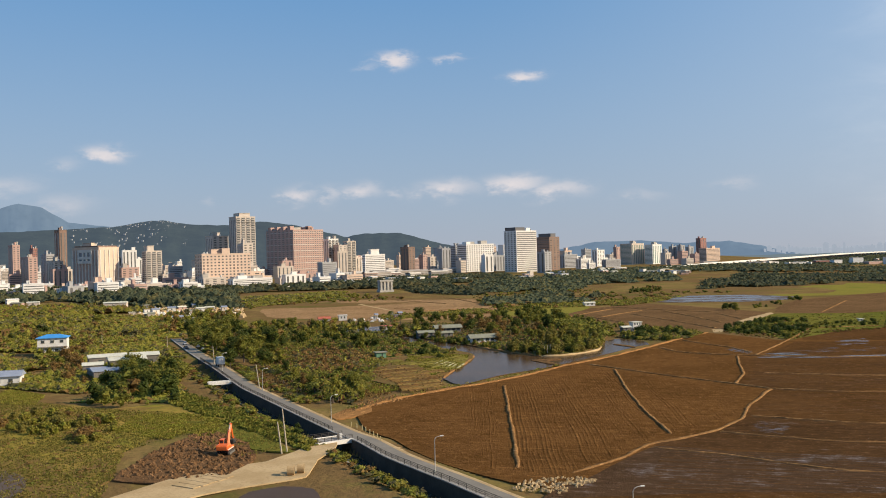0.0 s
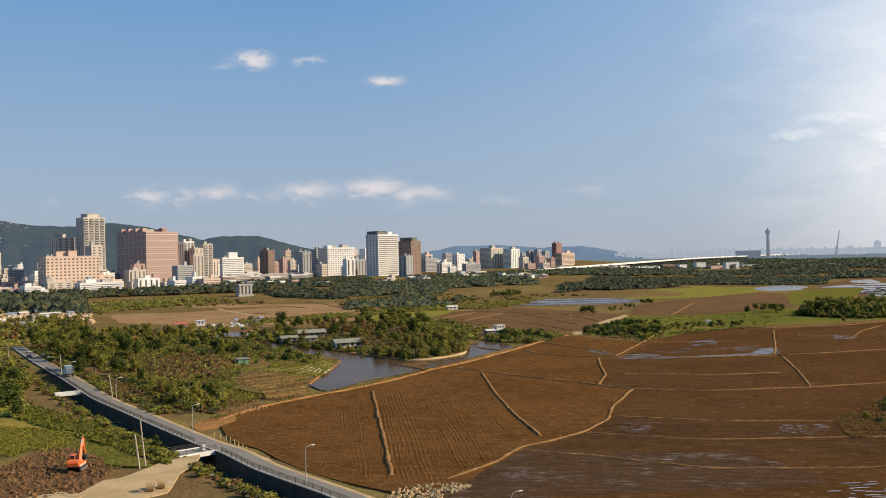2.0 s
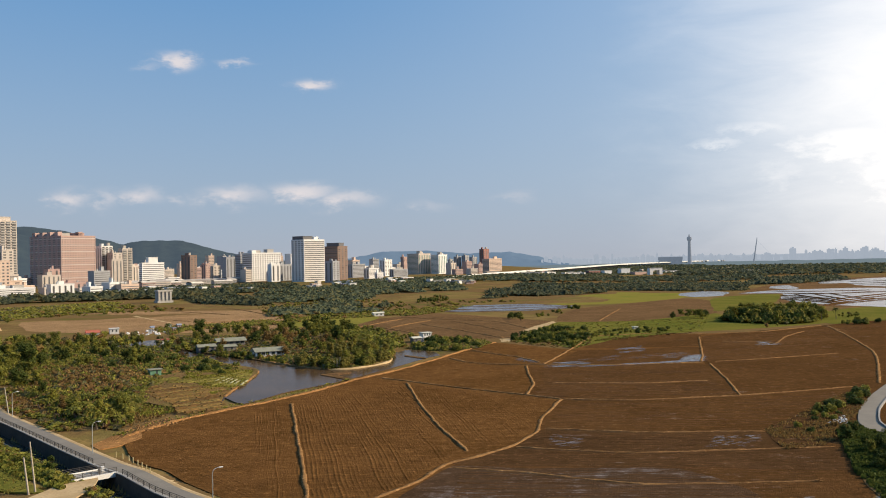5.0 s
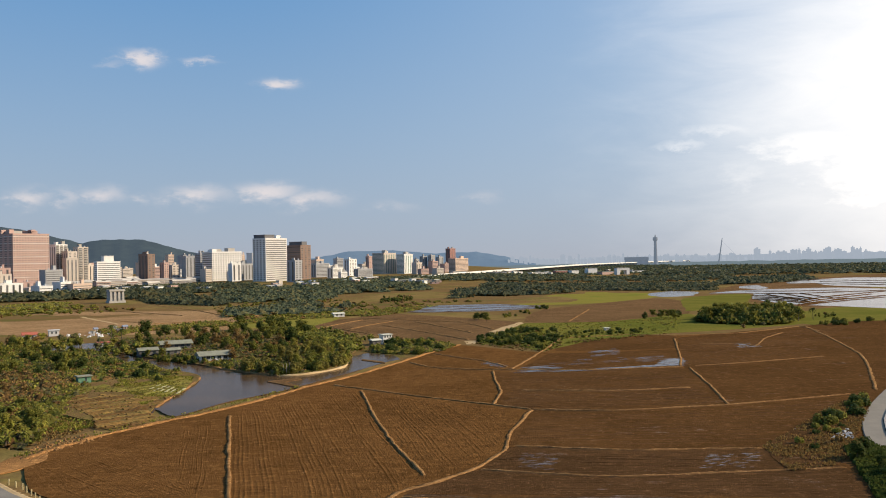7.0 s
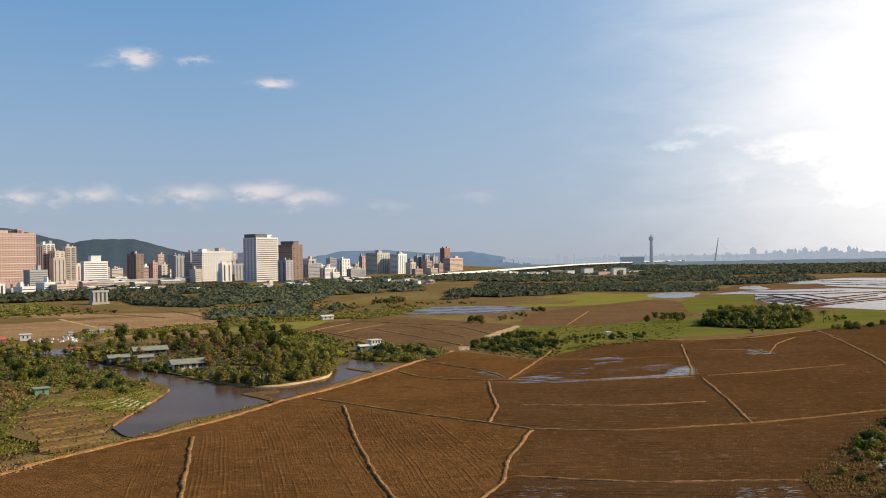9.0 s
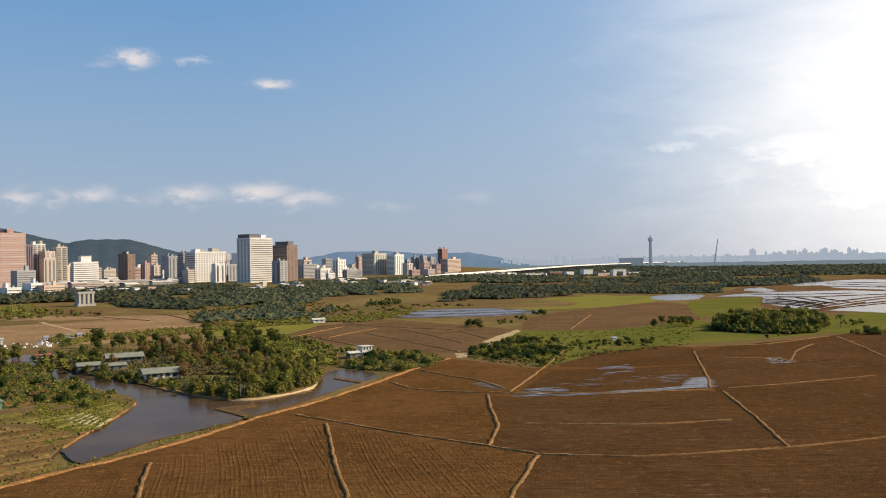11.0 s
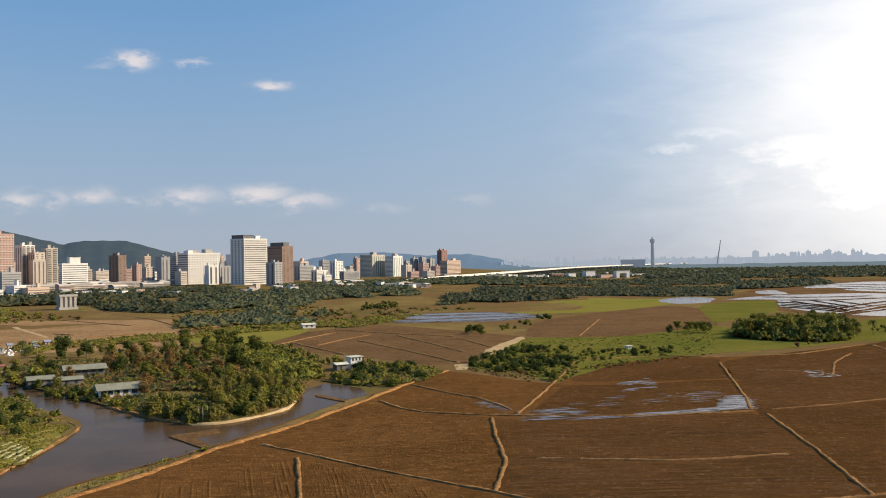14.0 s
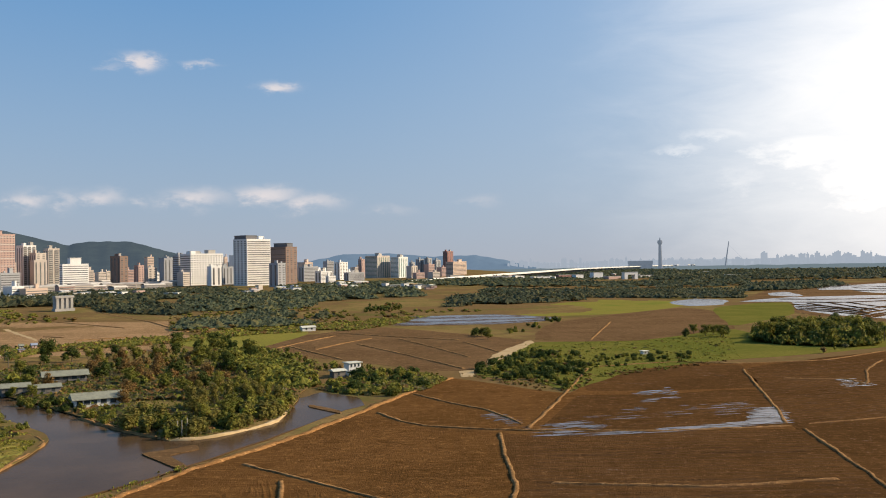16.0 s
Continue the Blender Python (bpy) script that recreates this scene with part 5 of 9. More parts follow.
# ---------------------------------------------------------------- plants
def leaf_cloud(rng, lobes, n, size, core=(0.5, 0.72), up=0.35):
    """Quads on the shells of several lobes (centre, radii): vertices, faces."""
    verts, faces = [], []
    weights = [r[0] * r[2] for _, r in lobes]
    # a ragged inner mass of twigs and shaded leaves closes each lobe
    for c, r in lobes:
        i = len(verts)
        for d in ((1, 0, 0), (0, 1, 0), (-1, 0, 0), (0, -1, 0), (0, 0, 1), (0, 0, -1)):
            k = rng.uniform(*core)
            verts.append(Vector((c[0] + d[0] * r[0] * k + rng.uniform(-0.2, 0.2) * r[0], c[1] + d[1] * r[1] * k + rng.uniform(-0.2, 0.2) * r[1], c[2] + d[2] * r[2] * k)))
        for a in range(4):
            b = (a + 1) % 4
            faces += [(i + a, i + b, i + 4), (i + b, i + a, i + 5)]
    for _ in range(n):
        c, r = rng.choices(lobes, weights)[0]
        d = Vector((rng.gauss(0, 1), rng.gauss(0, 1), rng.gauss(0.45, 1))).normalized()
        k = rng.uniform(0.62, 1.0) + 0.16 * rng.random() ** 3
        p = Vector((c[0] + d.x * r[0] * k, c[1] + d.y * r[1] * k, c[2] + d.z * r[2] * k))
        nrm = (d + Vector((rng.uniform(-1, 1), rng.uniform(-1, 1), rng.uniform(-0.4, 1) + up)) * 0.75).normalized()
        t = nrm.orthogonal().normalized()
        t = Matrix.Rotation(rng.uniform(0, 6.283), 3, nrm) @ t
        b = nrm.cross(t)
        s = size * rng.uniform(0.6, 1.35)
        i = len(verts)
        verts += [p - t * s * 0.5 - b * s * 0.32, p + t * s * 0.42 - b * s * 0.4, p + t * s * 0.55 + b * s * 0.35 + nrm * s * 0.12, p - t * s * 0.38 + b * s * 0.42]
        faces.append((i, i + 1, i + 2, i + 3))
    return verts, faces


def lobes_for(rng, h, r, n, base):
    out = [((0, 0, base + (h - base) * 0.55), (r * 0.75, r * 0.75, (h - base) * 0.42))]
    for k in range(n):
        a, q = 6.283 * (k * 0.618 + rng.random() * 0.2), rng.uniform(0.25, 0.8) * r
        z = base + (h - base) * rng.uniform(0.12, 0.88)
        s = rng.uniform(0.30, 0.62) * r
        out.append(((math.cos(a) * q, math.sin(a) * q, z), (s, s, s * rng.uniform(0.7, 1.0))))
    return out


def make_tree(h, r, leaves, seed, n=1300, size=0.43, lobes=11, base=0.10, name="broadleaf_tree"):
    rng = random.Random(seed)
    root = empty(name, pose(0, 0, -500))
    bm = bmesh.new()
    top = Vector((rng.uniform(-0.4, 0.4), rng.uniform(-0.4, 0.4), h * 0.55))
    tube(bm, (0, 0, -0.3), top * 0.5, h * 0.03, h * 0.022, 7)
    tube(bm, top * 0.5, top, h * 0.022, h * 0.012, 6)
    for k in range(5):
        a = 6.283 * (k + rng.random() * 0.6) / 5
        p = top * rng.uniform(0.45, 0.9)
        tube(bm, p, p + Vector((math.cos(a) * r * 0.6, math.sin(a) * r * 0.6, h * rng.uniform(0.15, 0.3))), h * 0.011, h * 0.004, 5)
    part("trunk", bm, M_BARK, root)
    v, f = leaf_cloud(rng, lobes_for(rng, h, r, lobes, h * base), n, size)
    mesh_object("crown", v, f, leaves, root)
    return root


def make_shrub(h, r, leaves, seed, n=430, size=0.40):
    """A shrub: its foliage, with the stems under it."""
    rng = random.Random(seed)
    lobes = [((rng.uniform(-r, r) * 0.5, rng.uniform(-r, r) * 0.5, h * rng.uniform(0.25, 0.5)), (r * rng.uniform(0.4, 0.6), r * rng.uniform(0.4, 0.6), h * rng.uniform(0.35, 0.5))) for _ in range(5)]
    v, f = leaf_cloud(rng, lobes, n, size)
    root = mesh_object("shrub", v, f, leaves)
    root.matrix_world = pose(0, 0, -500)
    bm = bmesh.new()
    for k in range(4):
        tube(bm, (0, 0, -0.2), (rng.uniform(-r, r) * 0.4, rng.uniform(-r, r) * 0.4, h * 0.6), 0.06, 0.03, 5)
    part("stems", bm, M_BARK, root)
    return root


def make_banana(h, leaves, seed):
    """A banana plant: pale stem and long arching blades."""
    rng = random.Random(seed)
    root = empty("banana_plant", pose(0, 0, -500))
    bm = bmesh.new()
    for k in range(3):
        tube(bm, (rng.uniform(-0.8, 0.8), rng.uniform(-0.8, 0.8), -0.2), (rng.uniform(-0.6, 0.6), rng.uniform(-0.6, 0.6), h * 0.55), 0.16, 0.09, 7)
    part("stem", bm, M_BARK, root)
    verts, faces = [], []
    for k in range(22):
        a, ln = 6.283 * rng.random(), h * rng.uniform(0.4, 0.62)
        o = Vector((rng.uniform(-0.7, 0.7), rng.uniform(-0.7, 0.7), h * rng.uniform(0.42, 0.58)))
        d, s = Vector((math.cos(a), math.sin(a), 0)), Vector((-math.sin(a), math.cos(a), 0))
        rise = rng.uniform(0.5, 1.1)
        i = len(verts)
        for j in range(5):
            u = j / 4
            c = o + d * ln * u * 0.8 + Vector((0, 0, ln * (rise * u - 0.95 * u * u)))
            w = 0.34 * math.sin(math.pi * (0.12 + 0.86 * u)) + 0.03
            verts += [c - s * w + Vector((0, 0, -0.08)), c, c + s * w + Vector((0, 0, -0.08))]
        for j in range(4):
            q = i + j * 3
            faces += [(q, q + 1, q + 4, q + 3), (q + 1, q + 2, q + 5, q + 4)]
    mesh_object("leaves", verts, faces, leaves, root)
    return root


def make_palm(h, seed):
    rng = random.Random(seed)
    root = empty("palm_tree", pose(0, 0, -500))
    bm = bmesh.new()
    tube(bm, (0, 0, -0.3), (0.2, 0.1, h * 0.8), 0.22, 0.14, 8)
    part("trunk", bm, M_BARK, root)
    verts, faces = [], []
    for k in range(20):
        a, ln = 6.283 * (k + rng.random()) / 20, rng.uniform(2.4, 3.4)
        o, d = Vector((0.2, 0.1, h * 0.8)), Vector((math.cos(a), math.sin(a), 0))
        s, rise = Vector((-math.sin(a), math.cos(a), 0)), rng.uniform(0.1, 1.2)
        i = len(verts)
        for j in range(5):
            u = j / 4
            c = o + d * ln * u + Vector((0, 0, ln * (rise * u - 1.1 * u * u)))
            w = 0.4 * (1 - u * 0.8)
            verts += [c - s * w + Vector((0, 0, -0.2)), c, c + s * w + Vector((0, 0, -0.2))]
        for j in range(4):
            q = i + j * 3
            faces += [(q, q + 1, q + 4, q + 3), (q + 1, q + 2, q + 5, q + 4)]
    mesh_object("fronds", verts, faces, M_LEAF_DARK, root)
    return root


TREES = [make_tree(10, 3.9, M_LEAF_DARK, 1), make_tree(10, 4.3, M_LEAF_MID, 2, lobes=13), make_tree(10, 3.4, M_LEAF_DARK, 3, lobes=9, base=0.05), make_tree(10, 4.0, M_LEAF_MID, 4, lobes=11, base=0.14), make_tree(10, 3.6, M_LEAF_LIGHT, 5)]
RUSTY = [make_tree(10, 3.6, M_LEAF_DRY, 6, n=1200), make_tree(10, 3.2, M_LEAF_DRY, 7, n=1000)]
WILLOW_TREES = [make_tree(10, 3.3, M_LEAF_OLIVE, 8, n=1700, size=0.34, lobes=15, base=0.04, name="willow_tree"), make_tree(10, 2.9, M_LEAF_LIGHT, 9, n=1500, size=0.34, lobes=13, base=0.04, name="willow_tree")]
SHRUBS = [make_shrub(3, 2.2, M_LEAF_MID, 1), make_shrub(3, 2.0, M_LEAF_LIGHT, 2), make_shrub(3, 2.4, M_LEAF_DARK, 3), make_shrub(3, 2.1, M_LEAF_DRY, 4, n=480)]
WILLOWS = [make_shrub(3, 1.8, M_LEAF_OLIVE, 5, n=760, size=0.28), make_shrub(3, 1.6, M_LEAF_OLIVE, 6, n=700, size=0.28)]
BANANAS = [make_banana(4.5, M_LEAF_LIGHT, 1), make_banana(4.5, M_LEAF_MID, 2)]
PALMS = [make_palm(9, 1)]
PROTOTYPES = WILLOW_TREES + TREES + RUSTY + SHRUBS + WILLOWS + BANANAS + PALMS
for k, ob in enumerate(PROTOTYPES):
    ob["category"] = ob.name.split(".")[0].split("_")[-1]


def plant(kinds, at, height, rng, label, group, own=10.0, z=0.0):
    src = rng.choice(kinds)
    s = height / own
    wide = s * rng.uniform(0.85, 1.2)
    ob = copy_thing(src, pose(*at, ground_z(*at) + z, 0, 0, rng.uniform(0, 360)) @ Matrix.Diagonal((wide, wide, s, 1)))
    return tagged(ob, label, src["category"], group)


def thicket(poly, n, kinds, hmin, hmax, seed, label, group, gap=0.0, own=10.0, z=0.0):
    rng = random.Random(seed)
    for p in scatter(poly, n, rng, gap):
        plant(kinds, p, rng.uniform(hmin, hmax), rng, label, group, own, z)


MIXES = {"lime": (2, 2, 5, 2), "island": (1, 3, 5, 3, 1, 5, 0), "banana": (1, 2, 1, 1), "grove": (1, 0, 2, 1, 1), "ochre": (3, 3, 5, 3, 3, 2), "dark_leaves": (0, 0, 0, 1, 1, 3), "green_leaves": (1, 1, 2, 1, 2, 1, 3, 5), "light_leaves": (2, 2, 1, 1, 3), "rusty_leaves": (3, 3, 1), "garden": (2, 2, 1, 2, 5, 2, 3), "far_leaves": (4, 4, 5, 4, 4)}


def woods(name, poly, n, hmin, hmax, mat, seed, label, per=46, size=1.5, spread=0.42):
    """Far trees that nobody could count, as one mass of leaf clumps of mixed greens."""
    rng = random.Random(seed)
    verts, faces, kinds = [], [], []
    for x, y in scatter(poly, n, rng):
        h = rng.uniform(hmin, hmax)
        r = h * spread * rng.uniform(0.8, 1.3)
        g = bed_z(x, y)
        lob = [((x + rng.uniform(-r, r) * 0.5, y + rng.uniform(-r, r) * 0.5, g + h * rng.uniform(0.42, 0.68)), (r * 0.75, r * 0.75, h * 0.32)) for _ in range(3)]
        lob.append(((x, y, g + h * 0.3), (r * 0.8, r * 0.8, h * 0.3)))
        v, f = leaf_cloud(rng, lob, per, size * h / 10, (0.62, 0.9))
        k = len(verts)
        verts += v
        faces += [tuple(i + k for i in q) for q in f]
        kinds += [rng.choice(MIXES[mat.name])] * len(f)
    ob = mesh_object(name, verts, faces, M_LEAF_DARK)
    for m in (M_LEAF_MID, M_LEAF_LIGHT, M_LEAF_DRY, M_LEAF_HAZED, M_LEAF_FAR_DRY):
        ob.data.materials.append(m)
    ob.data.polygons.foreach_set("material_index", kinds)
    return tagged(ob, label, "woods", kind="stuff")


def canopy(name, poly, hmin, hmax, crown, step, mix, seed, label, leafy=0.5, size=0.7, gaps=0.12):
    """A closed thicket or far wood as one rough sheet of crowns, with loose leaf clumps standing out of it."""
    rng = random.Random(seed)
    xs, ys = [p[0] for p in poly], [p[1] for p in poly]
    nx, ny = int((max(xs) - min(xs)) / step) + 2, int((max(ys) - min(ys)) / step) + 2
    index, verts, faces, kinds, tops = {}, [], [], [], []
    for j in range(ny):
        for i in range(nx):
            x = min(xs) + (i - 0.5 + rng.uniform(-0.42, 0.42)) * step
            y = min(ys) + (j - 0.5 + rng.uniform(-0.42, 0.42)) * step
            bend = noise.noise_vector(Vector((x / 40, y / 40, seed))) * 14
            if not inside((x + bend.x * 0.5, y + bend.y * 0.5), poly):
                continue
            rim = 1.0 if all(inside((x + bend.x * 0.5 + ox, y + bend.y * 0.5 + oy), poly) for ox, oy in ((hmax, 0), (-hmax, 0), (0, hmax), (0, -hmax))) else rng.uniform(0.15, 0.7)
            near, cells = noise.voronoi(Vector((x / crown, y / crown, seed * 3.7)))
            c = cells[0]
            tone = noise.cell(Vector((c.x * 9.1, c.y * 7.3, 1.7)))
            open_ground = noise.noise(Vector((x / 28, y / 28, seed * 1.3)))
            if open_ground < gaps * 2 - 0.62:
                continue
            tall = hmin + (hmax - hmin) * (0.5 + 0.5 * noise.noise(Vector((c.x * 5.3, c.y * 4.7, seed))) * 1.6)
            dome = max(0.0, 1 - (near[0] * 1.25) ** 2)
            h = rim * max(0.1, tall * (0.22 + 0.78 * dome) + rng.uniform(-0.22, 0.22) * tall * 0.6)
            index[i, j] = len(verts)
            verts.append((x, y, bed_z(x, y) + h))
            tops.append((x, y, bed_z(x, y) + h, tone, h))
    palette = MIXES[mix]
    for (i, j), a in list(index.items()):
        q = [index.get(k) for k in ((i + 1, j), (i + 1, j + 1), (i, j + 1))]
        if None not in q:
            kind = palette[int(abs(tops[a][3]) * 97) % len(palette)]
            faces += [(a, q[0], q[1]), (a, q[1], q[2])]
            kinds += [kind, kind]
    for x, y, z, tone, h in tops:
        if rng.random() < leafy:
            kind = palette[int(abs(tone) * 97) % len(palette)]
            sz = size * rng.uniform(0.6, 1.4)
            n = Vector((rng.gauss(0.15, 0.7), rng.gauss(-0.3, 0.7), rng.uniform(0.2, 1.2))).normalized()
            t = Matrix.Rotation(rng.uniform(0, 6.283), 3, n) @ n.orthogonal().normalized()
            b = n.cross(t)
            o = Vector((x + rng.uniform(-0.5, 0.5) * step, y + rng.uniform(-0.5, 0.5) * step, z + rng.uniform(-0.1, 0.35) * min(h, 2.5)))
            i = len(verts)
            verts += [tuple(o - t * sz * 0.5 - b * sz * 0.3), tuple(o + t * sz * 0.45 - b * sz * 0.4), tuple(o + t * sz * 0.5 + b * sz * 0.4 + n * sz * 0.15), tuple(o - t * sz * 0.4 + b * sz * 0.4)]
            faces.append((i, i + 1, i + 2, i + 3))
            kinds.append(kind)
    ob = mesh_object(name, verts, faces, M_LEAF_DARK)
    for m in (M_LEAF_MID, M_LEAF_LIGHT, M_LEAF_DRY, M_LEAF_HAZED, M_LEAF_FAR_DRY):
        ob.data.materials.append(m)
    ob.data.polygons.foreach_set("material_index", kinds)
    return tagged(ob, label, "woods", kind="stuff")


def tufts(name, poly, n, h, mat, seed, label, z=0.0, cat="grass"):
    """Grass and weeds as many small upright blades."""
    rng = random.Random(seed)
    verts, faces = [], []
    xs, ys = [p[0] for p in poly], [p[1] for p in poly]
    made = 0
    for _ in range(n * 8):
        if made >= n:
            break
        x, y = rng.uniform(min(xs), max(xs)), rng.uniform(min(ys), max(ys))
        if noise.noise(Vector((x / 9, y / 9, seed))) < rng.uniform(-0.5, 0.3) or not inside((x, y), poly):
            continue
        made += 1
        g = ground_z(x, y) + z
        for _ in range(3):
            a, hh = rng.uniform(0, 6.283), h * rng.uniform(0.4, 1.3)
            dx, dy = math.cos(a) * hh * 0.55, math.sin(a) * hh * 0.55
            ox, oy = x + rng.uniform(-0.4, 0.4), y + rng.uniform(-0.4, 0.4)
            lx, ly = rng.uniform(-0.4, 0.4) * hh, rng.uniform(-0.4, 0.4) * hh
            i = len(verts)
            verts += [(ox - dx, oy - dy, g - 0.05), (ox + dx, oy + dy, g - 0.05), (ox + dx * 0.5 + lx, oy + dy * 0.5 + ly, g + hh), (ox - dx * 0.6 + lx, oy - dy * 0.6 + ly, g + hh * 0.85)]
            faces.append((i, i + 1, i + 2, i + 3))
    return tagged(mesh_object(name, verts, faces, mat), label, cat, kind="stuff")


# wooded right-hand grove, island, thickets
GROVE = [(160.6, 589.1), (174.1, 567.6), (194.7, 552.1), (214.5, 560.1), (248.4, 629.1), (238.6, 665.8), (204.5, 664.6), (180.7, 644.0)]
thicket(GROVE, 34, TREES[1:5], 8.0, 11, 1, "dense dark green broadleaf tree in a round grove", "grove by the pasture", 4.5)
thicket([(134.3, 615.0), (159.4, 617.2), (171.6, 646.0), (145.6, 651.7)], 7, TREES[:2], 5, 7, 2, "small spreading tree on the pasture", "trees on the pasture", 6)
thicket([(-129.8, 544.6), (-137.3, 615.8), (-109.4, 601.2), (-75.9, 536.1), (-74.8, 484.6), (-100.8, 497.5), (-116.2, 509.5)], 22, TREES[1:4], 6.5, 9.5, 3, "leafy green tree on the pond island", "island trees", 3.6, z=0.5)
thicket([(-145.0, 503.7), (-140.8, 546.3), (-106.8, 518.5), (-79.6, 476.5), (-68.6, 430.3), (-80.4, 425.3), (-102.6, 441.0), (-125.9, 466.1)], 22, RUSTY + RUSTY + TREES[:1] + TREES[3:4], 5.0, 8.0, 4, "rusty brown half-bare tree on the island", "island trees", 3.4, z=0.5)
thicket([(-82.3, 431.9), (-65.8, 443.6), (-47.2, 427.8), (-43.3, 395.2), (-51.9, 373.4), (-61.5, 363.6)], 26, WILLOW_TREES * 3 + TREES[3:4], 4.5, 8.0, 94, "leafy olive green willow on the pond island", "island trees", 3.2, z=0.5)
thicket([(-105.1, 560.6), (-89.5, 576.9), (-47.8, 499.6), (-37.1, 451.7), (-47.1, 438.5), (-70.9, 467.0)], 64, BANANAS, 5.0, 7.5, 5, "banana plant with long arching leaves", "banana plants on the island", 2.0, 4.5, z=0.5)
thicket([(-79.1, 365.2), (-60.5, 350.0), (-49.5, 363.3), (-41.2, 388.0), (-45.0, 409.4), (-55.5, 389.4), (-65.4, 372.1), (-86.2, 392.6)], 40, SHRUBS[:2] + WILLOWS * 2, 3.0, 5.8, 6, "dense willowy shrub along the island shore", "island shore shrubs", 2.2, 3.0, z=0.4)
thicket([(-139.4, 419.8), (-120.0, 401.1), (-99.5, 384.3), (-76.0, 362.5), (-80.4, 377.9), (-107.9, 405.1), (-133.7, 431.4), (-156.4, 454.6)], 26, SHRUBS[:3], 1.6, 3.2, 7, "low leafy shrub by the pond houses", "island shore shrubs", 2.2, 3.0, z=0.4)
thicket([(-156.4, 454.6), (-177.7, 518.4), (-171.1, 576.8), (-132.6, 545.0), (-108.2, 463.8), (-153.6, 525.4), (-143.4, 453.0)], 16, TREES + RUSTY, 4.5, 8, 8, "garden tree beside the pond houses", "trees by the pond houses", 4, z=0.4)
thicket([(-36.6, 440.0), (-26.2, 425.4), (-12.9, 421.3), (-4.1, 436.0), (5.7, 461.8), (-0.9, 479.8), (-18.7, 482.2), (-35.2, 470.5)], 30, SHRUBS[:3], 2.2, 4.5, 9, "leafy green shrub behind the pond", "shrubs behind the pond", 2.5, 3.0)
thicket([(15.3, 490.5), (22.3, 459.6), (34.1, 451.7), (46.0, 427.2), (60.1, 474.8), (65.7, 542.5), (46.0, 553.7), (28.0, 519.8)], 80, SHRUBS[:3] + SHRUBS[2:3], 1.6, 3.8, 10, "green shrub on the rough pasture", "shrubs on the pasture", 3, 3.0)
thicket([(61.6, 483.8), (85.2, 500.1), (110.4, 506.9), (117.4, 541.4), (71.7, 531.5)], 44, SHRUBS[:3], 0.9, 2.3, 11, "small green shrub on the pasture", "shrubs on the pasture", 2.5, 3.0)
thicket([(20.7, 638.1), (31.1, 624.9), (33.6, 659.2), (22.7, 670.0)], 5, TREES[:2], 5, 7.5, 12, "dark round tree in the fields", "trees in the fields", 3)
thicket([(34.4, 627.9), (69.0, 715.7), (90.5, 766.2), (91.1, 818.8), (45.6, 696.5)], 16, SHRUBS[:3], 2, 4, 13, "green shrub along a field bank", "shrubs along the banks", 4, 3.0)
plant(TREES[2:3], (-182.2, 552.8), 11, random.Random(1), "dark narrow conifer-like tree in the gardens", "garden trees")
for q in [(-184.3, 519.3), (-203.8, 556.2), (239.8, 591.5), (226.2, 580.9)]:
    plant(PALMS, q, 9, random.Random(2), "slender palm tree with drooping fronds", "palm trees", 9.0)
# scrub right behind the road
thicket([(-253.2, 388.3), (-218.4, 361.6), (-164.7, 286.0), (-120.1, 228.9), (-100.0, 218.3), (-103.9, 243.9), (-133.1, 283.7), (-172.8, 327.4), (-204.0, 382.7), (-291.1, 518.9), (-329.0, 525.2)], 60, TREES + TREES[3:] + RUSTY[:1], 3.5, 7, 14, "bushy green tree in the roadside thicket", "roadside thicket", 2.4)
thicket([(-153.2, 271.2), (-110.5, 218.7), (-102.8, 233.1), (-115.8, 268.8), (-146.5, 284.6)], 46, BANANAS, 3.2, 4.8, 15, "banana plant in the roadside thicket", "roadside banana plants", 2.0, 4.5)
thicket([(-299.4, 520.3), (-268.8, 535.8), (-207.4, 504.8), (-145.3, 376.1), (-151.1, 354.6), (-187.0, 358.4), (-239.4, 412.4)], 50, TREES + TREES[3:], 4, 7.5, 16, "leafy green tree in the gardens", "garden trees", 3.2)
thicket([(-201.0, 382.4), (-168.4, 378.7), (-124.2, 283.0), (-160.5, 300.8)], 16, RUSTY + SHRUBS[3:], 2.5, 4.5, 17, "dry brownish bush in the gardens", "garden bushes", 3)
thicket([(-188.3, 501.7), (-117.2, 372.9), (-106.1, 371.6), (-103.0, 339.7), (-117.4, 322.4), (-142.5, 375.8)], 26, SHRUBS[:3], 1.6, 3.5, 18, "green shrub at the edge of the garden", "garden bushes", 3, 3.0)
thicket([(-272.4, 397.2), (-213.2, 327.1), (-172.7, 286.9), (-174.9, 318.4), (-206.5, 388.9), (-274.2, 473.2), (-306.3, 466.4)], 15, TREES[:4], 8, 12.5, 111, "tall dense dark green tree beside the farm road", "roadside thicket", 6)
thicket([(223.1, 542.2), (241.5, 543.6), (264.0, 556.7), (287.6, 563.7), (297.4, 582.2), (276.0, 581.1), (236.7, 571.0)], 16, SHRUBS[:3], 2.0, 3.8, 131, "rounded green bush beside the grove", "bushes beside the grove", 4, 3.0)
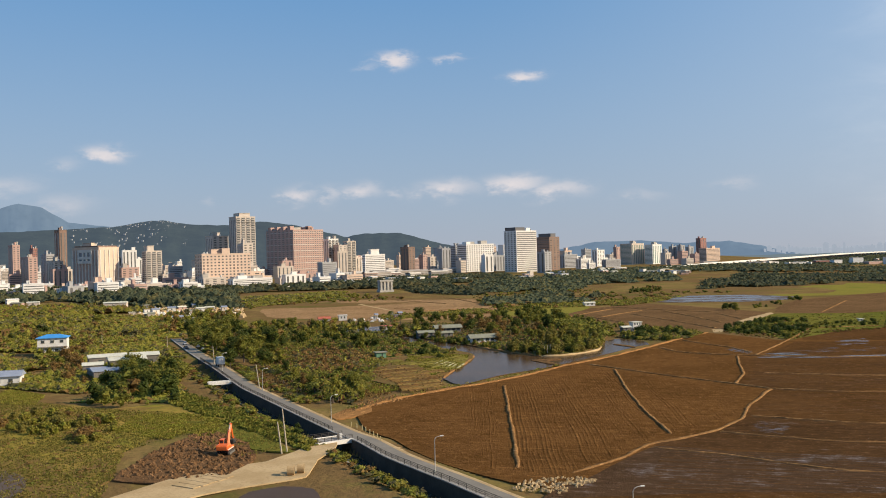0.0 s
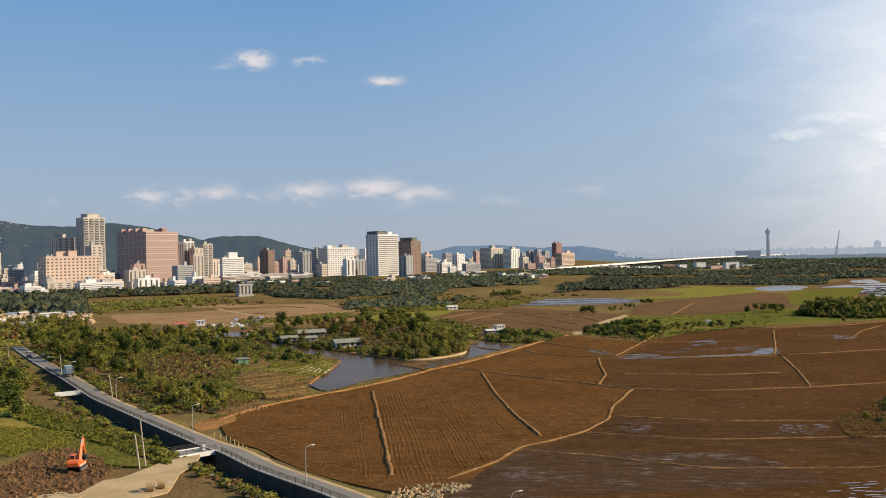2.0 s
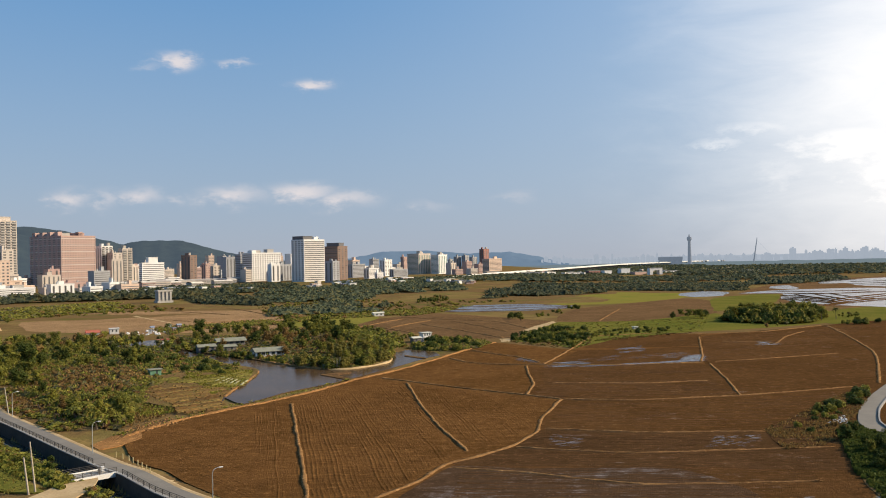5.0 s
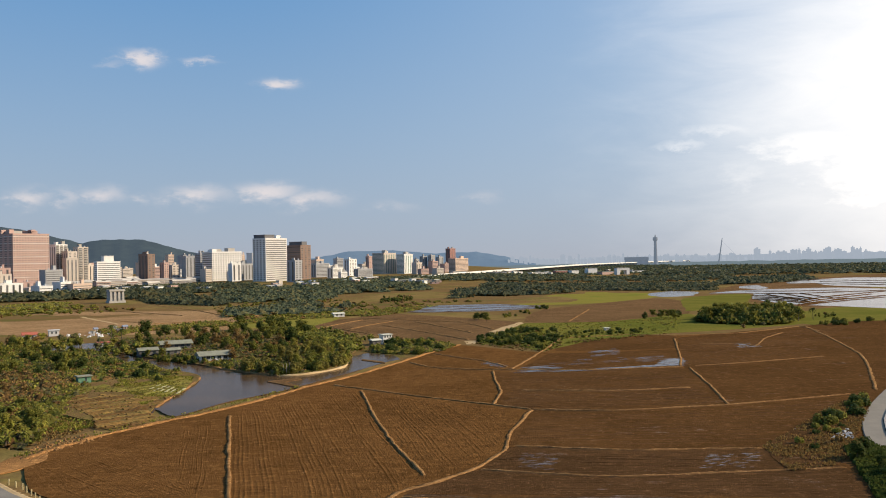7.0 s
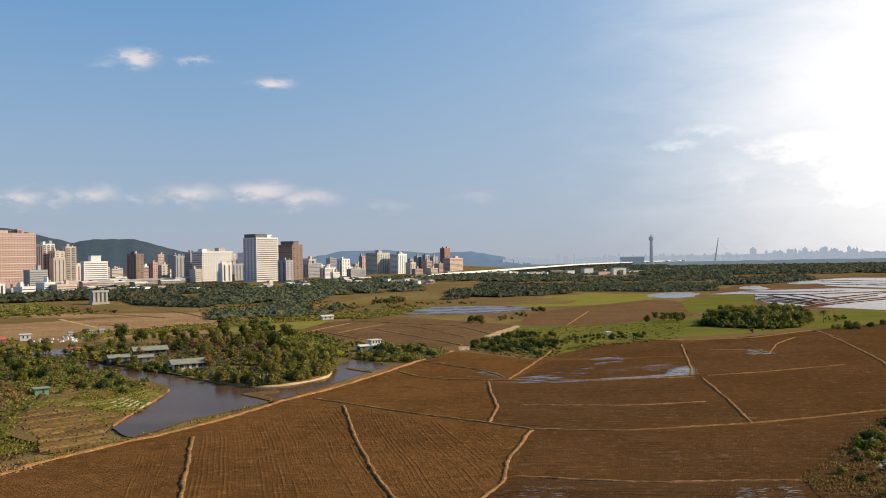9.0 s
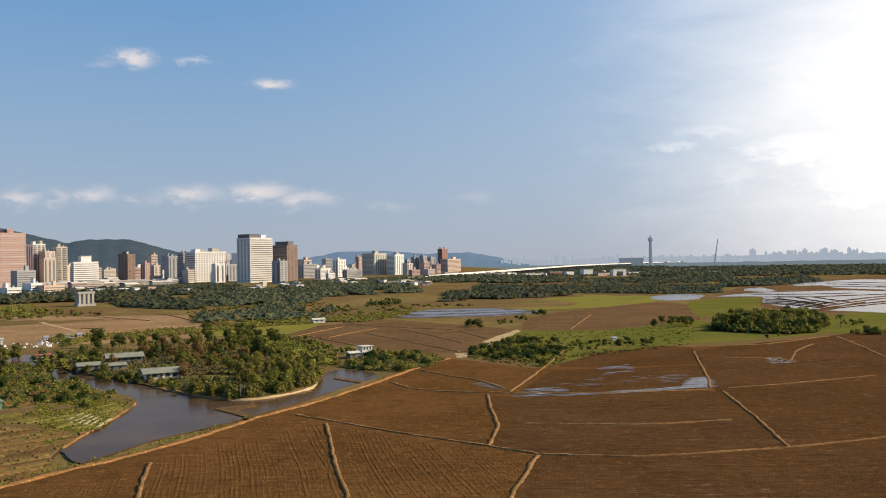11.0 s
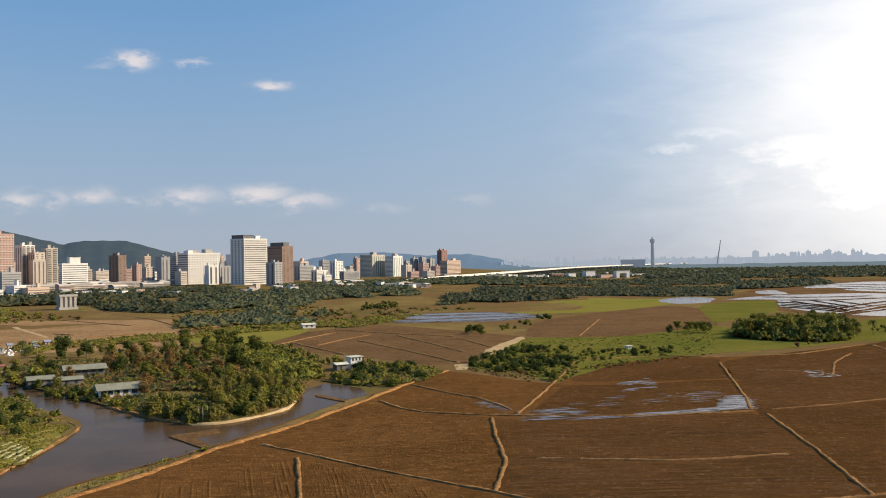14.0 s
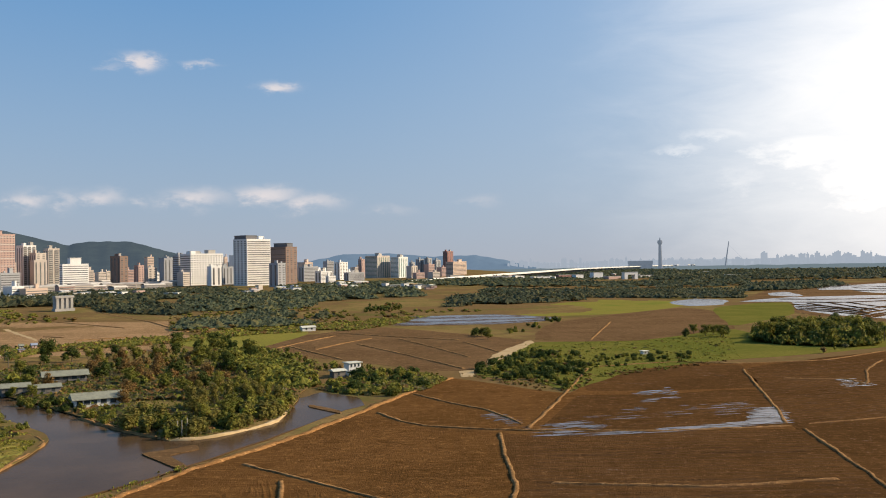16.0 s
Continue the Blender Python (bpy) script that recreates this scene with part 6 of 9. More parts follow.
# left of the road
thicket([(-227.6, 239.3), (-215.0, 240.4), (-272.9, 324.6), (-334.2, 403.2), (-362.5, 419.8), (-298.4, 323.5)], 14, RUSTY, 4, 7.5, 112, "rusty brown bushy tree near the barns", "trees by the barns", 3)
thicket([(-203.7, 241.4), (-170.1, 225.3), (-205.9, 288.2), (-234.9, 305.3), (-228.5, 278.0)], 18, TREES[:3], 6, 8.5, 19, "dense dark tree beside the barns", "trees by the barns", 4)
thicket([(-287.6, 323.9), (-306.1, 323.1), (-369.6, 372.5), (-625.8, 661.7), (-584.2, 656.9), (-398.7, 477.7), (-315.5, 373.4)], 30, TREES + RUSTY, 3.5, 6.5, 20, "garden tree by the blue-roofed house", "trees by the blue-roofed house", 4)
thicket([(-193.1, 205.7), (-159.3, 214.8), (-123.4, 189.2), (-89.1, 162.7), (-93.5, 172.8), (-133.6, 212.2), (-172.8, 244.2), (-190.7, 223.2)], 18, SHRUBS[:3], 0.9, 1.9, 21, "green shrub on the canal bank", "canal bank shrubs", 2.5, 3.0)
woods("garden_wood", [(-351.6, 437.3), (-311.5, 436.7), (-432.1, 639.6), (-363.6, 631.9), (-270.1, 473.1), (-328.0, 475.1)], 110, 4.5, 8, M_LEAF_MID, 22, "green trees between road and town", 160, 0.95)
thicket([(-188.4, 168.1), (-152.0, 150.4), (-144.5, 158.5), (-164.2, 188.8), (-191.3, 195.3), (-202.6, 184.1)], 38, SHRUBS[1:2] + SHRUBS[1:2] + WILLOWS[:1] + SHRUBS[3:], 1.8, 3.6, 23, "yellow green bush in the rough meadow", "meadow bushes", 3, 3.0)
# far bank at the right-hand road
thicket([(82.6, 217.1), (101.4, 246.3), (128.5, 278.4), (119.1, 258.3), (98.7, 226.2), (90.0, 200.6), (79.3, 195.8)], 12, SHRUBS, 1.2, 2.4, 24, "scrubby bush on the weedy bank", "weedy bank bushes", 2.2, 3.0)
thicket([(95.5, 230.3), (109.5, 254.6), (128.5, 278.4), (119.0, 256.3), (101.3, 232.1)], 11, SHRUBS[:3], 2.2, 3.6, 26, "leafy bush beside the road bend", "weedy bank bushes", 2.2, 3.0)
thicket([(88.8, 200.7), (95.9, 200.0), (97.2, 183.8), (82.4, 155.8), (80.2, 167.3)], 16, TREES[:3], 3, 5, 25, "dark green bush below the road bend", "bushes below the road bend", 2.5)

# far woods
canopy("far_woods", [(-557.8, 1170.6), (-459.7, 1155.0), (-361.1, 1051.4), (-303.8, 958.8), (-218.9, 915.0), (-247.0, 1034.5), (-331.5, 1135.9), (-485.1, 1275.0), (-636.0, 1316.2)], 3.0, 7.5, 6.75, 2.24, "far_leaves", 31, "dark trees along the town's edge", 0.3, 2.21, 0.12)
woods("garden_wood", [(-141.1, 493.7), (-140.8, 546.3), (-125.0, 583.0), (-94.5, 539.0), (-71.3, 459.1), (-82.3, 431.9), (-102.2, 434.3)], 46, 2.5, 5.0, M_LEAF_DRY, 97, "brown and olive bushes among the island trees", 110, 1.1)
canopy("far_woods", [(-182.7, 733.5), (-146.5, 756.2), (-85.5, 769.3), (-87.4, 884.8), (-170.3, 965.4), (-208.4, 877.9)], 2.3, 6.0, 5.4, 1.65, "far_leaves", 32, "green scrub woodland in the plain", 0.3, 1.63, 0.2)
canopy("far_woods", [(-253.2, 980.0), (-170.3, 965.4), (-119.5, 1013.1), (-142.5, 1178.4), (-259.8, 1324.1), (-300.8, 1181.9)], 2.7, 6.5, 5.85, 2.21, "far_leaves", 33, "dark wood before the town", 0.3, 2.19, 0.18)
canopy("far_woods", [(-132.4, 1105.6), (-11.6, 1190.3), (-29.2, 1350.0), (-173.6, 1401.8), (-226.9, 1347.3)], 2.9, 7.1, 6.75, 2.53, "far_leaves", 34, "dark tree belt before the town centre", 0.3, 2.51, 0.15)
woods("far_woods", [(-66.8, 919.0), (-28.6, 951.2), (-43.7, 1043.2), (-71.2, 1030.3)], 46, 3, 6, M_LEAF_DARK, 35, "clump of dark trees in the plain", 56, 1.1)
canopy("far_woods", [(2.1, 987.9), (148.2, 1065.5), (180.2, 1188.1), (82.7, 1211.7), (8.1, 1153.7)], 2.7, 7.1, 7.2, 2.22, "far_leaves", 36, "belt of green trees across the plain", 0.3, 2.20, 0.2)
canopy("far_woods", [(48.6, 1203.2), (201.9, 1130.3), (326.1, 1090.0), (383.7, 1263.0), (250.1, 1375.5), (53.9, 1333.3)], 1.9, 5.0, 5.4, 2.53, "far_leaves", 37, "dark hedge line across the plain", 0.3, 2.51, 0.22)
canopy("far_woods", [(66.1, 1431.7), (473.6, 1506.9), (589.4, 1847.9), (81.0, 1747.4)], 3.0, 5.9, 8.1, 3.32, "far_leaves", 38, "long dark wood beyond the fields", 0.3, 3.29, 0.24)
canopy("far_woods", [(417.6, 1941.1), (932.6, 1754.2), (1542.8, 2825.4), (681.9, 3102.9)], 4.2, 9.4, 10.8, 4.96, "far_leaves", 39, "wide dark wood by the river", 0.3, 4.91, 0.2)
canopy("far_woods", [(-827.9, 835.5), (-714.6, 870.7), (-494.6, 738.5), (-407.9, 725.1), (-533.1, 946.9), (-755.0, 1078.9), (-961.7, 1110.3), (-1033.3, 1054.1)], 5.3, 13.0, 11.7, 2.12, "far_leaves", 40, "dark trees at the foot of the town", 0.3, 2.10, 0.12)
canopy("far_woods", [(-454.9, 439.0), (-401.9, 438.1), (-531.1, 650.9), (-471.9, 702.6), (-613.9, 777.6), (-762.7, 766.2)], 2.3, 6.5, 5.85, 1.50, "garden", 41, "overgrown gardens before the town", 0.3, 1.48, 0.12)
woods("far_woods", [(-190.5, 566.4), (-131.6, 532.4), (-82.0, 545.1), (-20.1, 466.5), (-21.0, 492.1), (-88.9, 595.9), (-142.7, 581.3)], 90, 2, 4, M_LEAF_MID, 42, "low hedge between the fields")
woods("far_woods", [(150.7, 500.5), (233.6, 594.8), (259.4, 603.7), (278.1, 639.0), (250.1, 628.7)], 26, 2, 3.5, M_LEAF_MID, 43, "low hedge by the right-hand fields")
canopy("far_woods", [(-173.6, 1401.8), (102.1, 1480.0), (132.9, 1907.9), (-78.9, 1717.3), (-250.6, 1472.7)], 2.6, 5.9, 6.3, 3.22, "far_leaves", 44, "dark trees below the town centre", 0.3, 3.19, 0.15)
canopy("far_woods", [(108.8, 1874.8), (563.4, 2286.5), (939.9, 3742.3), (518.3, 4346.7), (112.1, 2407.9)], 1.3, 3.5, 5.4, 5.26, "far_leaves", 64, "dark trees below the viaduct", 0.3, 5.21, 0.22)
canopy("far_woods", [(-530.3, 1221.0), (-314.6, 1184.0), (-254.4, 1267.5), (-294.3, 1443.5), (-430.8, 1434.6), (-541.1, 1335.9), (-623.2, 1411.4)], 2.3, 5.5, 5, 2.79, "far_leaves", 65, "dark garden trees before the market halls", 0.3, 2.76, 0.12)
canopy("far_woods", [(-620.6, 928.6), (-539.2, 1015.2), (-417.7, 1066.3), (-304.0, 1101.3), (-328.0, 1192.2), (-455.0, 1166.0), (-591.9, 1119.1), (-705.2, 1061.6)], 4.6, 11.0, 9.9, 2.46, "far_leaves", 78, "dark street trees at the foot of the town", 0.3, 2.43, 0.12)
canopy("far_woods", [(173.6, 1188.1), (354.4, 1215.7), (404.4, 1371.5), (217.0, 1363.8)], 2.4, 5.0, 7.2, 2.67, "far_leaves", 66, "green hedge line across the plain", 0.3, 2.65, 0.25)
canopy("far_woods", [(377.7, 1288.4), (472.0, 1307.1), (597.4, 1456.6), (625.3, 1624.0), (475.9, 1539.7)], 3.0, 8.0, 7.2, 3.07, "far_leaves", 67, "dark shrubs behind the rice plots", 0.3, 3.03, 0.12)
woods("scrub", [(-243.7, 948.6), (-118.3, 1004.3), (-66.1, 910.7), (2.2, 961.0), (41.6, 914.0), (-16.8, 897.0), (-32.9, 762.1), (-68.3, 759.5), (-124.7, 711.1), (-161.3, 675.1)], 420, 1, 3, M_LEAF_LIGHT, 68, "low scrub on the middle plain", 44, 2.2, 0.9)
woods("scrub", [(-498.9, 791.1), (-463.7, 878.5), (-377.8, 959.8), (-283.5, 867.0), (-410.1, 771.4), (-358.5, 599.3), (-371.4, 577.0)], 240, 1.5, 4, M_LEAF_LIGHT, 69, "low scrub before the town", 44, 2.2, 0.9)
canopy("undergrowth", [(-153.6, 278.2), (-143.8, 288.8), (-125.3, 300.3), (-139.9, 347.5), (-169.5, 375.8), (-185.3, 370.4), (-184.2, 339.2)], 1.6, 3.4, 2.4, 0.8, "ochre", 123, "dry ochre grass and brush on the garden slope", 0.8, 0.7)
canopy("tall_grass", [(-417.6, 743.3), (-396.5, 812.7), (-363.7, 879.1), (-422.7, 1022.9), (-474.8, 981.6), (-515.3, 927.4)], 0.8, 1.7, 6, 2.2, "lime", 132, "tall yellow green grass before the town", 0.5, 1.6)
canopy("tall_grass", [(-442.5, 488.0), (-493.3, 607.3), (-599.3, 737.6), (-657.0, 773.5), (-604.1, 674.0)], 2.4, 3.6, 7, 1.4, "lime", 133, "bright grassy field among the gardens", 0.5, 1.0)
tufts("meadow_grass", [(-131.6, 104.0), (-238.7, 224.8), (-195.0, 205.5), (-153.9, 199.7), (-122.9, 184.9), (-93.4, 158.8), (-101.4, 145.1), (-135.7, 171.0), (-132.8, 146.6), (-110.8, 107.6)], 9000, 0.28, M_LEAF_OLIVE, 51, "rough yellow green meadow grass")
tufts("fresh_grass", [(-150.3, 166.7), (-130.0, 161.9), (-121.4, 167.5), (-128.4, 188.6), (-146.7, 197.6), (-161.2, 192.9)], 5000, 0.34, M_LEAF_LIGHT, 121, "fresh lime green grass beside the dug mud", 0.08)
tufts("fresh_grass", [(-222.8, 206.9), (-208.7, 206.2), (-220.9, 226.5), (-245.1, 237.7), (-245.2, 232.2)], 2200, 0.34, M_LEAF_LIGHT, 122, "fresh lime green grass by the small white house")
tufts("dry_grass", [(-131.6, 104.0), (-238.7, 224.8), (-195.0, 205.5), (-153.9, 199.7), (-130.9, 171.6), (-132.8, 146.6), (-110.8, 107.6)], 5200, 0.28, M_LEAF_OLIVE, 57, "dry brown meadow grass")
tufts("dry_grass", [(-164.1, 272.0), (-198.0, 382.1), (-159.7, 377.7), (-105.4, 330.4), (-89.9, 267.1), (-101.8, 223.1), (-124.3, 234.2)], 4500, 0.5, M_LEAF_DRY, 58, "dry brown weeds in the gardens")
canopy("undergrowth", [(-256.3, 388.7), (-212.5, 350.5), (-164.7, 286.0), (-120.1, 228.9), (-101.0, 221.2), (-110.6, 268.4), (-132.2, 352.7), (-175.3, 463.7), (-258.5, 513.4), (-316.5, 503.5)], 1, 2.6, 2.6, 0.85, "green_leaves", 45, "dense green undergrowth of the roadside gardens", 0.7, 0.60, 0.16)
canopy("undergrowth", [(-250.6, 427.7), (-240.1, 473.5), (-162.7, 445.7), (-122.7, 373.5), (-128.7, 342.2), (-177.3, 337.2)], 1, 2.6, 2.6, 0.87, "dark_leaves", 46, "dark undergrowth of the gardens", 0.7, 0.67, 0.16)
canopy("undergrowth", [(-325.1, 322.3), (-278.4, 324.3), (-194.9, 229.0), (-164.0, 225.9), (-204.6, 288.3), (-307.5, 436.6), (-270.1, 473.1), (-345.9, 599.1), (-505.4, 648.0), (-625.8, 661.7)], 1.2, 3.2, 3.2, 0.90, "garden", 47, "overgrown bushes round the barns", 0.7, 0.69, 0.16)
canopy("undergrowth", [(-203.1, 210.2), (-161.3, 218.0), (-119.5, 185.3), (-89.1, 159.4), (-91.7, 168.7), (-132.6, 210.2), (-173.4, 241.5), (-194.9, 229.0)], 0.4, 1.1, 2.2, 0.85, "light_leaves", 48, "rank bushes on the canal bank", 0.7, 0.60, 0.16)
canopy("undergrowth", [(-259.2, 236.5), (-210.0, 227.6), (-203.7, 241.4), (-260.1, 304.0), (-284.5, 324.0), (-337.9, 321.8)], 1.2, 3, 3, 0.85, "garden", 72, "mixed bushes round the small white house", 0.7, 0.60, 0.16)
woods("garden_wood", [(-199.1, 210.6), (-177.9, 205.2), (-163.2, 217.8), (-202.0, 288.5), (-221.1, 306.1), (-223.8, 273.2), (-215.0, 240.4)], 40, 5, 8, M_LEAF_DARK, 73, "dense dark trees before the barns", 200, 0.9)
woods("garden_wood", [(-337.9, 321.8), (-287.6, 323.9), (-347.5, 437.2), (-492.8, 646.6), (-619.1, 698.8), (-654.5, 664.9)], 90, 3.5, 7, M_LEAF_MID, 74, "green garden trees round the blue-roofed house", 130, 1.0)
woods("garden_wood", [(-268.6, 303.5), (-315.5, 373.4), (-351.6, 437.3), (-394.1, 477.5), (-305.6, 347.0), (-283.1, 302.7), (-237.3, 253.0), (-225.3, 254.0)], 34, 3, 5.5, M_LEAF_DRY, 75, "rusty brown bushes near the blue-roofed house", 150, 0.9)
woods("garden_wood", [(-333.2, 525.9), (-224.1, 549.6), (-149.3, 476.9), (-158.9, 415.8), (-217.0, 423.4), (-240.7, 386.9), (-264.3, 402.2)], 130, 3.5, 6.5, M_LEAF_MID, 76, "green trees of the gardens", 130, 1.0)
canopy("undergrowth", [(-105.1, 560.6), (-89.5, 576.9), (-47.8, 499.6), (-37.1, 451.7), (-47.1, 438.5), (-70.9, 467.0)], 2.0, 4.5, 3.2, 1.0, "banana", 124, "mass of bright banana leaves on the island", 0.9, 1.0)
canopy("undergrowth", GROVE, 5.5, 9.0, 5.5, 1.1, "grove", 77, "dense rounded canopy of the dark grove", 0.9, 1.1, 0.0)
woods("undergrowth", [(16.0, 490.4), (22.3, 459.6), (34.1, 451.7), (46.0, 427.2), (67.5, 492.6), (66.8, 550.1), (47.9, 572.9), (28.7, 531.3)], 240, 0.8, 1.8, M_LEAF_MID, 95, "rank weeds and low bushes on the rough pasture", 33, 1.79, 0.8)
woods("undergrowth", [(11.2, 474.5), (27.4, 443.5), (45.2, 414.6), (51.0, 429.3), (59.0, 454.7), (126.2, 504.4), (128.9, 512.8), (59.0, 467.9), (47.3, 427.1), (28.1, 452.5), (12.4, 481.5)], 150, 0.4, 1.1, M_LEAF_DRY, 96, "dry pale weeds along the pasture's lower edge", 33, 2.11, 0.9)
woods("undergrowth", [(46.8, 591.4), (106.6, 599.6), (168.6, 646.6), (135.6, 525.8), (82.2, 486.5), (60.1, 474.8), (44.9, 517.1)], 260, 0.3, 0.9, M_LEAF_MID, 98, "coarse tussocks on the pasture", 19, 3.12, 1.1)
woods("undergrowth", [(-136.3, 103.2), (-247.7, 223.9), (-193.5, 203.5), (-152.7, 197.8), (-139.6, 182.8), (-140.6, 162.7), (-134.2, 146.3), (-119.0, 120.7), (-117.7, 106.4)], 420, 0.3, 0.9, M_LEAF_DRY, 100, "dry tussocks in the rough meadow", 22, 2.88, 1.0)
canopy("undergrowth", ISLAND, 0.8, 2.2, 2.2, 1.12, "island", 49, "low bushes covering the island", 0.7, 0.87, 0.16)
canopy("undergrowth", [(-149.0, 397.4), (-142.9, 410.4), (-100.8, 367.4), (-101.9, 351.9), (-117.9, 353.7), (-123.7, 344.7)], 0.8, 1.8, 2.2, 0.85, "green_leaves", 50, "low bushes on the garden spit", 0.7, 0.62, 0.16)
canopy("undergrowth", [(-39.5, 440.4), (-22.2, 422.4), (-4.1, 436.0), (5.7, 461.8), (-5.4, 484.0), (-27.7, 483.5)], 0.8, 2, 2.2, 0.95, "green_leaves", 59, "low bushes behind the pond", 0.7, 0.73, 0.16)
canopy("undergrowth", [(-85.5, 769.3), (-6.7, 861.7), (-29.2, 767.0), (-48.8, 718.1), (-107.6, 698.1), (-151.5, 642.5), (-204.2, 588.0), (-206.1, 556.5), (-235.9, 617.4), (-166.7, 693.0)], 0.8, 2.2, 2.2, 1.48, "light_leaves", 60, "scattered scrub between fallow fields", 0.7, 1.14, 0.16)
tufts("canal_grass", [(-179.3, 243.6), (-141.1, 211.4), (-89.1, 162.7), (-87.2, 153.3), (-117.1, 177.4), (-163.2, 214.4)], 4500, 0.7, M_LEAF_MID, 52, "rank green grass on the canal bank")
tufts("garden_weeds", [(-116.1, 223.7), (-89.9, 267.1), (-97.9, 339.2), (-157.5, 429.8), (-224.2, 439.0), (-212.7, 361.0), (-151.0, 271.1)], 7000, 0.5, M_LEAF_MID, 53, "weeds and long grass in the gardens")
tufts("pasture_grass", [(18.4, 466.7), (45.1, 427.3), (81.1, 481.0), (133.4, 519.0), (168.6, 646.6), (108.7, 609.5), (47.3, 597.7)], 2600, 0.32, M_LEAF_LIGHT, 54, "green pasture grass")
tufts("island_grass", ISLAND, 5000, 0.4, M_LEAF_MID, 55, "rough grass on the island", 0.5)
tufts("bank_weeds", EDGE[:6] + [(p[0] - 4, p[1] + 3) for p in EDGE[5::-1]], 450, 0.35, M_LEAF_LIGHT, 56, "weeds along the clay bank", 0.3)
TREE_SET, SHRUB_SET = TREES[:4] + RUSTY[:1], SHRUBS[:3]

# ---------------------------------------------------------------- road, canal, railings
M_RAIL = material("dark_railing", (0.05, 0.045, 0.04), (0.07, 0.06, 0.05), None, 1, 6, 0.6, 0, metal=0.3)
M_GALV = material("galvanised_steel", (0.50, 0.49, 0.46), (0.42, 0.41, 0.39), None, 1, 6, 0.5, 0, metal=0.6)
M_WOODPOLE = material("weathered_pole", (0.42, 0.36, 0.27), (0.34, 0.29, 0.22), None, 0.6, 5, 0.9, 0.2)
M_WHITE = material("white_paint", (0.66, 0.64, 0.60), (0.58, 0.56, 0.52), (0.42, 0.40, 0.36), 0.3, 2.5, 0.7, 0.05)
M_TINROOF = material("pale_tin_roof", (0.58, 0.56, 0.46), (0.48, 0.47, 0.39), (0.32, 0.31, 0.26), 0.2, 1.8, 0.85, 0.1, spec=0.1)
M_GREYROOF = material("grey_green_roof", (0.245, 0.245, 0.185), (0.20, 0.20, 0.155), (0.12, 0.11, 0.09), 0.35, 1.8, 0.9, 0.1, spec=0.05)
M_BLUEROOF = material("blue_tin_roof", (0.05, 0.24, 0.56), (0.06, 0.28, 0.62), (0.04, 0.17, 0.40), 0.3, 2, 0.5, 0.05)
M_SLATEROOF = material("blue_grey_roof", (0.22, 0.25, 0.32), (0.26, 0.29, 0.35), (0.15, 0.175, 0.22), 0.3, 2, 0.85, 0.05, spec=0.1)
M_REDROOF = material("red_tile_roof", (0.42, 0.12, 0.07), (0.36, 0.10, 0.06), (0.22, 0.08, 0.05), 0.4, 3, 0.8, 0.1)
M_DARKWALL = material("weathered_dark_wall", (0.13, 0.12, 0.11), (0.18, 0.16, 0.14), (0.07, 0.065, 0.06), 0.3, 2, 0.9, 0.1)
M_GREENWALL = material("green_board", (0.10, 0.22, 0.13), (0.13, 0.25, 0.16), (0.07, 0.13, 0.09), 0.4, 3, 0.8, 0.1)
M_ORANGE = material("orange_enamel", (0.72, 0.15, 0.03), (0.66, 0.13, 0.03), (0.45, 0.11, 0.04), 0.5, 4, 0.4, 0.02)
M_RUBBER = material("black_rubber", (0.03, 0.03, 0.03), (0.045, 0.042, 0.04), None, 1, 6, 0.85, 0.1)
M_GLASS = material("tinted_glass", (0.04, 0.05, 0.055), (0.06, 0.07, 0.075), None, 1, 3, 0.08, 0, spec=0.6)
M_CARPAINT = material("silver_paint", (0.55, 0.56, 0.58), (0.50, 0.51, 0.53), None, 1, 3, 0.3, 0, metal=0.3)
M_DARKPAINT = material("dark_car_paint", (0.05, 0.055, 0.065), (0.06, 0.065, 0.075), None, 1, 3, 0.3, 0)


def offset_line(line, d):
    out = []
    for i, p in enumerate(line):
        t = (line[min(i + 1, len(line) - 1)] - line[max(i - 1, 0)]).normalized()
        out.append(p + Vector((-t.y, t.x, 0)) * d)
    return out


def ribbon(name, line, profile, mat, label, cat, parent=None, kind="structure"):
    """A long piece along a line; profile: pairs of offset to the left of travel and height."""
    sides = [offset_line(line, o) for o, _ in profile]
    n = len(profile)
    verts = [(sides[j][i].x, sides[j][i].y, profile[j][1]) for i in range(len(line)) for j in range(n)]
    faces = [(i * n + j, i * n + j + 1, (i + 1) * n + j + 1, (i + 1) * n + j) for i in range(len(line) - 1) for j in range(n - 1)]
    ob = mesh_object(name, verts, faces, mat, parent)
    return tagged(ob, label, cat, kind=kind) if label else ob


EDGE_LINE = resample(CANAL, 3)
ribbon("road", EDGE_LINE, ((0.3, 0.10), (0.35, 0.16), (2.8, 0.22), (5.3, 0.16), (5.4, -0.3)), M_ASPHALT, "narrow grey asphalt farm road", "road")
ribbon("verge", EDGE_LINE, ((5.3, 0.10), (6.2, 0.12), (7.4, -0.2)), M_TRACK, "dusty pale roadside verge", "verge")
ribbon("canal_wall", EDGE_LINE, ((-0.55, -3.7), (-0.25, 0.42), (0.30, 0.42), (0.30, -0.2)), M_CANAL, "dark concrete canal wall", "wall")
ribbon("wall_coping", EDGE_LINE, ((-0.45, 0.30), (-0.45, 0.50), (0.34, 0.50), (0.34, 0.30)), M_CONC, "pale concrete coping of the canal wall", "coping")
ribbon("canal_water", EDGE_LINE, ((-3.9, -3.2), (-0.4, -3.2)), water("canal_water", (0.03, 0.03, 0.025), 0.2, 0.2, 0.1), "dark shallow canal water", "canal")
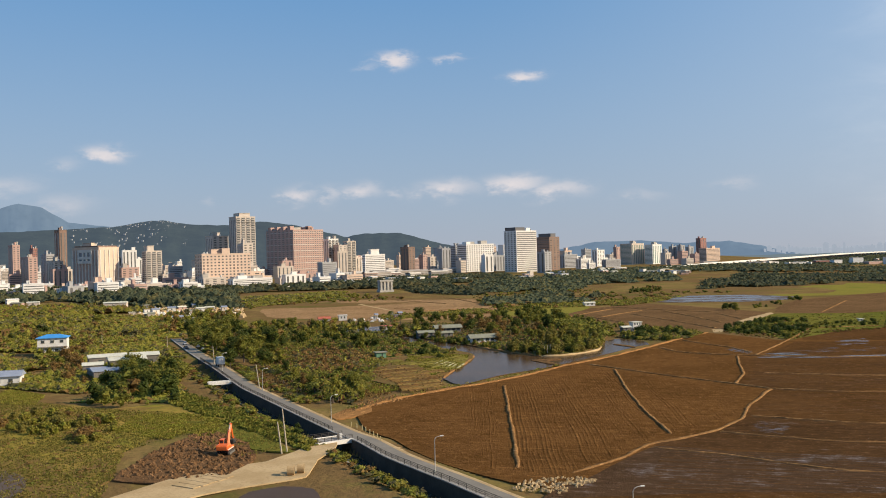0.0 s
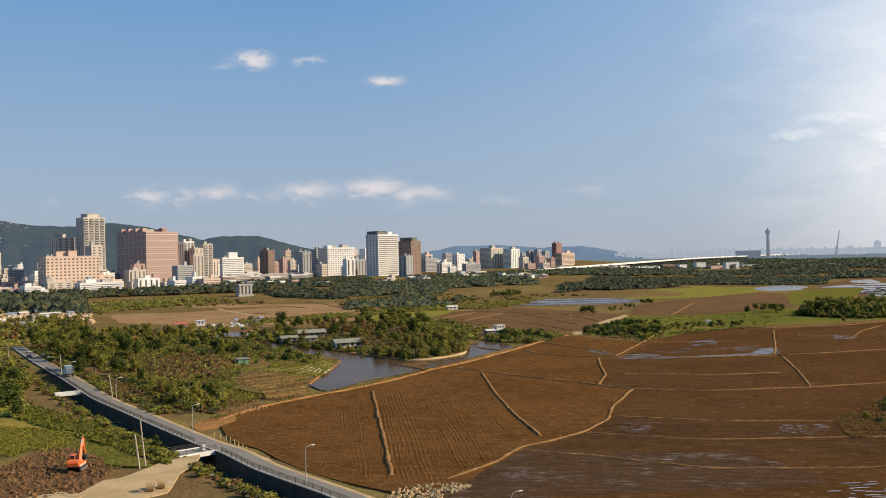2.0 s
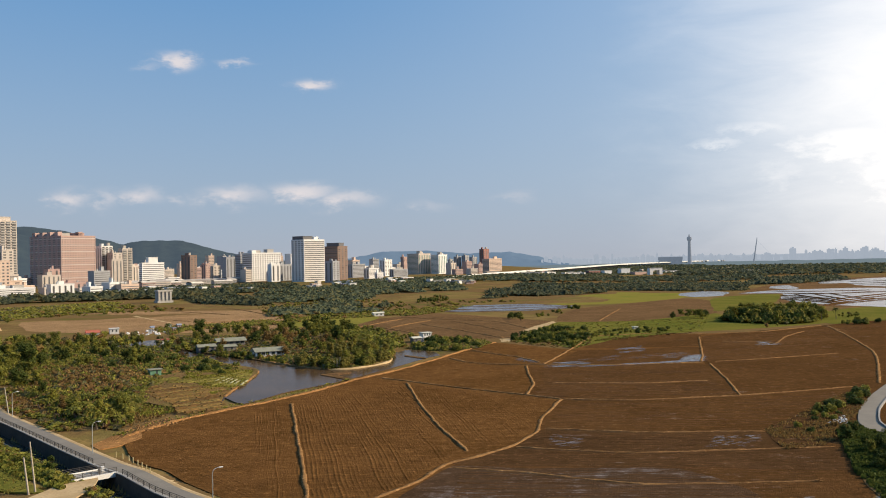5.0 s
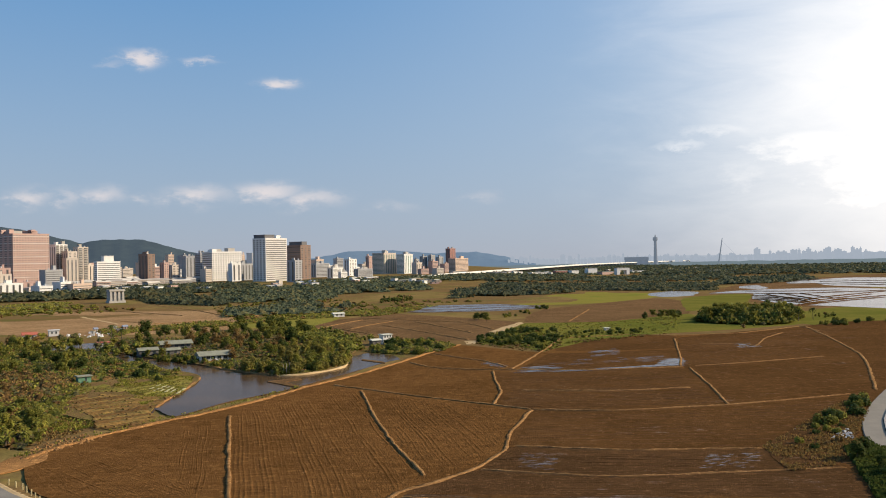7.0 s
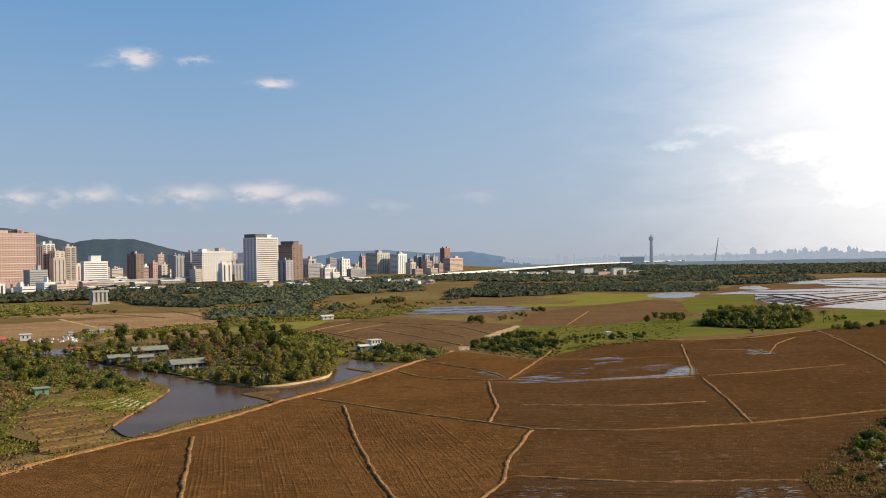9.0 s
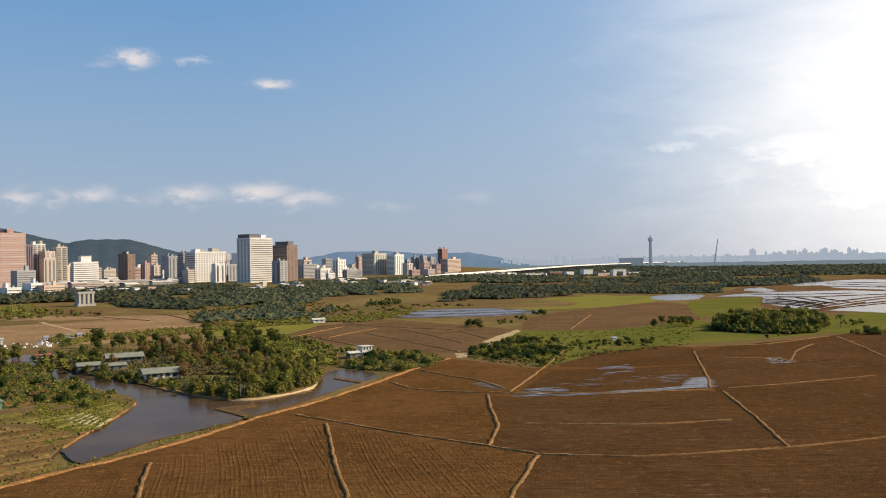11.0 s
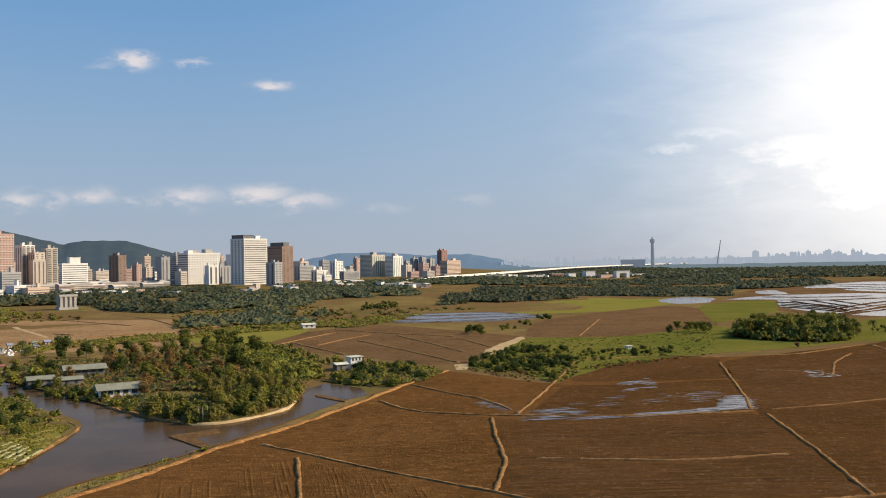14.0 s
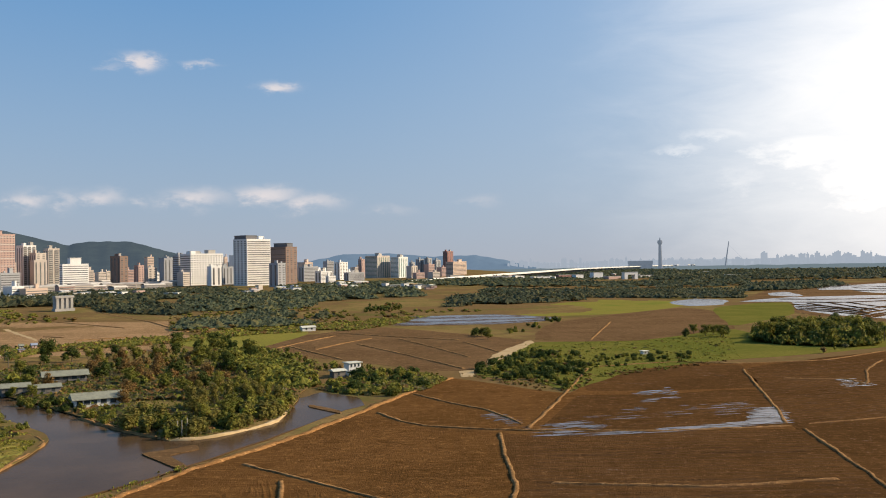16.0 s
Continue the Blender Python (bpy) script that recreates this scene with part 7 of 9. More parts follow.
ribbon("canal_kerb", EDGE_LINE, ((-4.4, -3.7), (-4.1, -2.9), (-3.7, -2.9), (-3.7, -3.7)), M_CONC, "low concrete kerb along the canal", "kerb")
ribbon("slope_kerb", [p for p in EDGE_LINE if p.y < 166], ((-7.5, -2.6), (-7.4, -1.15), (-6.9, -1.15), (-6.8, -2.6)), M_CONC, "pale concrete edging on the canal slope", "kerb")


def railing(line, label, posts_every=2.0, z=0.5):
    """Dark steel fence: posts with three rails."""
    pts = resample([(p.x, p.y) for p in line], posts_every)
    o = pts[0]
    root = empty("railing", pose(o.x, o.y, z), label, "railing", "canal railings")
    me = bpy.data.meshes.new("post")
    bm = bmesh.new()
    box(bm, -0.06, -0.06, 0, 0.06, 0.06, 1.15, 0.015)
    bm.to_mesh(me)
    bm.free()
    for p in pts:
        shared("post", me, M_RAIL, root, pose(p.x - o.x, p.y - o.y, 0))
    for h, r in ((1.1, 0.05), (0.75, 0.035), (0.42, 0.035)):
        bm = bmesh.new()
        for p, q in zip(pts, pts[1:]):
            tube(bm, (p.x - o.x, p.y - o.y, h), (q.x - o.x, q.y - o.y, h), r, r, 6)
        part("rail", bm, M_RAIL, root)
    bm = bmesh.new()
    for p, q in zip(pts, pts[1:]):
        for k in range(1, 8):
            c = p.lerp(q, k / 8) - o
            tube(bm, (c.x, c.y, 0.1), (c.x, c.y, 1.08), 0.018, 0.018, 4)
    tagged(part("mesh_panel", bm, M_RAIL, root), kind="stuff")


upto = lambda a, b: [p for p in EDGE_LINE if a <= p.y <= b]
BR = Vector((*(-84.2, 170.8), 0))
railing(offset_line(upto(BR.y + 3.2, 330), -0.05), "long dark steel railing beside the upper canal")
railing(offset_line(upto(20, BR.y - 3.4), -0.05), "long dark steel railing beside the lower canal")


def bridge(at, width, reach, label, rails=True):
    i = min(range(len(EDGE_LINE)), key=lambda k: (EDGE_LINE[k] - at).length)
    d = (EDGE_LINE[i + 1] - EDGE_LINE[i]).normalized()
    root = empty("footbridge", Matrix.Translation((EDGE_LINE[i].x, EDGE_LINE[i].y, 0)) @ pose(0, 0, 0, 0, 0, math.degrees(math.atan2(d.y, d.x))), label, "bridge")
    bm = bmesh.new()
    box(bm, -width / 2, -reach, -0.1, width / 2, 0.4, 0.25, 0.04)
    part("slab", bm, M_CONC, root)
    for s in (-1, 1):
        bm = bmesh.new()
        box(bm, s * width / 2 - 0.2, -reach, -0.55, s * width / 2 + 0.2, 0.2, 0.55, 0.04)
        part("beam", bm, M_WHITE, root)
        if rails:
            bm = bmesh.new()
            for k in range(6):
                y = -reach + (reach) * k / 5
                box(bm, s * width / 2 - 0.05, y - 0.05, 0.5, s * width / 2 + 0.05, y + 0.05, 1.6)
            for h in (0.85, 1.2, 1.55):
                box(bm, s * width / 2 - 0.04, -reach, h - 0.04, s * width / 2 + 0.04, 0, h + 0.04)
            part("guard_rail", bm, M_RAIL, root)
    return root


bridge(BR, 6.0, 9.5, "concrete slab bridge with dark railings over the canal")
bridge(Vector((*(-167.9, 264.7), 0)), 3.5, 9.0, "small weathered concrete footbridge over the canal", False)

# overgrown slope of the canal
CANAL_SLOPE = [(p.x, p.y) for p in offset_line(EDGE_LINE, -4.6)] + [(p.x, p.y) for p in reversed(offset_line(EDGE_LINE, -11.5))]
woods("canal_scrub", CANAL_SLOPE, 520, 0.8, 2.3, M_LEAF_MID, 99, "rank bushes and grass on the canal slope", 60, 1.5, 0.8)

CORNER = (-96.5, 209.2)
VERGE = [p for p in EDGE_LINE if p.y > CORNER[1] + 3]
woods("roadside_scrub", [(p.x, p.y) for p in offset_line(VERGE, 6.6)] + [(p.x, p.y) for p in reversed(offset_line(VERGE, 13.0))], 420, 0.7, 2.0, M_LEAF_MID, 101, "rank green bushes along the farm road", 56, 1.6, 0.8)

# track, digging site
patch("dirt_track", [(-84.5, 165.4), (-89.1, 162.7), (-90.6, 152.8), (-92.5, 141.8), (-95.3, 139.1), (-95.2, 128.5), (-99.7, 129.8), (-105.4, 122.9), (-107.6, 114.2), (-109.4, 100.6), (-91.0, 93.1), (-92.6, 110.7), (-85.6, 120.6), (-77.4, 129.9), (-81.2, 145.2), (-81.7, 154.1)], M_TRACK, 0.14, "pale trampled dirt track leading to the bridge", "track", 3, 0.5)
patch("mud_site", [(-125.0, 146.4), (-126.5, 166.0), (-123.0, 173.5), (-106.4, 160.3), (-95.9, 143.0), (-95.2, 128.5), (-103.7, 120.3), (-117.7, 120.9)], soil("dug_mud", (0.150, 0.084, 0.041), (0.112, 0.063, 0.031), 0, 5), 0.10, "dark freshly dug mud", "mud", 3, 0.8)
patch("grass_bed", [(-147.9, 173.4), (-138.6, 187.3), (-115.5, 177.6), (-90.6, 152.8), (-101.8, 154.3), (-131.3, 178.0), (-137.5, 168.4)], M_MEADOW, 0.09, "bright fresh grass beside the dug mud", "grass", 3, 0.8)
patch("ditch_water", [(-82.3, 105.3), (-83.5, 116.5), (-78.7, 121.7), (-72.0, 121.1), (-63.9, 108.6)], M_WATER, 0.12, "dark still ditch water", "ditch", 3, 0.5)
patch("ditch_water", [(-157.0, 122.3), (-145.9, 123.5), (-136.8, 117.8), (-130.2, 108.6), (-129.1, 101.1), (-136.0, 99.9)], M_WATER, 0.12, "dark still pool in the meadow", "pool", 3, 0.5)


def clods(poly, n, seed, size, mat, label):
    rng = random.Random(seed)
    verts, faces = [], []
    for x, y in scatter(poly, n, rng):
        s = size * rng.uniform(0.4, 1.4)
        i = len(verts)
        ring = 5
        for k in range(ring):
            a = 6.283 * k / ring + rng.random()
            verts.append((x + math.cos(a) * s * rng.uniform(0.7, 1.2), y + math.sin(a) * s * rng.uniform(0.7, 1.2), 0.05))
        for k in range(ring):
            a = 6.283 * k / ring + rng.random()
            verts.append((x + math.cos(a) * s * 0.5, y + math.sin(a) * s * 0.5, 0.1 + s * rng.uniform(0.4, 0.9)))
        for k in range(ring):
            faces.append((i + k, i + (k + 1) % ring, i + ring + (k + 1) % ring, i + ring + k))
        faces.append(tuple(i + ring + k for k in range(ring)))
    return tagged(mesh_object("clods", verts, faces, mat), label, "earth", kind="stuff")


clods([(-125.0, 146.4), (-126.5, 166.0), (-123.0, 173.5), (-106.4, 160.3), (-95.9, 143.0), (-95.2, 128.5), (-105.4, 122.9), (-119.3, 123.2)], 700, 3, 0.55, bpy.data.materials["dug_mud"], "heaped dark clods of dug mud")
clods([(-33.1, 126.7), (-23.1, 125.5), (-16.8, 137.4), (-23.8, 138.6), (-31.3, 135.0)], 260, 4, 0.35, M_TRACK, "pale stones and straw at the field corner")
clods([(-96.5, 209.2), (-87.2, 232.4), (-94.8, 239.1), (-101.0, 221.2)], 160, 5, 0.4, M_BERM, "orange clay lumps at the field corner")
clods([(-477.3, 644.8), (-418.8, 618.7), (-346.4, 611.2), (-407.9, 725.1), (-491.7, 764.5), (-530.1, 744.3)], 150, 21, 2.6, M_TRACK, "heaps of pale rubble and scrap in the yard")
clods([(-477.3, 644.8), (-418.8, 618.7), (-346.4, 611.2), (-407.9, 725.1), (-491.7, 764.5), (-530.1, 744.3)], 60, 22, 2.2, M_WHITE, "white tarpaulins and sacks heaped in the yard")
clods([(-234.2, 551.1), (-205.4, 558.9), (-223.1, 604.1), (-247.0, 589.4)], 40, 23, 1.0, M_WHITE, "white bags and tarpaulins in the garden rows")
SLAB0, SLAB1 = Vector((*(-99.0, 117.4), 0)), Vector((*(-95.8, 128.4), 0))
slab_dir = (SLAB1 - SLAB0).normalized()
for k in range(5):
    bm = bmesh.new()
    wide = (SLAB1 - SLAB0).length / 5
    box(bm, 0.08, -3.2 - 0.3 * (k % 2), 0, wide - 0.08, 3.0 + 0.5 * (k % 3), 0.14, 0.03)
    ob = part("concrete_slab", bm, M_TRACK, None)
    c = SLAB0 + slab_dir * wide * k
    ob.matrix_world = pose(c.x, c.y, 0.15, 0, 0, math.degrees(math.atan2(slab_dir.y, slab_dir.x)))
    tagged(ob, "pale dusty concrete slab laid on the ground", "slab", "slabs at the track")


def culvert_ring(at, turn):
    bm = bmesh.new()
    n = 20
    for r, z in ((1.0, 0), (1.0, 1.5), (0.78, 1.5), (0.78, 0)):
        for k in range(n):
            a = 6.283 * k / n
            bm.verts.new((z - 0.75, math.cos(a) * r, 1.0 + math.sin(a) * r))
    bm.verts.ensure_lookup_table()
    for j in range(4):
        for k in range(n):
            bm.faces.new([bm.verts[i] for i in (j * n + k, j * n + (k + 1) % n, ((j + 1) % 4) * n + (k + 1) % n, ((j + 1) % 4) * n + k)])
    ob = part("culvert_ring", bm, M_TRACK, None)
    ob.matrix_world = pose(*at, 0.12, 0, 0, turn)
    tagged(ob, "pale concrete culvert ring lying on the track", "pipe", "culvert rings")


for q in [(-81.1, 130.8), (-79.8, 133.0)]:
    culvert_ring(q, 20)


def excavator(at, turn):
    """Crawler excavator with a raised boom."""
    root = empty("excavator", pose(*at, 0.1, 0, 0, turn) @ Matrix.Scale(1.05, 4), "orange crawler excavator with raised boom on dug mud", "excavator")
    for s in (-1, 1):
        bm = bmesh.new()
        box(bm, -2.1, s * 1.25 - 0.35, 0, 2.1, s * 1.25 + 0.35, 0.95, 0.3)
        tr = part("track", bm, M_RUBBER, root)
        for k in range(5):
            bm = bmesh.new()
            tube(bm, (-1.5 + 0.75 * k, s * 1.25 - 0.38, 0.42), (-1.5 + 0.75 * k, s * 1.25 + 0.38, 0.42), 0.28, 0.28, 12)
            part("roller", bm, M_DARKWALL, tr)
    bm = bmesh.new()
    box(bm, -1.2, -0.9, 0.5, 1.2, 0.9, 1.15)
    part("undercarriage", bm, M_RUBBER, root)
    bm = bmesh.new()
    box(bm, -2.4, -1.45, 1.15, 1.6, 1.45, 1.75, 0.1)
    box(bm, -2.5, -1.4, 1.75, -0.4, 1.4, 2.45, 0.18)
    part("house", bm, M_ORANGE, root)
    bm = bmesh.new()
    box(bm, -2.75, -1.35, 1.2, -2.35, 1.35, 2.2, 0.15)
    part("counterweight", bm, M_ORANGE, root)
    bm = bmesh.new()
    box(bm, -2.46, -1.47, 1.32, 1.2, 1.47, 1.5)
    part("stripe", bm, M_WHITE, root, "white painted stripe")
    bm = bmesh.new()
    box(bm, -0.2, 0.45, 1.75, 1.5, 1.4, 3.1, 0.12)
    cab = part("cab", bm, M_GLASS, root)
    bm = bmesh.new()
    box(bm, -0.3, 0.4, 3.1, 1.5, 1.45, 3.22, 0.05)
    for x, y in ((-0.22, 0.42), (1.46, 0.42), (-0.22, 1.38), (1.46, 1.38)):
        box(bm, x - 0.06, y - 0.06, 1.75, x + 0.06, y + 0.06, 3.15)
    part("cab_frame", bm, M_ORANGE, cab)
    joints = [Vector((1.0, -0.2, 1.8)), Vector((1.9, -0.2, 4.5)), Vector((3.4, -0.2, 6.1)), Vector((4.7, -0.2, 2.6))]
    bm = bmesh.new()
    for p, q, w in ((joints[0], joints[1], 0.34), (joints[1], joints[2], 0.30)):
        tube(bm, p, q, w * 1.35, w * 1.05, 4)
    part("boom", bm, M_ORANGE, root)
    bm = bmesh.new()
    tube(bm, joints[2] + Vector((-0.5, 0, 0.3)), joints[3], 0.30, 0.18, 4)
    part("arm", bm, M_ORANGE, root)
    bm = bmesh.new()
    tube(bm, (1.6, -0.2, 1.7), (2.2, -0.2, 4.3), 0.12, 0.09, 8)
    tube(bm, (2.0, -0.2, 4.9), (3.0, -0.2, 6.5), 0.11, 0.08, 8)
    part("ram", bm, M_GALV, root)
    bm = bmesh.new()
    box(bm, 3.9, -0.75, 1.4, 4.9, 0.35, 2.5, 0.25)
    part("bucket", bm, M_RUBBER, root)


excavator((-106.0, 148.0), 100)


def pole(at, h, label, lean=0.0, r=0.16, mat=None, cat="pole"):
    bm = bmesh.new()
    tube(bm, (0, 0, -0.3), (lean, 0, h), r, r * 0.7, 10)
    root = empty("utility_pole", pose(*at, 0), label, cat, "poles by the canal")
    part("shaft", bm, mat or M_WOODPOLE, root)
    bm = bmesh.new()
    tube(bm, (lean, 0, h), (lean, 0, h + 0.12), r * 0.8, r * 0.5, 10)
    part("cap", bm, M_CONC, root)


pole((-92.2, 152.5), 10.2, "tall leaning pale utility pole", -1.0, 0.2)
pole((-93.1, 151.4), 7.2, "leaning weathered pale pole beside another", -0.9, 0.22)
pole((-148.5, 249.0), 8.5, "weathered pole at the roadside", -1.2, 0.2)
pole((-204.9, 316.3), 8.2, "pale roadside utility pole", -0.6, 0.2)
pole((-261.9, 368.9), 8.0, "pale roadside utility pole near the cars", -0.3, 0.2)
pole((-313.0, 385.0), 8.0, "thin pole among the gardens", 0, 0.15)


def street_lamp(at, turn, h=7.6):
    root = empty("street_lamp", pose(*at, 0.15, 0, 0, turn), "slender grey street lamp with a curved arm", "street lamp", "street lamps")
    bm = bmesh.new()
    tube(bm, (0, 0, 0), (0, 0, 0.6), 0.16, 0.13, 10)
    tube(bm, (0, 0, 0.6), (0, 0, h * 0.9), 0.10, 0.07, 10)
    part("pole", bm, M_GALV, root)
    bm = bmesh.new()
    pts = [Vector((0, 0, h * 0.9)), Vector((0.25, 0, h * 0.97)), Vector((0.8, 0, h)), Vector((1.4, 0, h + 0.05))]
    for p, q in zip(pts, pts[1:]):
        tube(bm, p, q, 0.06, 0.05, 8)
    part("arm", bm, M_GALV, root)
    bm = bmesh.new()
    box(bm, 1.3, -0.17, h - 0.06, 2.1, 0.17, h + 0.14, 0.06)
    part("lamp_head", bm, M_WHITE, root)


for (q, a) in zip([(-51.0, 137.4), (-96.0, 189.0), (-144.8, 244.1), (-187.2, 291.7), (-7.7, 102.7)], (40, 40, 45, 50, 30)):
    street_lamp(q, a)

me_post = block_mesh("marker_post", 0.22, 0.22, 1.3, 0.03)
for k, q in enumerate([(-88.5, 184.6), (-86.0, 182.5), (-83.7, 180.4), (-81.9, 178.3), (-79.8, 175.6), (-77.8, 172.9), (-75.9, 170.4), (-73.8, 167.2)]):
    ob = new("marker_post", me_post)
    if k == 0:
        me_post.materials.append(material("yellowed_post", (0.55, 0.44, 0.22), (0.48, 0.38, 0.20), None, 0.6, 4, 0.85, 0.1))
    ob.matrix_world = pose(*q, 0.0, random.uniform(-5, 5), random.uniform(-5, 5), 20)
    tagged(ob, "short yellowed concrete marker post at the road edge", "post", "marker posts")
for q, mat, w, h, lab, nm in (((-85.3, 167.6), M_DARKWALL, 0.55, 1.5, "dark weathered box on the bridge end", "control_box"), ((-84.8, 168.2), M_WHITE, 0.6, 1.45, "white painted box on the bridge end", "control_box")):
    bm = bmesh.new()
    box(bm, -w / 2, -w / 2, 0.2, w / 2, w / 2, h, 0.05)
    box(bm, -w / 2 - 0.05, -w / 2 - 0.05, h, w / 2 + 0.05, w / 2 + 0.05, h + 0.1, 0.03)
    ob = part(nm, bm, mat, None)
    ob.matrix_world = pose(*q, 0.05, 0, 0, 30)
    tagged(ob, lab, "box")


def wheel(root, x, y, r, w=0.25):
    bm = bmesh.new()
    tube(bm, (x, y - w / 2, r), (x, y + w / 2, r), r, r, 16)
    t = part("wheel", bm, M_RUBBER, root)
    bm = bmesh.new()
    tube(bm, (x, y - w / 2 - 0.02, r), (x, y + w / 2 + 0.02, r), r * 0.55, r * 0.55, 12)
    part("rim", bm, M_GALV, t)


def car(at, turn, paint, label):
    root = empty("car", pose(*at, 0.2, 0, 0, turn), label, "car", "parked cars")
    bm = bmesh.new()
    box(bm, -2.15, -0.85, 0.35, 2.15, 0.85, 0.95, 0.18)
    part("body", bm, paint, root)
    bm = bmesh.new()
    vs = box(bm, -1.5, -0.76, 0.93, 1.0, 0.76, 1.5, 0.0)
    for v in vs:
        if v.co.z > 1.2:
            v.co.x *= 0.72
            v.co.y *= 0.88
    part("glasshouse", bm, M_GLASS, root)
    bm = bmesh.new()
    box(bm, -1.08, -0.66, 1.48, 0.72, 0.66, 1.55, 0.03)
    part("roof", bm, paint, root)
    for x in (-1.35, 1.35):
        for y in (-0.8, 0.8):
            wheel(root, x, y, 0.33)


def truck(at, turn):
    root = empty("truck", pose(*at, 0.2, 0, 0, turn) @ Matrix.Scale(1.3, 4), "white box truck parked on the farm road", "truck")
    bm = bmesh.new()
    box(bm, -3.0, -1.1, 0.9, 1.9, 1.1, 3.1, 0.06)
    part("box_body", bm, M_WHITE, root)
    bm = bmesh.new()
    box(bm, 2.0, -1.0, 0.5, 3.6, 1.0, 2.4, 0.15)
    cab = part("cab", bm, M_WHITE, root)
    bm = bmesh.new()
    box(bm, 3.1, -0.92, 1.45, 3.64, 0.92, 2.15, 0.05)
    part("windscreen", bm, M_GLASS, cab)
    bm = bmesh.new()
    box(bm, -3.0, -0.5, 0.55, 3.2, 0.5, 0.9)
    part("chassis", bm, M_RUBBER, root)
    for x in (-1.8, 2.6):
        for y in (-0.95, 0.95):
            wheel(root, x, y, 0.45, 0.3)


ROADDIR = math.degrees(math.atan2(EDGE_LINE[8].y - EDGE_LINE[4].y, EDGE_LINE[8].x - EDGE_LINE[4].x))
truck((-197.7, 308.8), ROADDIR + 180)
car((-240.8, 368.1), ROADDIR, M_CARPAINT, "silver car parked on the farm road")
car((-252.9, 383.7), ROADDIR, M_DARKPAINT, "dark car parked on the farm road")
car((-257.4, 379.0), ROADDIR + 10, M_DARKPAINT, "dark car parked beside the barns")
car((-271.3, 400.9), ROADDIR, M_CARPAINT, "white car parked beside the barns")


# ---------------------------------------------------------------- houses
def house(at, w, d, h, turn, wall, roof, label, rise=1.4, windows=((0.2, 0.5, 0.8),), flat=False, name="house", over=0.5, z=0.0, hip=False):
    """A small house: walls, pitched or flat roof, windows on the front (-y)."""
    root = empty(name, pose(*at, z, 0, 0, turn + 16), label, name.split("_")[-1], "houses of the plain")
    bm = bmesh.new()
    box(bm, -w / 2, -d / 2, -0.3, w / 2, d / 2, h)
    part("wall", bm, wall, root)
    a, b, t = w / 2 + over, d / 2 + over, 0.18
    if flat:
        bm = bmesh.new()
        box(bm, -a, -b, h, a, b, h + 0.35, 0.04)
        part("roof", bm, roof, root)
    else:
        k = 0.45 if hip else 1.0
        verts = [(-a, -b, h - 0.1), (a, -b, h - 0.1), (a, b, h - 0.1), (-a, b, h - 0.1), (-a * k, 0, h + rise), (a * k, 0, h + rise)]
        verts += [(x, y, z2 + t) for x, y, z2 in verts]
        faces = [(6, 7, 11, 10), (8, 9, 10, 11), (7, 8, 11), (9, 6, 10), (0, 1, 7, 6), (1, 2, 8, 7), (2, 3, 9, 8), (3, 0, 6, 9), (0, 3, 2, 1)]
        mesh_object("roof", verts, faces, roof, root)
        bm = bmesh.new()
        tube(bm, (-a * k, 0, h + rise + t), (a * k, 0, h + rise + t), 0.14, 0.14, 6)
        part("roof_ridge", bm, roof, root)
    storeys = len(windows)
    for s, row in enumerate(windows):
        zc = h * (s + 0.45) / storeys
        for u in row:
            bm = bmesh.new()
            ww, hh = min(1.7, w * 0.14), min(1.3, h / storeys * 0.45)
            x = -w / 2 + u * w
            box(bm, x - ww / 2, -d / 2 - 0.05, zc, x + ww / 2, -d / 2 + 0.1, zc + hh)
            win = part("window", bm, M_GLASS, root)
            bm = bmesh.new()
            box(bm, x - ww / 2 - 0.1, -d / 2 - 0.16, zc - 0.12, x + ww / 2 + 0.1, -d / 2, zc)
            part("sill", bm, M_CONC, win)
    return root


blue = house((-317.9, 351.8), 14, 10, 9.0, 16, M_WHITE, M_BLUEROOF, "white two-storey house with a bright blue roof", 1.3, ((0.15, 0.4, 0.65), (0.18, 0.5, 0.82)), name="house", over=0.8, hip=True)
bm = bmesh.new()
box(bm, -7.2, -6.4, 4.3, 7.2, -5.0, 4.7)
part("balcony", bm, M_CONC, blue)
house((-254.0, 245.6), 11, 8, 4.2, 14, M_WHITE, M_SLATEROOF, "small white house with a blue grey roof", 1.6, ((0.3, 0.7),), over=0.7)
for at, w, d, h, a, rf in (((-225.8, 266.5), 10, 15, 4.2, 30, M_SLATEROOF), ((-254.4, 308.3), 16, 11, 4.6, 24, M_TINROOF), ((-235.3, 295.6), 15, 12, 5.0, 24, M_TINROOF), ((-235.8, 309.3), 12, 13, 5.4, 20, M_TINROOF), ((-242.5, 282.3), 8, 7, 4.0, 20, M_TINROOF)):
    house(at, w, d, h, a, M_DARKWALL, rf, "low barn with a pale weathered tin roof", 0.7, ((0.3, 0.7),), name="barn", over=0.4)
house((-135.3, 340.9), 4.6, 3.6, 2.8, 20, M_GREENWALL, M_GREYROOF, "small green garden hut with a flat roof", 0.4, ((0.6,),), name="garden_hut", flat=True)
house((-251.5, 550.5), 8, 6, 3.2, 12, M_WHITE, M_REDROOF, "small white house with a red roof", 1.3, ((0.3, 0.7),))
house((-248.6, 578.1), 6, 5, 3.6, 12, M_WHITE, M_WHITE, "small white flat-roofed house", 0.5, ((0.3, 0.7),), flat=True)
house((-561.5, 747.4), 22, 12, 7, 10, M_WALLS["cream"], M_TINROOF, "pale cream works hall beside a canal", 0.8, ((0.2, 0.4, 0.6, 0.8),), name="works_hall")
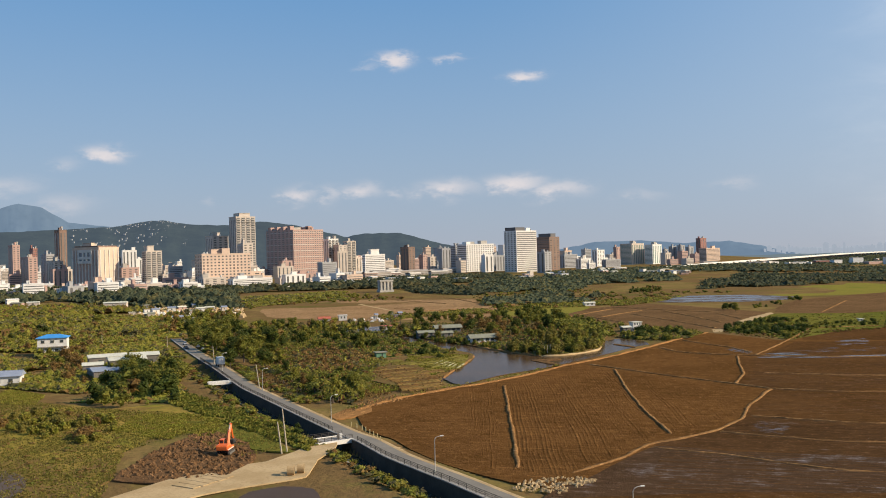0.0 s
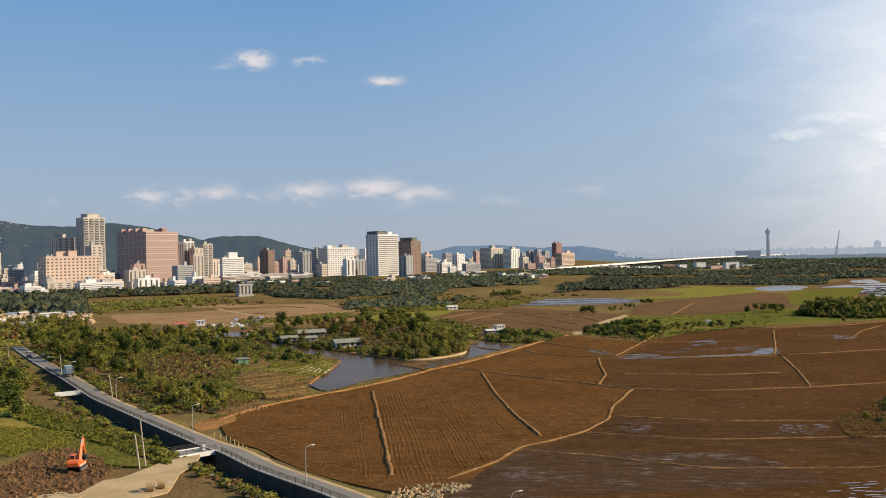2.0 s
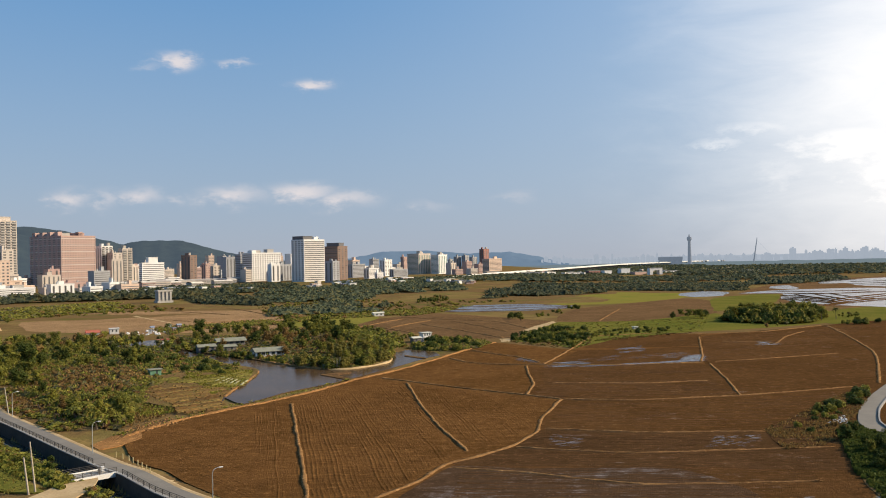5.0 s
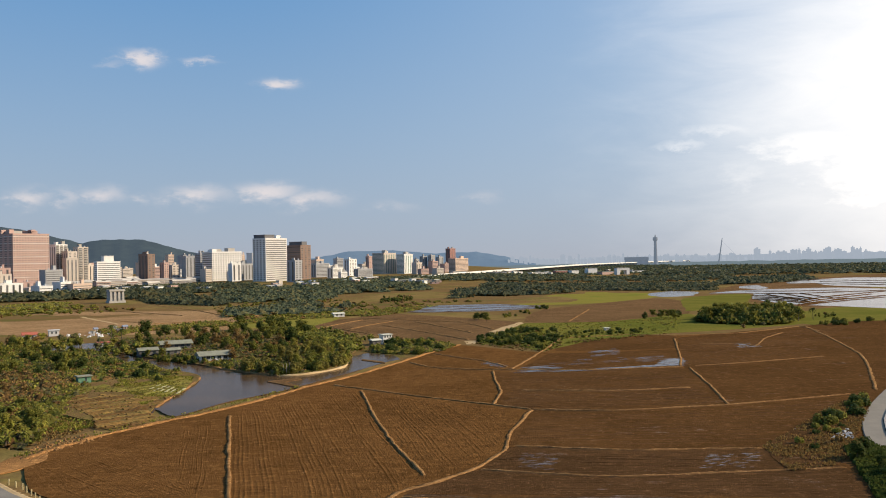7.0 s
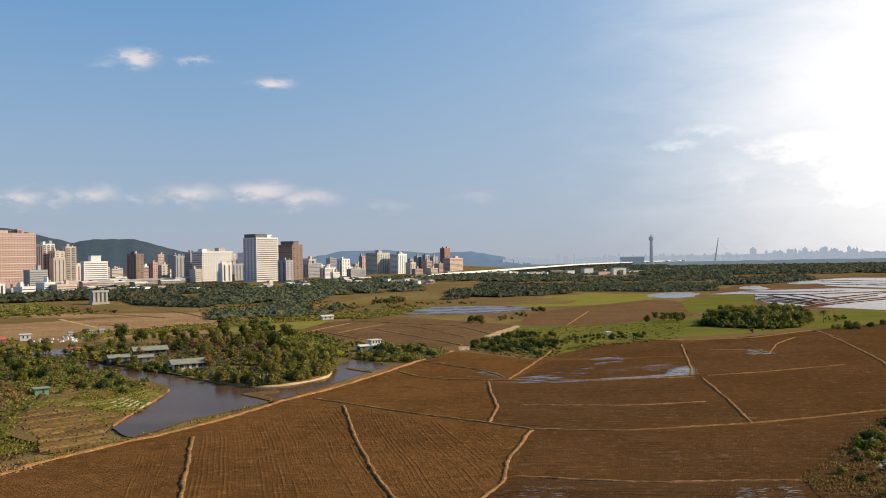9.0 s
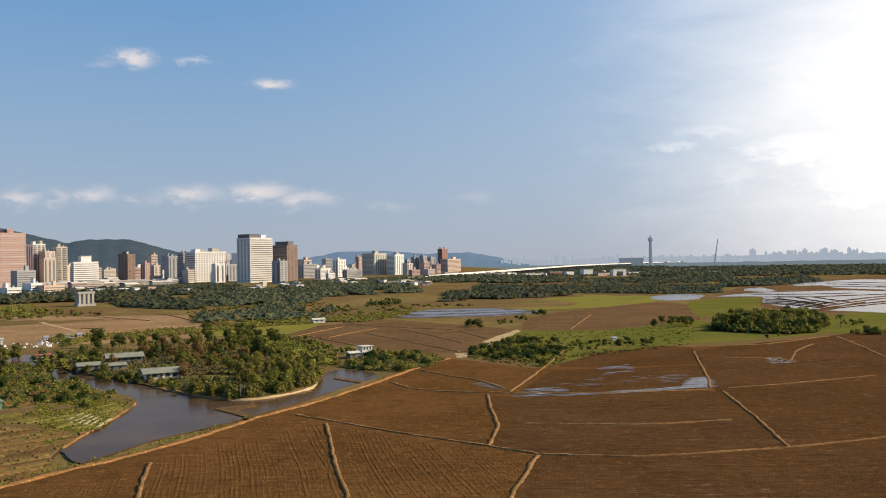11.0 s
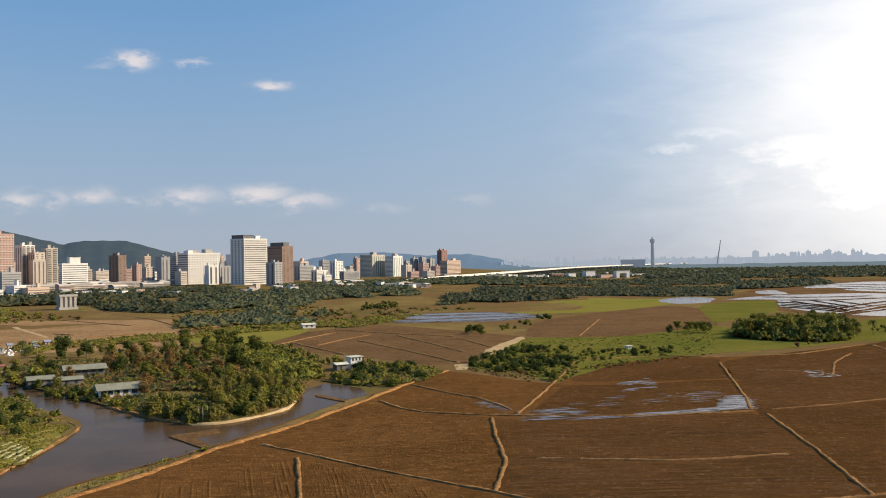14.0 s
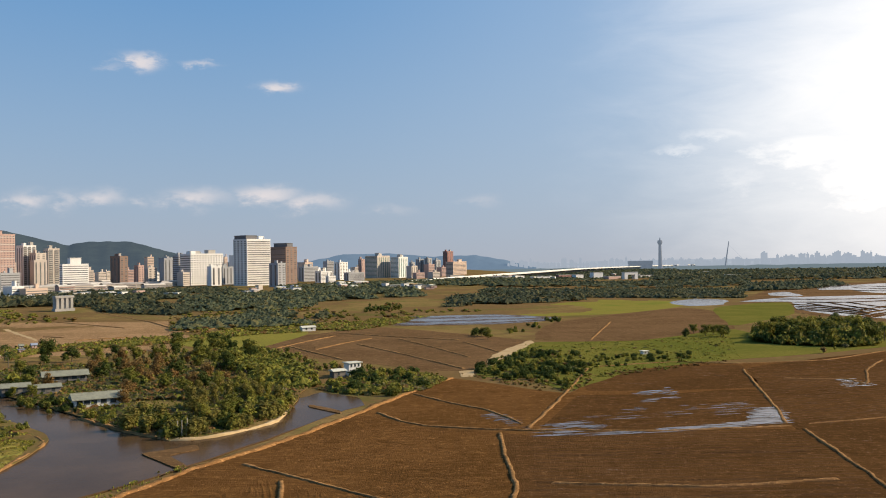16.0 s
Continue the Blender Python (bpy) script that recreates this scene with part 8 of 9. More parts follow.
# dense white blocks at the town's edge
rng = random.Random(97)
for at in ((-861, 931), (-842, 927), (-822, 923), (-804, 919), (-996, 1092), (-970, 1085), (-945, 1078), (-925, 1073), (-1183, 1293), (-1146, 1281), (-1111, 1270), (-1071, 1257)):
    house(at, rng.uniform(16, 27), rng.uniform(9, 13), rng.uniform(6, 11), rng.uniform(8, 24), rng.choice((M_WHITE, M_WHITE, M_CONC)), rng.choice((M_TINROOF, M_GREYROOF)), "white low block of flats at the town's edge", 0.8, ((0.2, 0.5, 0.8), (0.2, 0.5, 0.8)), flat=True, name="low_block")

# island houses
house((-103.3, 407.9), 14, 6.5, 2.8, 14, M_WHITE, M_GREYROOF, "long low house with a grey green corrugated roof", 1.5, ((0.1, 0.25, 0.4, 0.6, 0.8),), over=0.9, z=0.5)
house((-138.8, 468.9), 15, 6.5, 2.8, 12, M_DARKWALL, M_GREYROOF, "long low house with a grey corrugated roof", 1.5, ((0.1, 0.3, 0.5, 0.7, 0.9),), over=0.9, z=0.5)
house((-143.2, 438.4), 9, 6, 2.6, 14, M_DARKWALL, M_GREYROOF, "dark low shed with a grey roof", 1.0, ((0.2, 0.5, 0.8),), name="pond_shed", z=0.5)
house((-131.4, 436.8), 8, 5, 2.6, 14, M_DARKWALL, M_GREYROOF, "small dark shed beside the pond houses", 0.8, ((0.3, 0.7),), name="pond_shed", z=0.5)
house((-182.7, 486.1), 6, 5, 3.0, 10, M_WHITE, M_REDROOF, "small white shed on the pond shore", 0.8, ((0.3, 0.7),), name="pond_shed", flat=True)
house((-31.0, 480.4), 5.4, 4, 4.8, 20, M_WHITE, M_TINROOF, "white box-like hut raised among shrubs", 0.6, ((0.25, 0.75), (0.2, 0.5, 0.8)), flat=True, name="raised_hut")
house((-36.0, 474.0), 5, 4, 2.6, 15, M_DARKWALL, M_TINROOF, "small tin-roofed shed beside the white hut", 0.5, ((0.4,),), name="garden_shed")
house((-84.3, 721.2), 9, 5, 2.4, 10, M_WHITE, M_TINROOF, "low pale farm shed in the fields", 0.8, ((0.3, 0.7),), name="farm_shed")
for q in [(96.3, 539.9)]:
    house(q, 2.6, 2, 1.3, 8, M_WHITE, M_TINROOF, "tiny pale field shelter on the pasture", 0.4, ((0.5,),), name="field_shelter", flat=True)


def pump_gate(at):
    root = empty("sluice_house", pose(*at, ground_z(*at), 0, 0, 42) @ Matrix.Scale(0.85, 4), "tall grey concrete sluice house with slit openings", "sluice house")
    bm = bmesh.new()
    box(bm, -11, -6, 0, 11, 6, 3)
    part("base", bm, M_ROOFGEAR, root)
    for x in (-8, -2.7, 2.7, 8):
        bm = bmesh.new()
        box(bm, x - 1.4, -5, 3, x + 1.4, 5, 15, 0.1)
        part("pier", bm, M_ROOFGEAR, root)
    bm = bmesh.new()
    box(bm, -10, -3.5, 3, 10, 4.6, 15)
    part("wall", bm, M_ROOFGEAR, root)
    bm = bmesh.new()
    box(bm, -10.5, -5.6, 15, 10.5, 5.6, 17.5, 0.1)
    part("cap", bm, M_ROOFGEAR, root)


pump_gate((-364.0, 1005.9))


def clutter(poly, n, seed, label, group, smin=3, smax=9):
    rng = random.Random(seed)
    for x, y in scatter(poly, n, rng, 6):
        w, d, h = rng.uniform(smin, smax), rng.uniform(smin, smax) * 0.7, rng.uniform(2.2, 4.2)
        ob = house((x, y), w, d, h, rng.uniform(0, 40), rng.choice((M_WHITE, M_DARKWALL, M_WALLS["cream"], M_WALLS["pink"])), rng.choice((M_TINROOF, M_GREYROOF, M_SLATEROOF, M_TINROOF, M_TRACK)), label, 0.8, ((0.5,),), name="shack", flat=rng.random() < 0.4, z=ground_z(x, y))
        ob["group"] = group


clutter([(-477.3, 644.8), (-373.0, 546.2), (-345.9, 599.1), (-392.8, 691.5), (-490.8, 763.1), (-536.6, 744.3)], 26, 5, "cluttered yard shack with patched tin roof", "yard shacks")
clutter([(-685.3, 698.3), (-640.5, 724.4), (-792.5, 922.3), (-1010.3, 1119.3), (-1010.3, 1050.9)], 16, 6, "crowded small house with a grey roof", "small houses at the town's edge", 6, 14)
clutter([(-223.3, 564.0), (-200.7, 579.9), (-183.3, 593.6), (-195.1, 625.4), (-240.5, 607.3)], 5, 7, "tiny pale garden shack", "garden shacks", 1.5, 3)
clutter([(-68.8, 1374.7), (-13.3, 1303.0), (-7.0, 1430.2), (-68.6, 1519.5)], 12, 8, "small pale house below the town", "small houses below the town", 8, 18)



def far_cottages(poly, n, seed, label, group):
    rng = random.Random(seed)
    for x, y in scatter(poly, n, rng, 9):
        ob = house((x, y), rng.uniform(7, 16), rng.uniform(6, 10), rng.uniform(3, 6.5), rng.uniform(20, 60), rng.choice((M_WHITE, M_WHITE, M_WALLS["cream"], M_WALLS["pink"])), rng.choice((M_TINROOF, M_GREYROOF, M_WHITE, M_SLATEROOF)), label, 0.9, (), name="cottage", flat=rng.random() < 0.6, z=ground_z(x, y))
        ob["group"] = group


far_cottages([(-476.2, 1110.1), (-434.6, 1203.6), (-303.7, 1215.4), (-330.6, 1310.6), (-481.1, 1317.9), (-530.3, 1221.0)], 23, 31, "small pale house among trees at the town's edge", "cottages at the town's edge")
far_cottages([(-244.1, 1252.9), (-60.9, 1372.9), (-6.0, 1315.7), (-15.8, 1474.0), (-161.8, 1575.9), (-285.3, 1439.8)], 24, 32, "small white house below the town centre", "cottages below the town centre")
far_cottages([(89.0, 1917.6), (489.9, 2201.9), (641.4, 2850.5), (151.6, 2595.0)], 18, 33, "small pale works shed beyond the woods", "sheds beyond the woods")

far_cottages([(-746.3, 797.7), (-689.2, 788.2), (-802.6, 969.9), (-1112.6, 1291.2), (-1299.1, 1421.4)], 24, 34, "small pale flat-roofed house at the town's edge", "pale houses at the town's edge")
thicket([(-123.6, 407.8), (-111.9, 403.5), (-89.8, 389.9), (-94.0, 403.9), (-116.2, 415.6), (-130.9, 426.9)], 12, SHRUB_SET, 1.6, 3.0, 91, "leafy shrub before the pond houses", "island shore shrubs", 2.0, 3.0, z=0.4)
thicket([(-159.4, 447.7), (-134.1, 424.2), (-123.1, 429.0), (-132.6, 458.3), (-151.2, 461.1), (-168.4, 473.5)], 9, TREE_SET, 3.5, 6, 92, "garden tree between the pond houses", "trees by the pond houses", 3, z=0.4)
thicket([(-109.8, 406.0), (-94.0, 403.9), (-104.4, 454.0), (-115.5, 475.5), (-100.8, 419.6)], 5, TREE_SET, 4, 6, 93, "garden tree between the pond houses", "trees by the pond houses", 3, z=0.4)

# garden beds
for p, q in zip([(-102.9, 316.9), (-99.9, 313.3), (-97.6, 311.9), (-95.3, 310.6), (-93.0, 309.2), (-89.9, 305.7)], [(-102.8, 327.7), (-99.8, 325.0), (-97.7, 323.0), (-95.6, 321.0), (-93.7, 317.9), (-90.8, 317.6)]):
    a, b = Vector((*p, 0)), Vector((*q, 0))
    half, bm = (b - a).length * 0.62, bmesh.new()
    for k in range(7):
        u = -half + 2 * half * k / 7
        box(bm, u, -0.42, 0, u + 2 * half / 7 - 0.02, 0.42, 0.3 + 0.05 * (k % 3), 0.12)
    ob = part("garden_bed", bm, M_FILM, None)
    ob.matrix_world = pose(*((a + b) / 2).xy, 0.5, 0, 0, math.degrees(math.atan2(b.y - a.y, b.x - a.x)))
    tagged(ob, "garden bed under pale yellow plastic film", "garden bed", "garden beds")
shore = bank("shore_bank", [(-63.9, 351.7), (-57.0, 352.5), (-49.0, 360.8), (-41.7, 376.8), (-42.0, 399.2)], 1.6, 0.75, M_TRACK, "pale clay edge of the island shore", 2.0, 0.3)
bank("shore_bank", [(-89.0, 280.1), (-90.4, 301.0), (-91.2, 324.1), (-93.8, 348.1), (-98.6, 356.6), (-109.3, 366.2)], 1.1, 0.6, M_BERM, "pale clay edge of the garden spit", 2.0, 0.2)
bank("shore_bank", [(-100.7, 387.2), (-79.9, 365.2), (-63.9, 351.7)], 1.2, 0.7, M_BERM, "earth edge of the island shore", 2.0, 0.3)

tufts("garden_crops", [(-93.4, 281.6), (-91.0, 302.3), (-92.2, 326.7), (-96.7, 351.3), (-120.2, 359.0), (-123.7, 344.7)], 2600, 0.4, M_LEAF_LIGHT, 70, "low leafy crops on the garden spit", 0.45, "crops")
tufts("garden_crops", [(-101.8, 238.8), (-89.2, 267.6), (-90.7, 319.7), (-96.4, 347.5), (-113.7, 322.8), (-118.6, 286.4), (-116.7, 265.9)], 4200, 0.45, M_LEAF_LIGHT, 71, "leafy crops and weeds in the garden", 0.05, "crops")


def crop_rows(poly, a, b, spacing, height, mat, label, seed):
    """Low planted rows running as from a to b, broken and uneven."""
    rng = random.Random(seed)
    d = Vector((b[0] - a[0], b[1] - a[1], 0)).normalized()
    s = Vector((d.y, -d.x, 0))
    us, vs = [d.x * p[0] + d.y * p[1] for p in poly], [s.x * p[0] + s.y * p[1] for p in poly]
    verts, faces = [], []
    v = min(vs)
    while v < max(vs):
        v += spacing * rng.uniform(0.85, 1.15)
        u, run = min(us), False
        while u < max(us):
            u += 0.7
            p = d * u + s * (v + 0.4 * noise.noise(Vector((u / 9, v / 9, seed))))
            if inside((p.x, p.y), poly) and noise.noise(Vector((u / 5, v / 3, seed + 4.0))) > -0.22:
                i, w, h = len(verts), spacing * rng.uniform(0.2, 0.36), height * rng.uniform(0.5, 1.4)
                verts += [tuple(p - s * w + Vector((0, 0, 0.45))), tuple(p - s * w * 0.4 + Vector((0, 0, 0.5 + h))), tuple(p + s * w * 0.4 + Vector((0, 0, 0.5 + h * rng.uniform(0.7, 1.2)))), tuple(p + s * w + Vector((0, 0, 0.45)))]
                if run:
                    faces += [(i - 4 + k, i - 3 + k, i + 1 + k, i + k) for k in range(3)]
                run = True
            else:
                run = False
    tagged(mesh_object("crop_rows", verts, faces, mat), label, "crops", kind="stuff")


crop_rows([(-132.8, 306.0), (-122.7, 315.1), (-107.7, 313.2), (-98.7, 301.8), (-87.8, 302.9), (-93.9, 337.5), (-100.8, 351.6), (-104.9, 329.8), (-110.1, 324.6), (-124.4, 332.4), (-136.0, 316.8)], (-131.9, 305.9), (-115.1, 331.2), 1.9, 0.4, M_LEAF_OLIVE, "rows of leafy vegetables in the garden", 5)
crop_rows([(-94.4, 245.3), (-84.0, 244.3), (-82.0, 259.4), (-89.0, 273.7), (-90.0, 299.7), (-101.2, 302.1), (-117.8, 309.2), (-129.5, 300.6), (-115.3, 280.8), (-102.2, 263.4)], (-124.2, 290.6), (-104.2, 312.8), 2.1, 0.35, M_LEAF_DRY, "brown rows of harvested vegetables", 6)

# bamboo-like bare stems and a landing fence on the shore
for k, q in enumerate([(-62.7, 355.6), (-61.4, 354.0), (-60.5, 354.7), (-59.9, 356.9), (-59.1, 357.5), (-45.9, 409.7), (-45.3, 414.3), (-47.2, 405.3)]):
    pole(q, 4.2 + 0.4 * (k % 3), "pale bare trunk on the island shore", 0.3 * (k % 3 - 1), 0.14)


# ---------------------------------------------------------------- flooded rice plots far right
for pts in (
    [(338.5, 995.2), (297.5, 880.3), (290.3, 796.3), (297.9, 757.7), (309.3, 741.5), (376.1, 663.0), (543.2, 907.0), (484.9, 1099.4), (432.9, 1104.4), (375.6, 1092.3), (334.7, 1062.0), (295.2, 1012.9)],
    [(394.1, 1212.0), (426.8, 1244.8), (404.5, 1131.8), (385.0, 1107.3), (372.3, 1147.4)],
    [(540.0, 1425.1), (603.8, 1458.6), (687.1, 1511.5), (817.1, 1307.0), (596.4, 984.7), (507.4, 1145.2), (502.9, 1203.2), (522.1, 1282.6), (485.4, 1284.8)],
):
    patch("flooded_plots", pts, M_PADDY, 0.13, "flooded rice plots mirroring the bright sky", "rice plot", 10, 2.0)
for pts in (
    [(335.2, 986.6), (372.9, 966.5), (428.1, 983.5), (486.6, 1000.8)],
    [(309.9, 915.1), (323.6, 874.9), (327.3, 821.6)],
    [(339.1, 961.0), (331.8, 872.0), (322.7, 804.2)],
    [(360.3, 966.7), (347.9, 866.4), (346.2, 831.8)],
    [(306.6, 791.2), (336.2, 821.9), (364.2, 853.4), (434.3, 923.6)],
    [(342.8, 1058.5), (378.5, 1031.5), (422.7, 1029.0), (454.7, 1037.8)],
    [(297.9, 757.7), (329.0, 796.1), (379.5, 855.3)],
    [(380.1, 968.4), (371.4, 908.9), (368.8, 862.7)],
    [(553.5, 1346.2), (570.3, 1273.4), (608.0, 1222.5)],
    [(319.4, 945.8), (335.0, 901.9), (338.5, 834.4)],
    [(301.2, 890.4), (314.3, 852.8), (319.2, 793.2)],
    [(293.5, 867.0), (305.4, 832.0), (311.0, 775.6)],
    [(329.4, 834.0), (358.9, 870.0), (401.7, 914.4), (497.9, 1001.3)],
    [(296.1, 760.9), (320.9, 789.7), (356.9, 824.9), (437.0, 892.5)],
    [(285.8, 738.3), (309.3, 765.0), (343.3, 797.6), (418.7, 859.9)],
    [(558.5, 1206.4), (584.8, 1112.3)],
    [(511.0, 1251.3), (565.6, 1168.9)],
    [(575.3, 1439.0), (619.0, 1348.9), (655.0, 1281.8)],
):
    bank("field_bank", pts, 3.0, 0.7, M_SOIL_DAMP, "dark earth bank between flooded rice plots", 6, 1.2)
patch("bare_paddies", [(292.1, 1000.4), (336.0, 983.3), (307.8, 910.3), (277.3, 812.4), (283.2, 771.4), (330.8, 748.9), (824.1, 1692.0), (654.2, 1554.0), (577.0, 1507.8), (429.2, 1309.8), (359.9, 1166.3)], M_SOIL_FALLOW, 0.07, "brown earth banks between flooded rice plots", "field", 14, 4)

# shallow puddles lying in the ploughed plots
def standing_water(poly, n, a, b, seed, label, long=(2, 13), wide=(0.12, 0.5)):
    """Thin sheets of water lying between the plough ridges, denser in patches."""
    rng = random.Random(seed)
    d = Vector((b[0] - a[0], b[1] - a[1], 0)).normalized()
    s = Vector((d.y, -d.x, 0))
    verts, faces = [], []
    for k, (x, y) in enumerate(scatter(poly, n, rng)):
        if noise.noise(Vector((x / 14, y / 14, seed))) < rng.uniform(-0.6, 0.15):
            continue
        half, w, i = rng.uniform(*long) / 2, rng.uniform(*wide), len(verts)
        z = 0.13 + 0.0006 * k
        for j in range(16):
            t = 6.283 * j / 16
            q = Vector((x, y, z)) + d * (math.cos(t) * half * rng.uniform(0.75, 1.1)) + s * (math.sin(t) * w * rng.uniform(0.6, 1.4))
            verts.append(tuple(q))
        faces.append(tuple(range(i, i + 16)))
    for k, f in enumerate(faces):
        u, v, w = (Vector(verts[f[j]]) for j in (0, 5, 10))
        if (v - u).cross(w - u).z < 0:
            faces[k] = tuple(reversed(f))
    tagged(mesh_object("standing_water", verts, faces, M_SHEEN), label, "puddle", kind="stuff")


LEVEL = ((28.8, 350.0), (92.9, 360.4))
standing_water([(28.5, 349.3), (36.0, 349.4), (43.9, 354.7), (46.1, 367.4), (43.0, 376.6), (39.3, 378.8), (33.7, 365.2)], 120, *LEVEL, 1, "thin muddy water between plough ridges", (2, 9))
standing_water([(43.0, 349.5), (63.2, 352.1), (92.9, 360.4), (95.2, 369.6), (70.9, 359.2), (46.7, 354.4)], 90, *LEVEL, 2, "thin muddy water along the clay bank", (3, 14))
standing_water([(85.1, 360.3), (93.2, 361.2), (98.4, 380.4), (98.2, 388.4), (93.7, 382.9)], 170, *LEVEL, 3, "bright shallow water in the plot's corner", (2, 8), (0.2, 0.7))
standing_water([(43.5, 370.3), (65.4, 372.5), (90.2, 377.4), (95.3, 397.3), (71.1, 395.6), (48.2, 389.7)], 60, *LEVEL, 4, "scattered wet furrows", (2, 10), (0.08, 0.25))
standing_water([(65.5, 417.1), (73.1, 426.6), (80.0, 420.5), (77.3, 413.3)], 50, *LEVEL, 5, "small puddles in the ploughed earth", (1.5, 6))
standing_water([(15.1, 189.6), (17.0, 205.9), (24.4, 202.9), (23.3, 188.9)], 50, *LEVEL, 6, "small puddles in the damp plot", (0.8, 3), (0.06, 0.16))
standing_water([(51.9, 186.6), (57.5, 200.0), (69.5, 200.7), (64.9, 187.5)], 70, *LEVEL, 7, "small puddles in the damp plot", (0.8, 3), (0.06, 0.18))
standing_water([(142.4, 443.6), (153.1, 445.3), (148.6, 428.2), (137.7, 424.0)], 40, *LEVEL, 8, "small puddles beside the clay bank", (1.5, 6))
standing_water([(14.1, 379.5), (21.9, 366.4), (26.6, 356.3), (25.3, 372.1), (18.5, 388.7)], 50, *LEVEL, 9, "small puddles in the ploughed earth", (1, 4), (0.08, 0.3))
standing_water([(49.1, 138.5), (72.5, 147.4), (72.8, 134.2), (52.1, 124.5)], 60, *LEVEL, 10, "small puddles in the dark corner plot", (1, 5), (0.1, 0.4))
standing_water([(65.4, 415.3), (79.9, 430.7), (76.5, 405.9), (65.2, 398.6)], 40, *LEVEL, 11, "small puddles in the ploughed earth", (1.5, 6))

# ---------------------------------------------------------------- road bend at the right
BEND = [Vector((*p, 0)) for p in [(173.1, 326.7), (146.8, 294.3), (126.0, 262.5), (111.3, 236.6), (102.1, 215.2), (99.5, 199.7), (101.2, 191.2)]]
BEND_LINE = resample([(p.x, p.y) for p in BEND], 2)
ribbon("road_bend", BEND_LINE, ((-2.6, 0.0), (-2.4, 0.35), (2.4, 0.35), (2.6, 0.0)), M_ASPHALT, "pale curved asphalt road bend", "road")
ribbon("bend_kerb", BEND_LINE, ((2.6, 0.0), (2.6, 0.75), (3.0, 0.75), (3.0, 0.0)), M_CONC, "dark concrete parapet of the road bend", "kerb")
patch("weed_bank", [(72.8, 208.2), (85.2, 223.9), (103.2, 250.6), (126.8, 278.6), (120.7, 258.1), (101.1, 222.3), (90.0, 200.6), (80.7, 187.7), (69.8, 183.6)], M_SOIL_DAMP, 0.16, "brown weedy bank with dry brushwood", "bank", 3, 0.8)
patch("weed_bank", [(90.7, 206.5), (98.5, 210.9), (99.8, 188.7), (72.8, 137.8), (76.6, 159.8)], M_SCRUB, 0.15, "dark weedy slope below the road bend", "bank", 3, 0.8)
clods([(91.6, 216.2), (100.0, 226.1), (97.4, 215.6), (90.2, 209.7)], 120, 8, 0.35, M_WHITE, "pale rubble on the weedy bank")
tufts("bank_weeds", [(72.8, 208.2), (85.2, 223.9), (103.2, 250.6), (126.8, 278.6), (120.7, 258.1), (101.1, 222.3), (90.0, 200.6), (80.7, 187.7), (69.8, 183.6)], 2600, 0.42, M_LEAF_DRY, 61, "dry brown weeds on the bank", 0.1)
tufts("bank_weeds", [(89.4, 203.6), (97.4, 208.4), (98.5, 186.2), (72.8, 137.8), (76.6, 159.8)], 2600, 0.8, M_LEAF_DARK, 62, "dark green weeds below the road bend", 0.1)


# ---------------------------------------------------------------- furrows
def furrows(poly, a, b, spacing, height, width, label, mat=None, seed=0, gaps=0.1):
    """Plough ridges inside a plot, running as from a to b."""
    rng = random.Random(seed)
    d = Vector((b[0] - a[0], b[1] - a[1], 0)).normalized()
    s = Vector((d.y, -d.x, 0))
    us = [d.x * p[0] + d.y * p[1] for p in poly]
    vs = [s.x * p[0] + s.y * p[1] for p in poly]
    verts, faces = [], []
    v = min(vs)
    while v < max(vs):
        v += spacing * rng.uniform(0.8, 1.2)
        h = height * rng.choice((0.15, 0.3, 0.5, 0.8, 1.3))
        u, run = min(us), False
        while u < max(us):
            u += 2.2
            bend = noise.noise(Vector((u / 30, v / 40, seed))) * 0.9
            p = d * u + s * (v + bend)
            k = h * (0.6 + 1.3 * noise.noise(Vector((u / 6, v / 2.2, seed))))
            if inside((p.x, p.y), poly) and k > height * gaps:
                i = len(verts)
                w = width * rng.uniform(0.8, 1.2)
                verts += [tuple(p - s * w + Vector((0, 0, 0.04))), tuple(p + Vector((0, 0, 0.07 + k))), tuple(p + s * w + Vector((0, 0, 0.04)))]
                if run:
                    faces += [(i - 3, i - 2, i + 1, i), (i - 2, i - 1, i + 2, i + 1)]
                run = True
            else:
                run = False
    tagged(mesh_object("furrows", verts, faces, mat or M_SOIL), label, "furrows", kind="stuff")


B1A, B1B = (-63.4, 257.9), (-38.1, 148.5)
B2A, B2B = (-28.0, 307.4), (-4.0, 186.2)
furrows([(-92.4, 204.8), (-62.5, 250.7), (-51.1, 203.3), (-39.2, 151.1), (-43.5, 141.3), (-55.2, 153.9), (-74.7, 178.1)], CANAL[6], CANAL[9], 1.0, 0.05, 0.4, "fine plough ridges along the road", seed=1)
furrows([(-69.3, 239.9), (-62.5, 250.7), (-51.1, 203.3), (-37.7, 146.1), (-40.1, 142.3), (-47.5, 162.0)], B1A, B1B, 0.9, 0.10, 0.3, "straight wheel ruts beside the clay bank", seed=2)
furrows([(-60.2, 264.4), (-30.0, 309.0), (-19.7, 250.8), (-4.8, 186.3), (-10.4, 173.2), (-24.2, 137.6), (-36.0, 142.2)], B1A, B1B, 1.1, 0.065, 0.42, "long plough ridges between clay banks", seed=3)
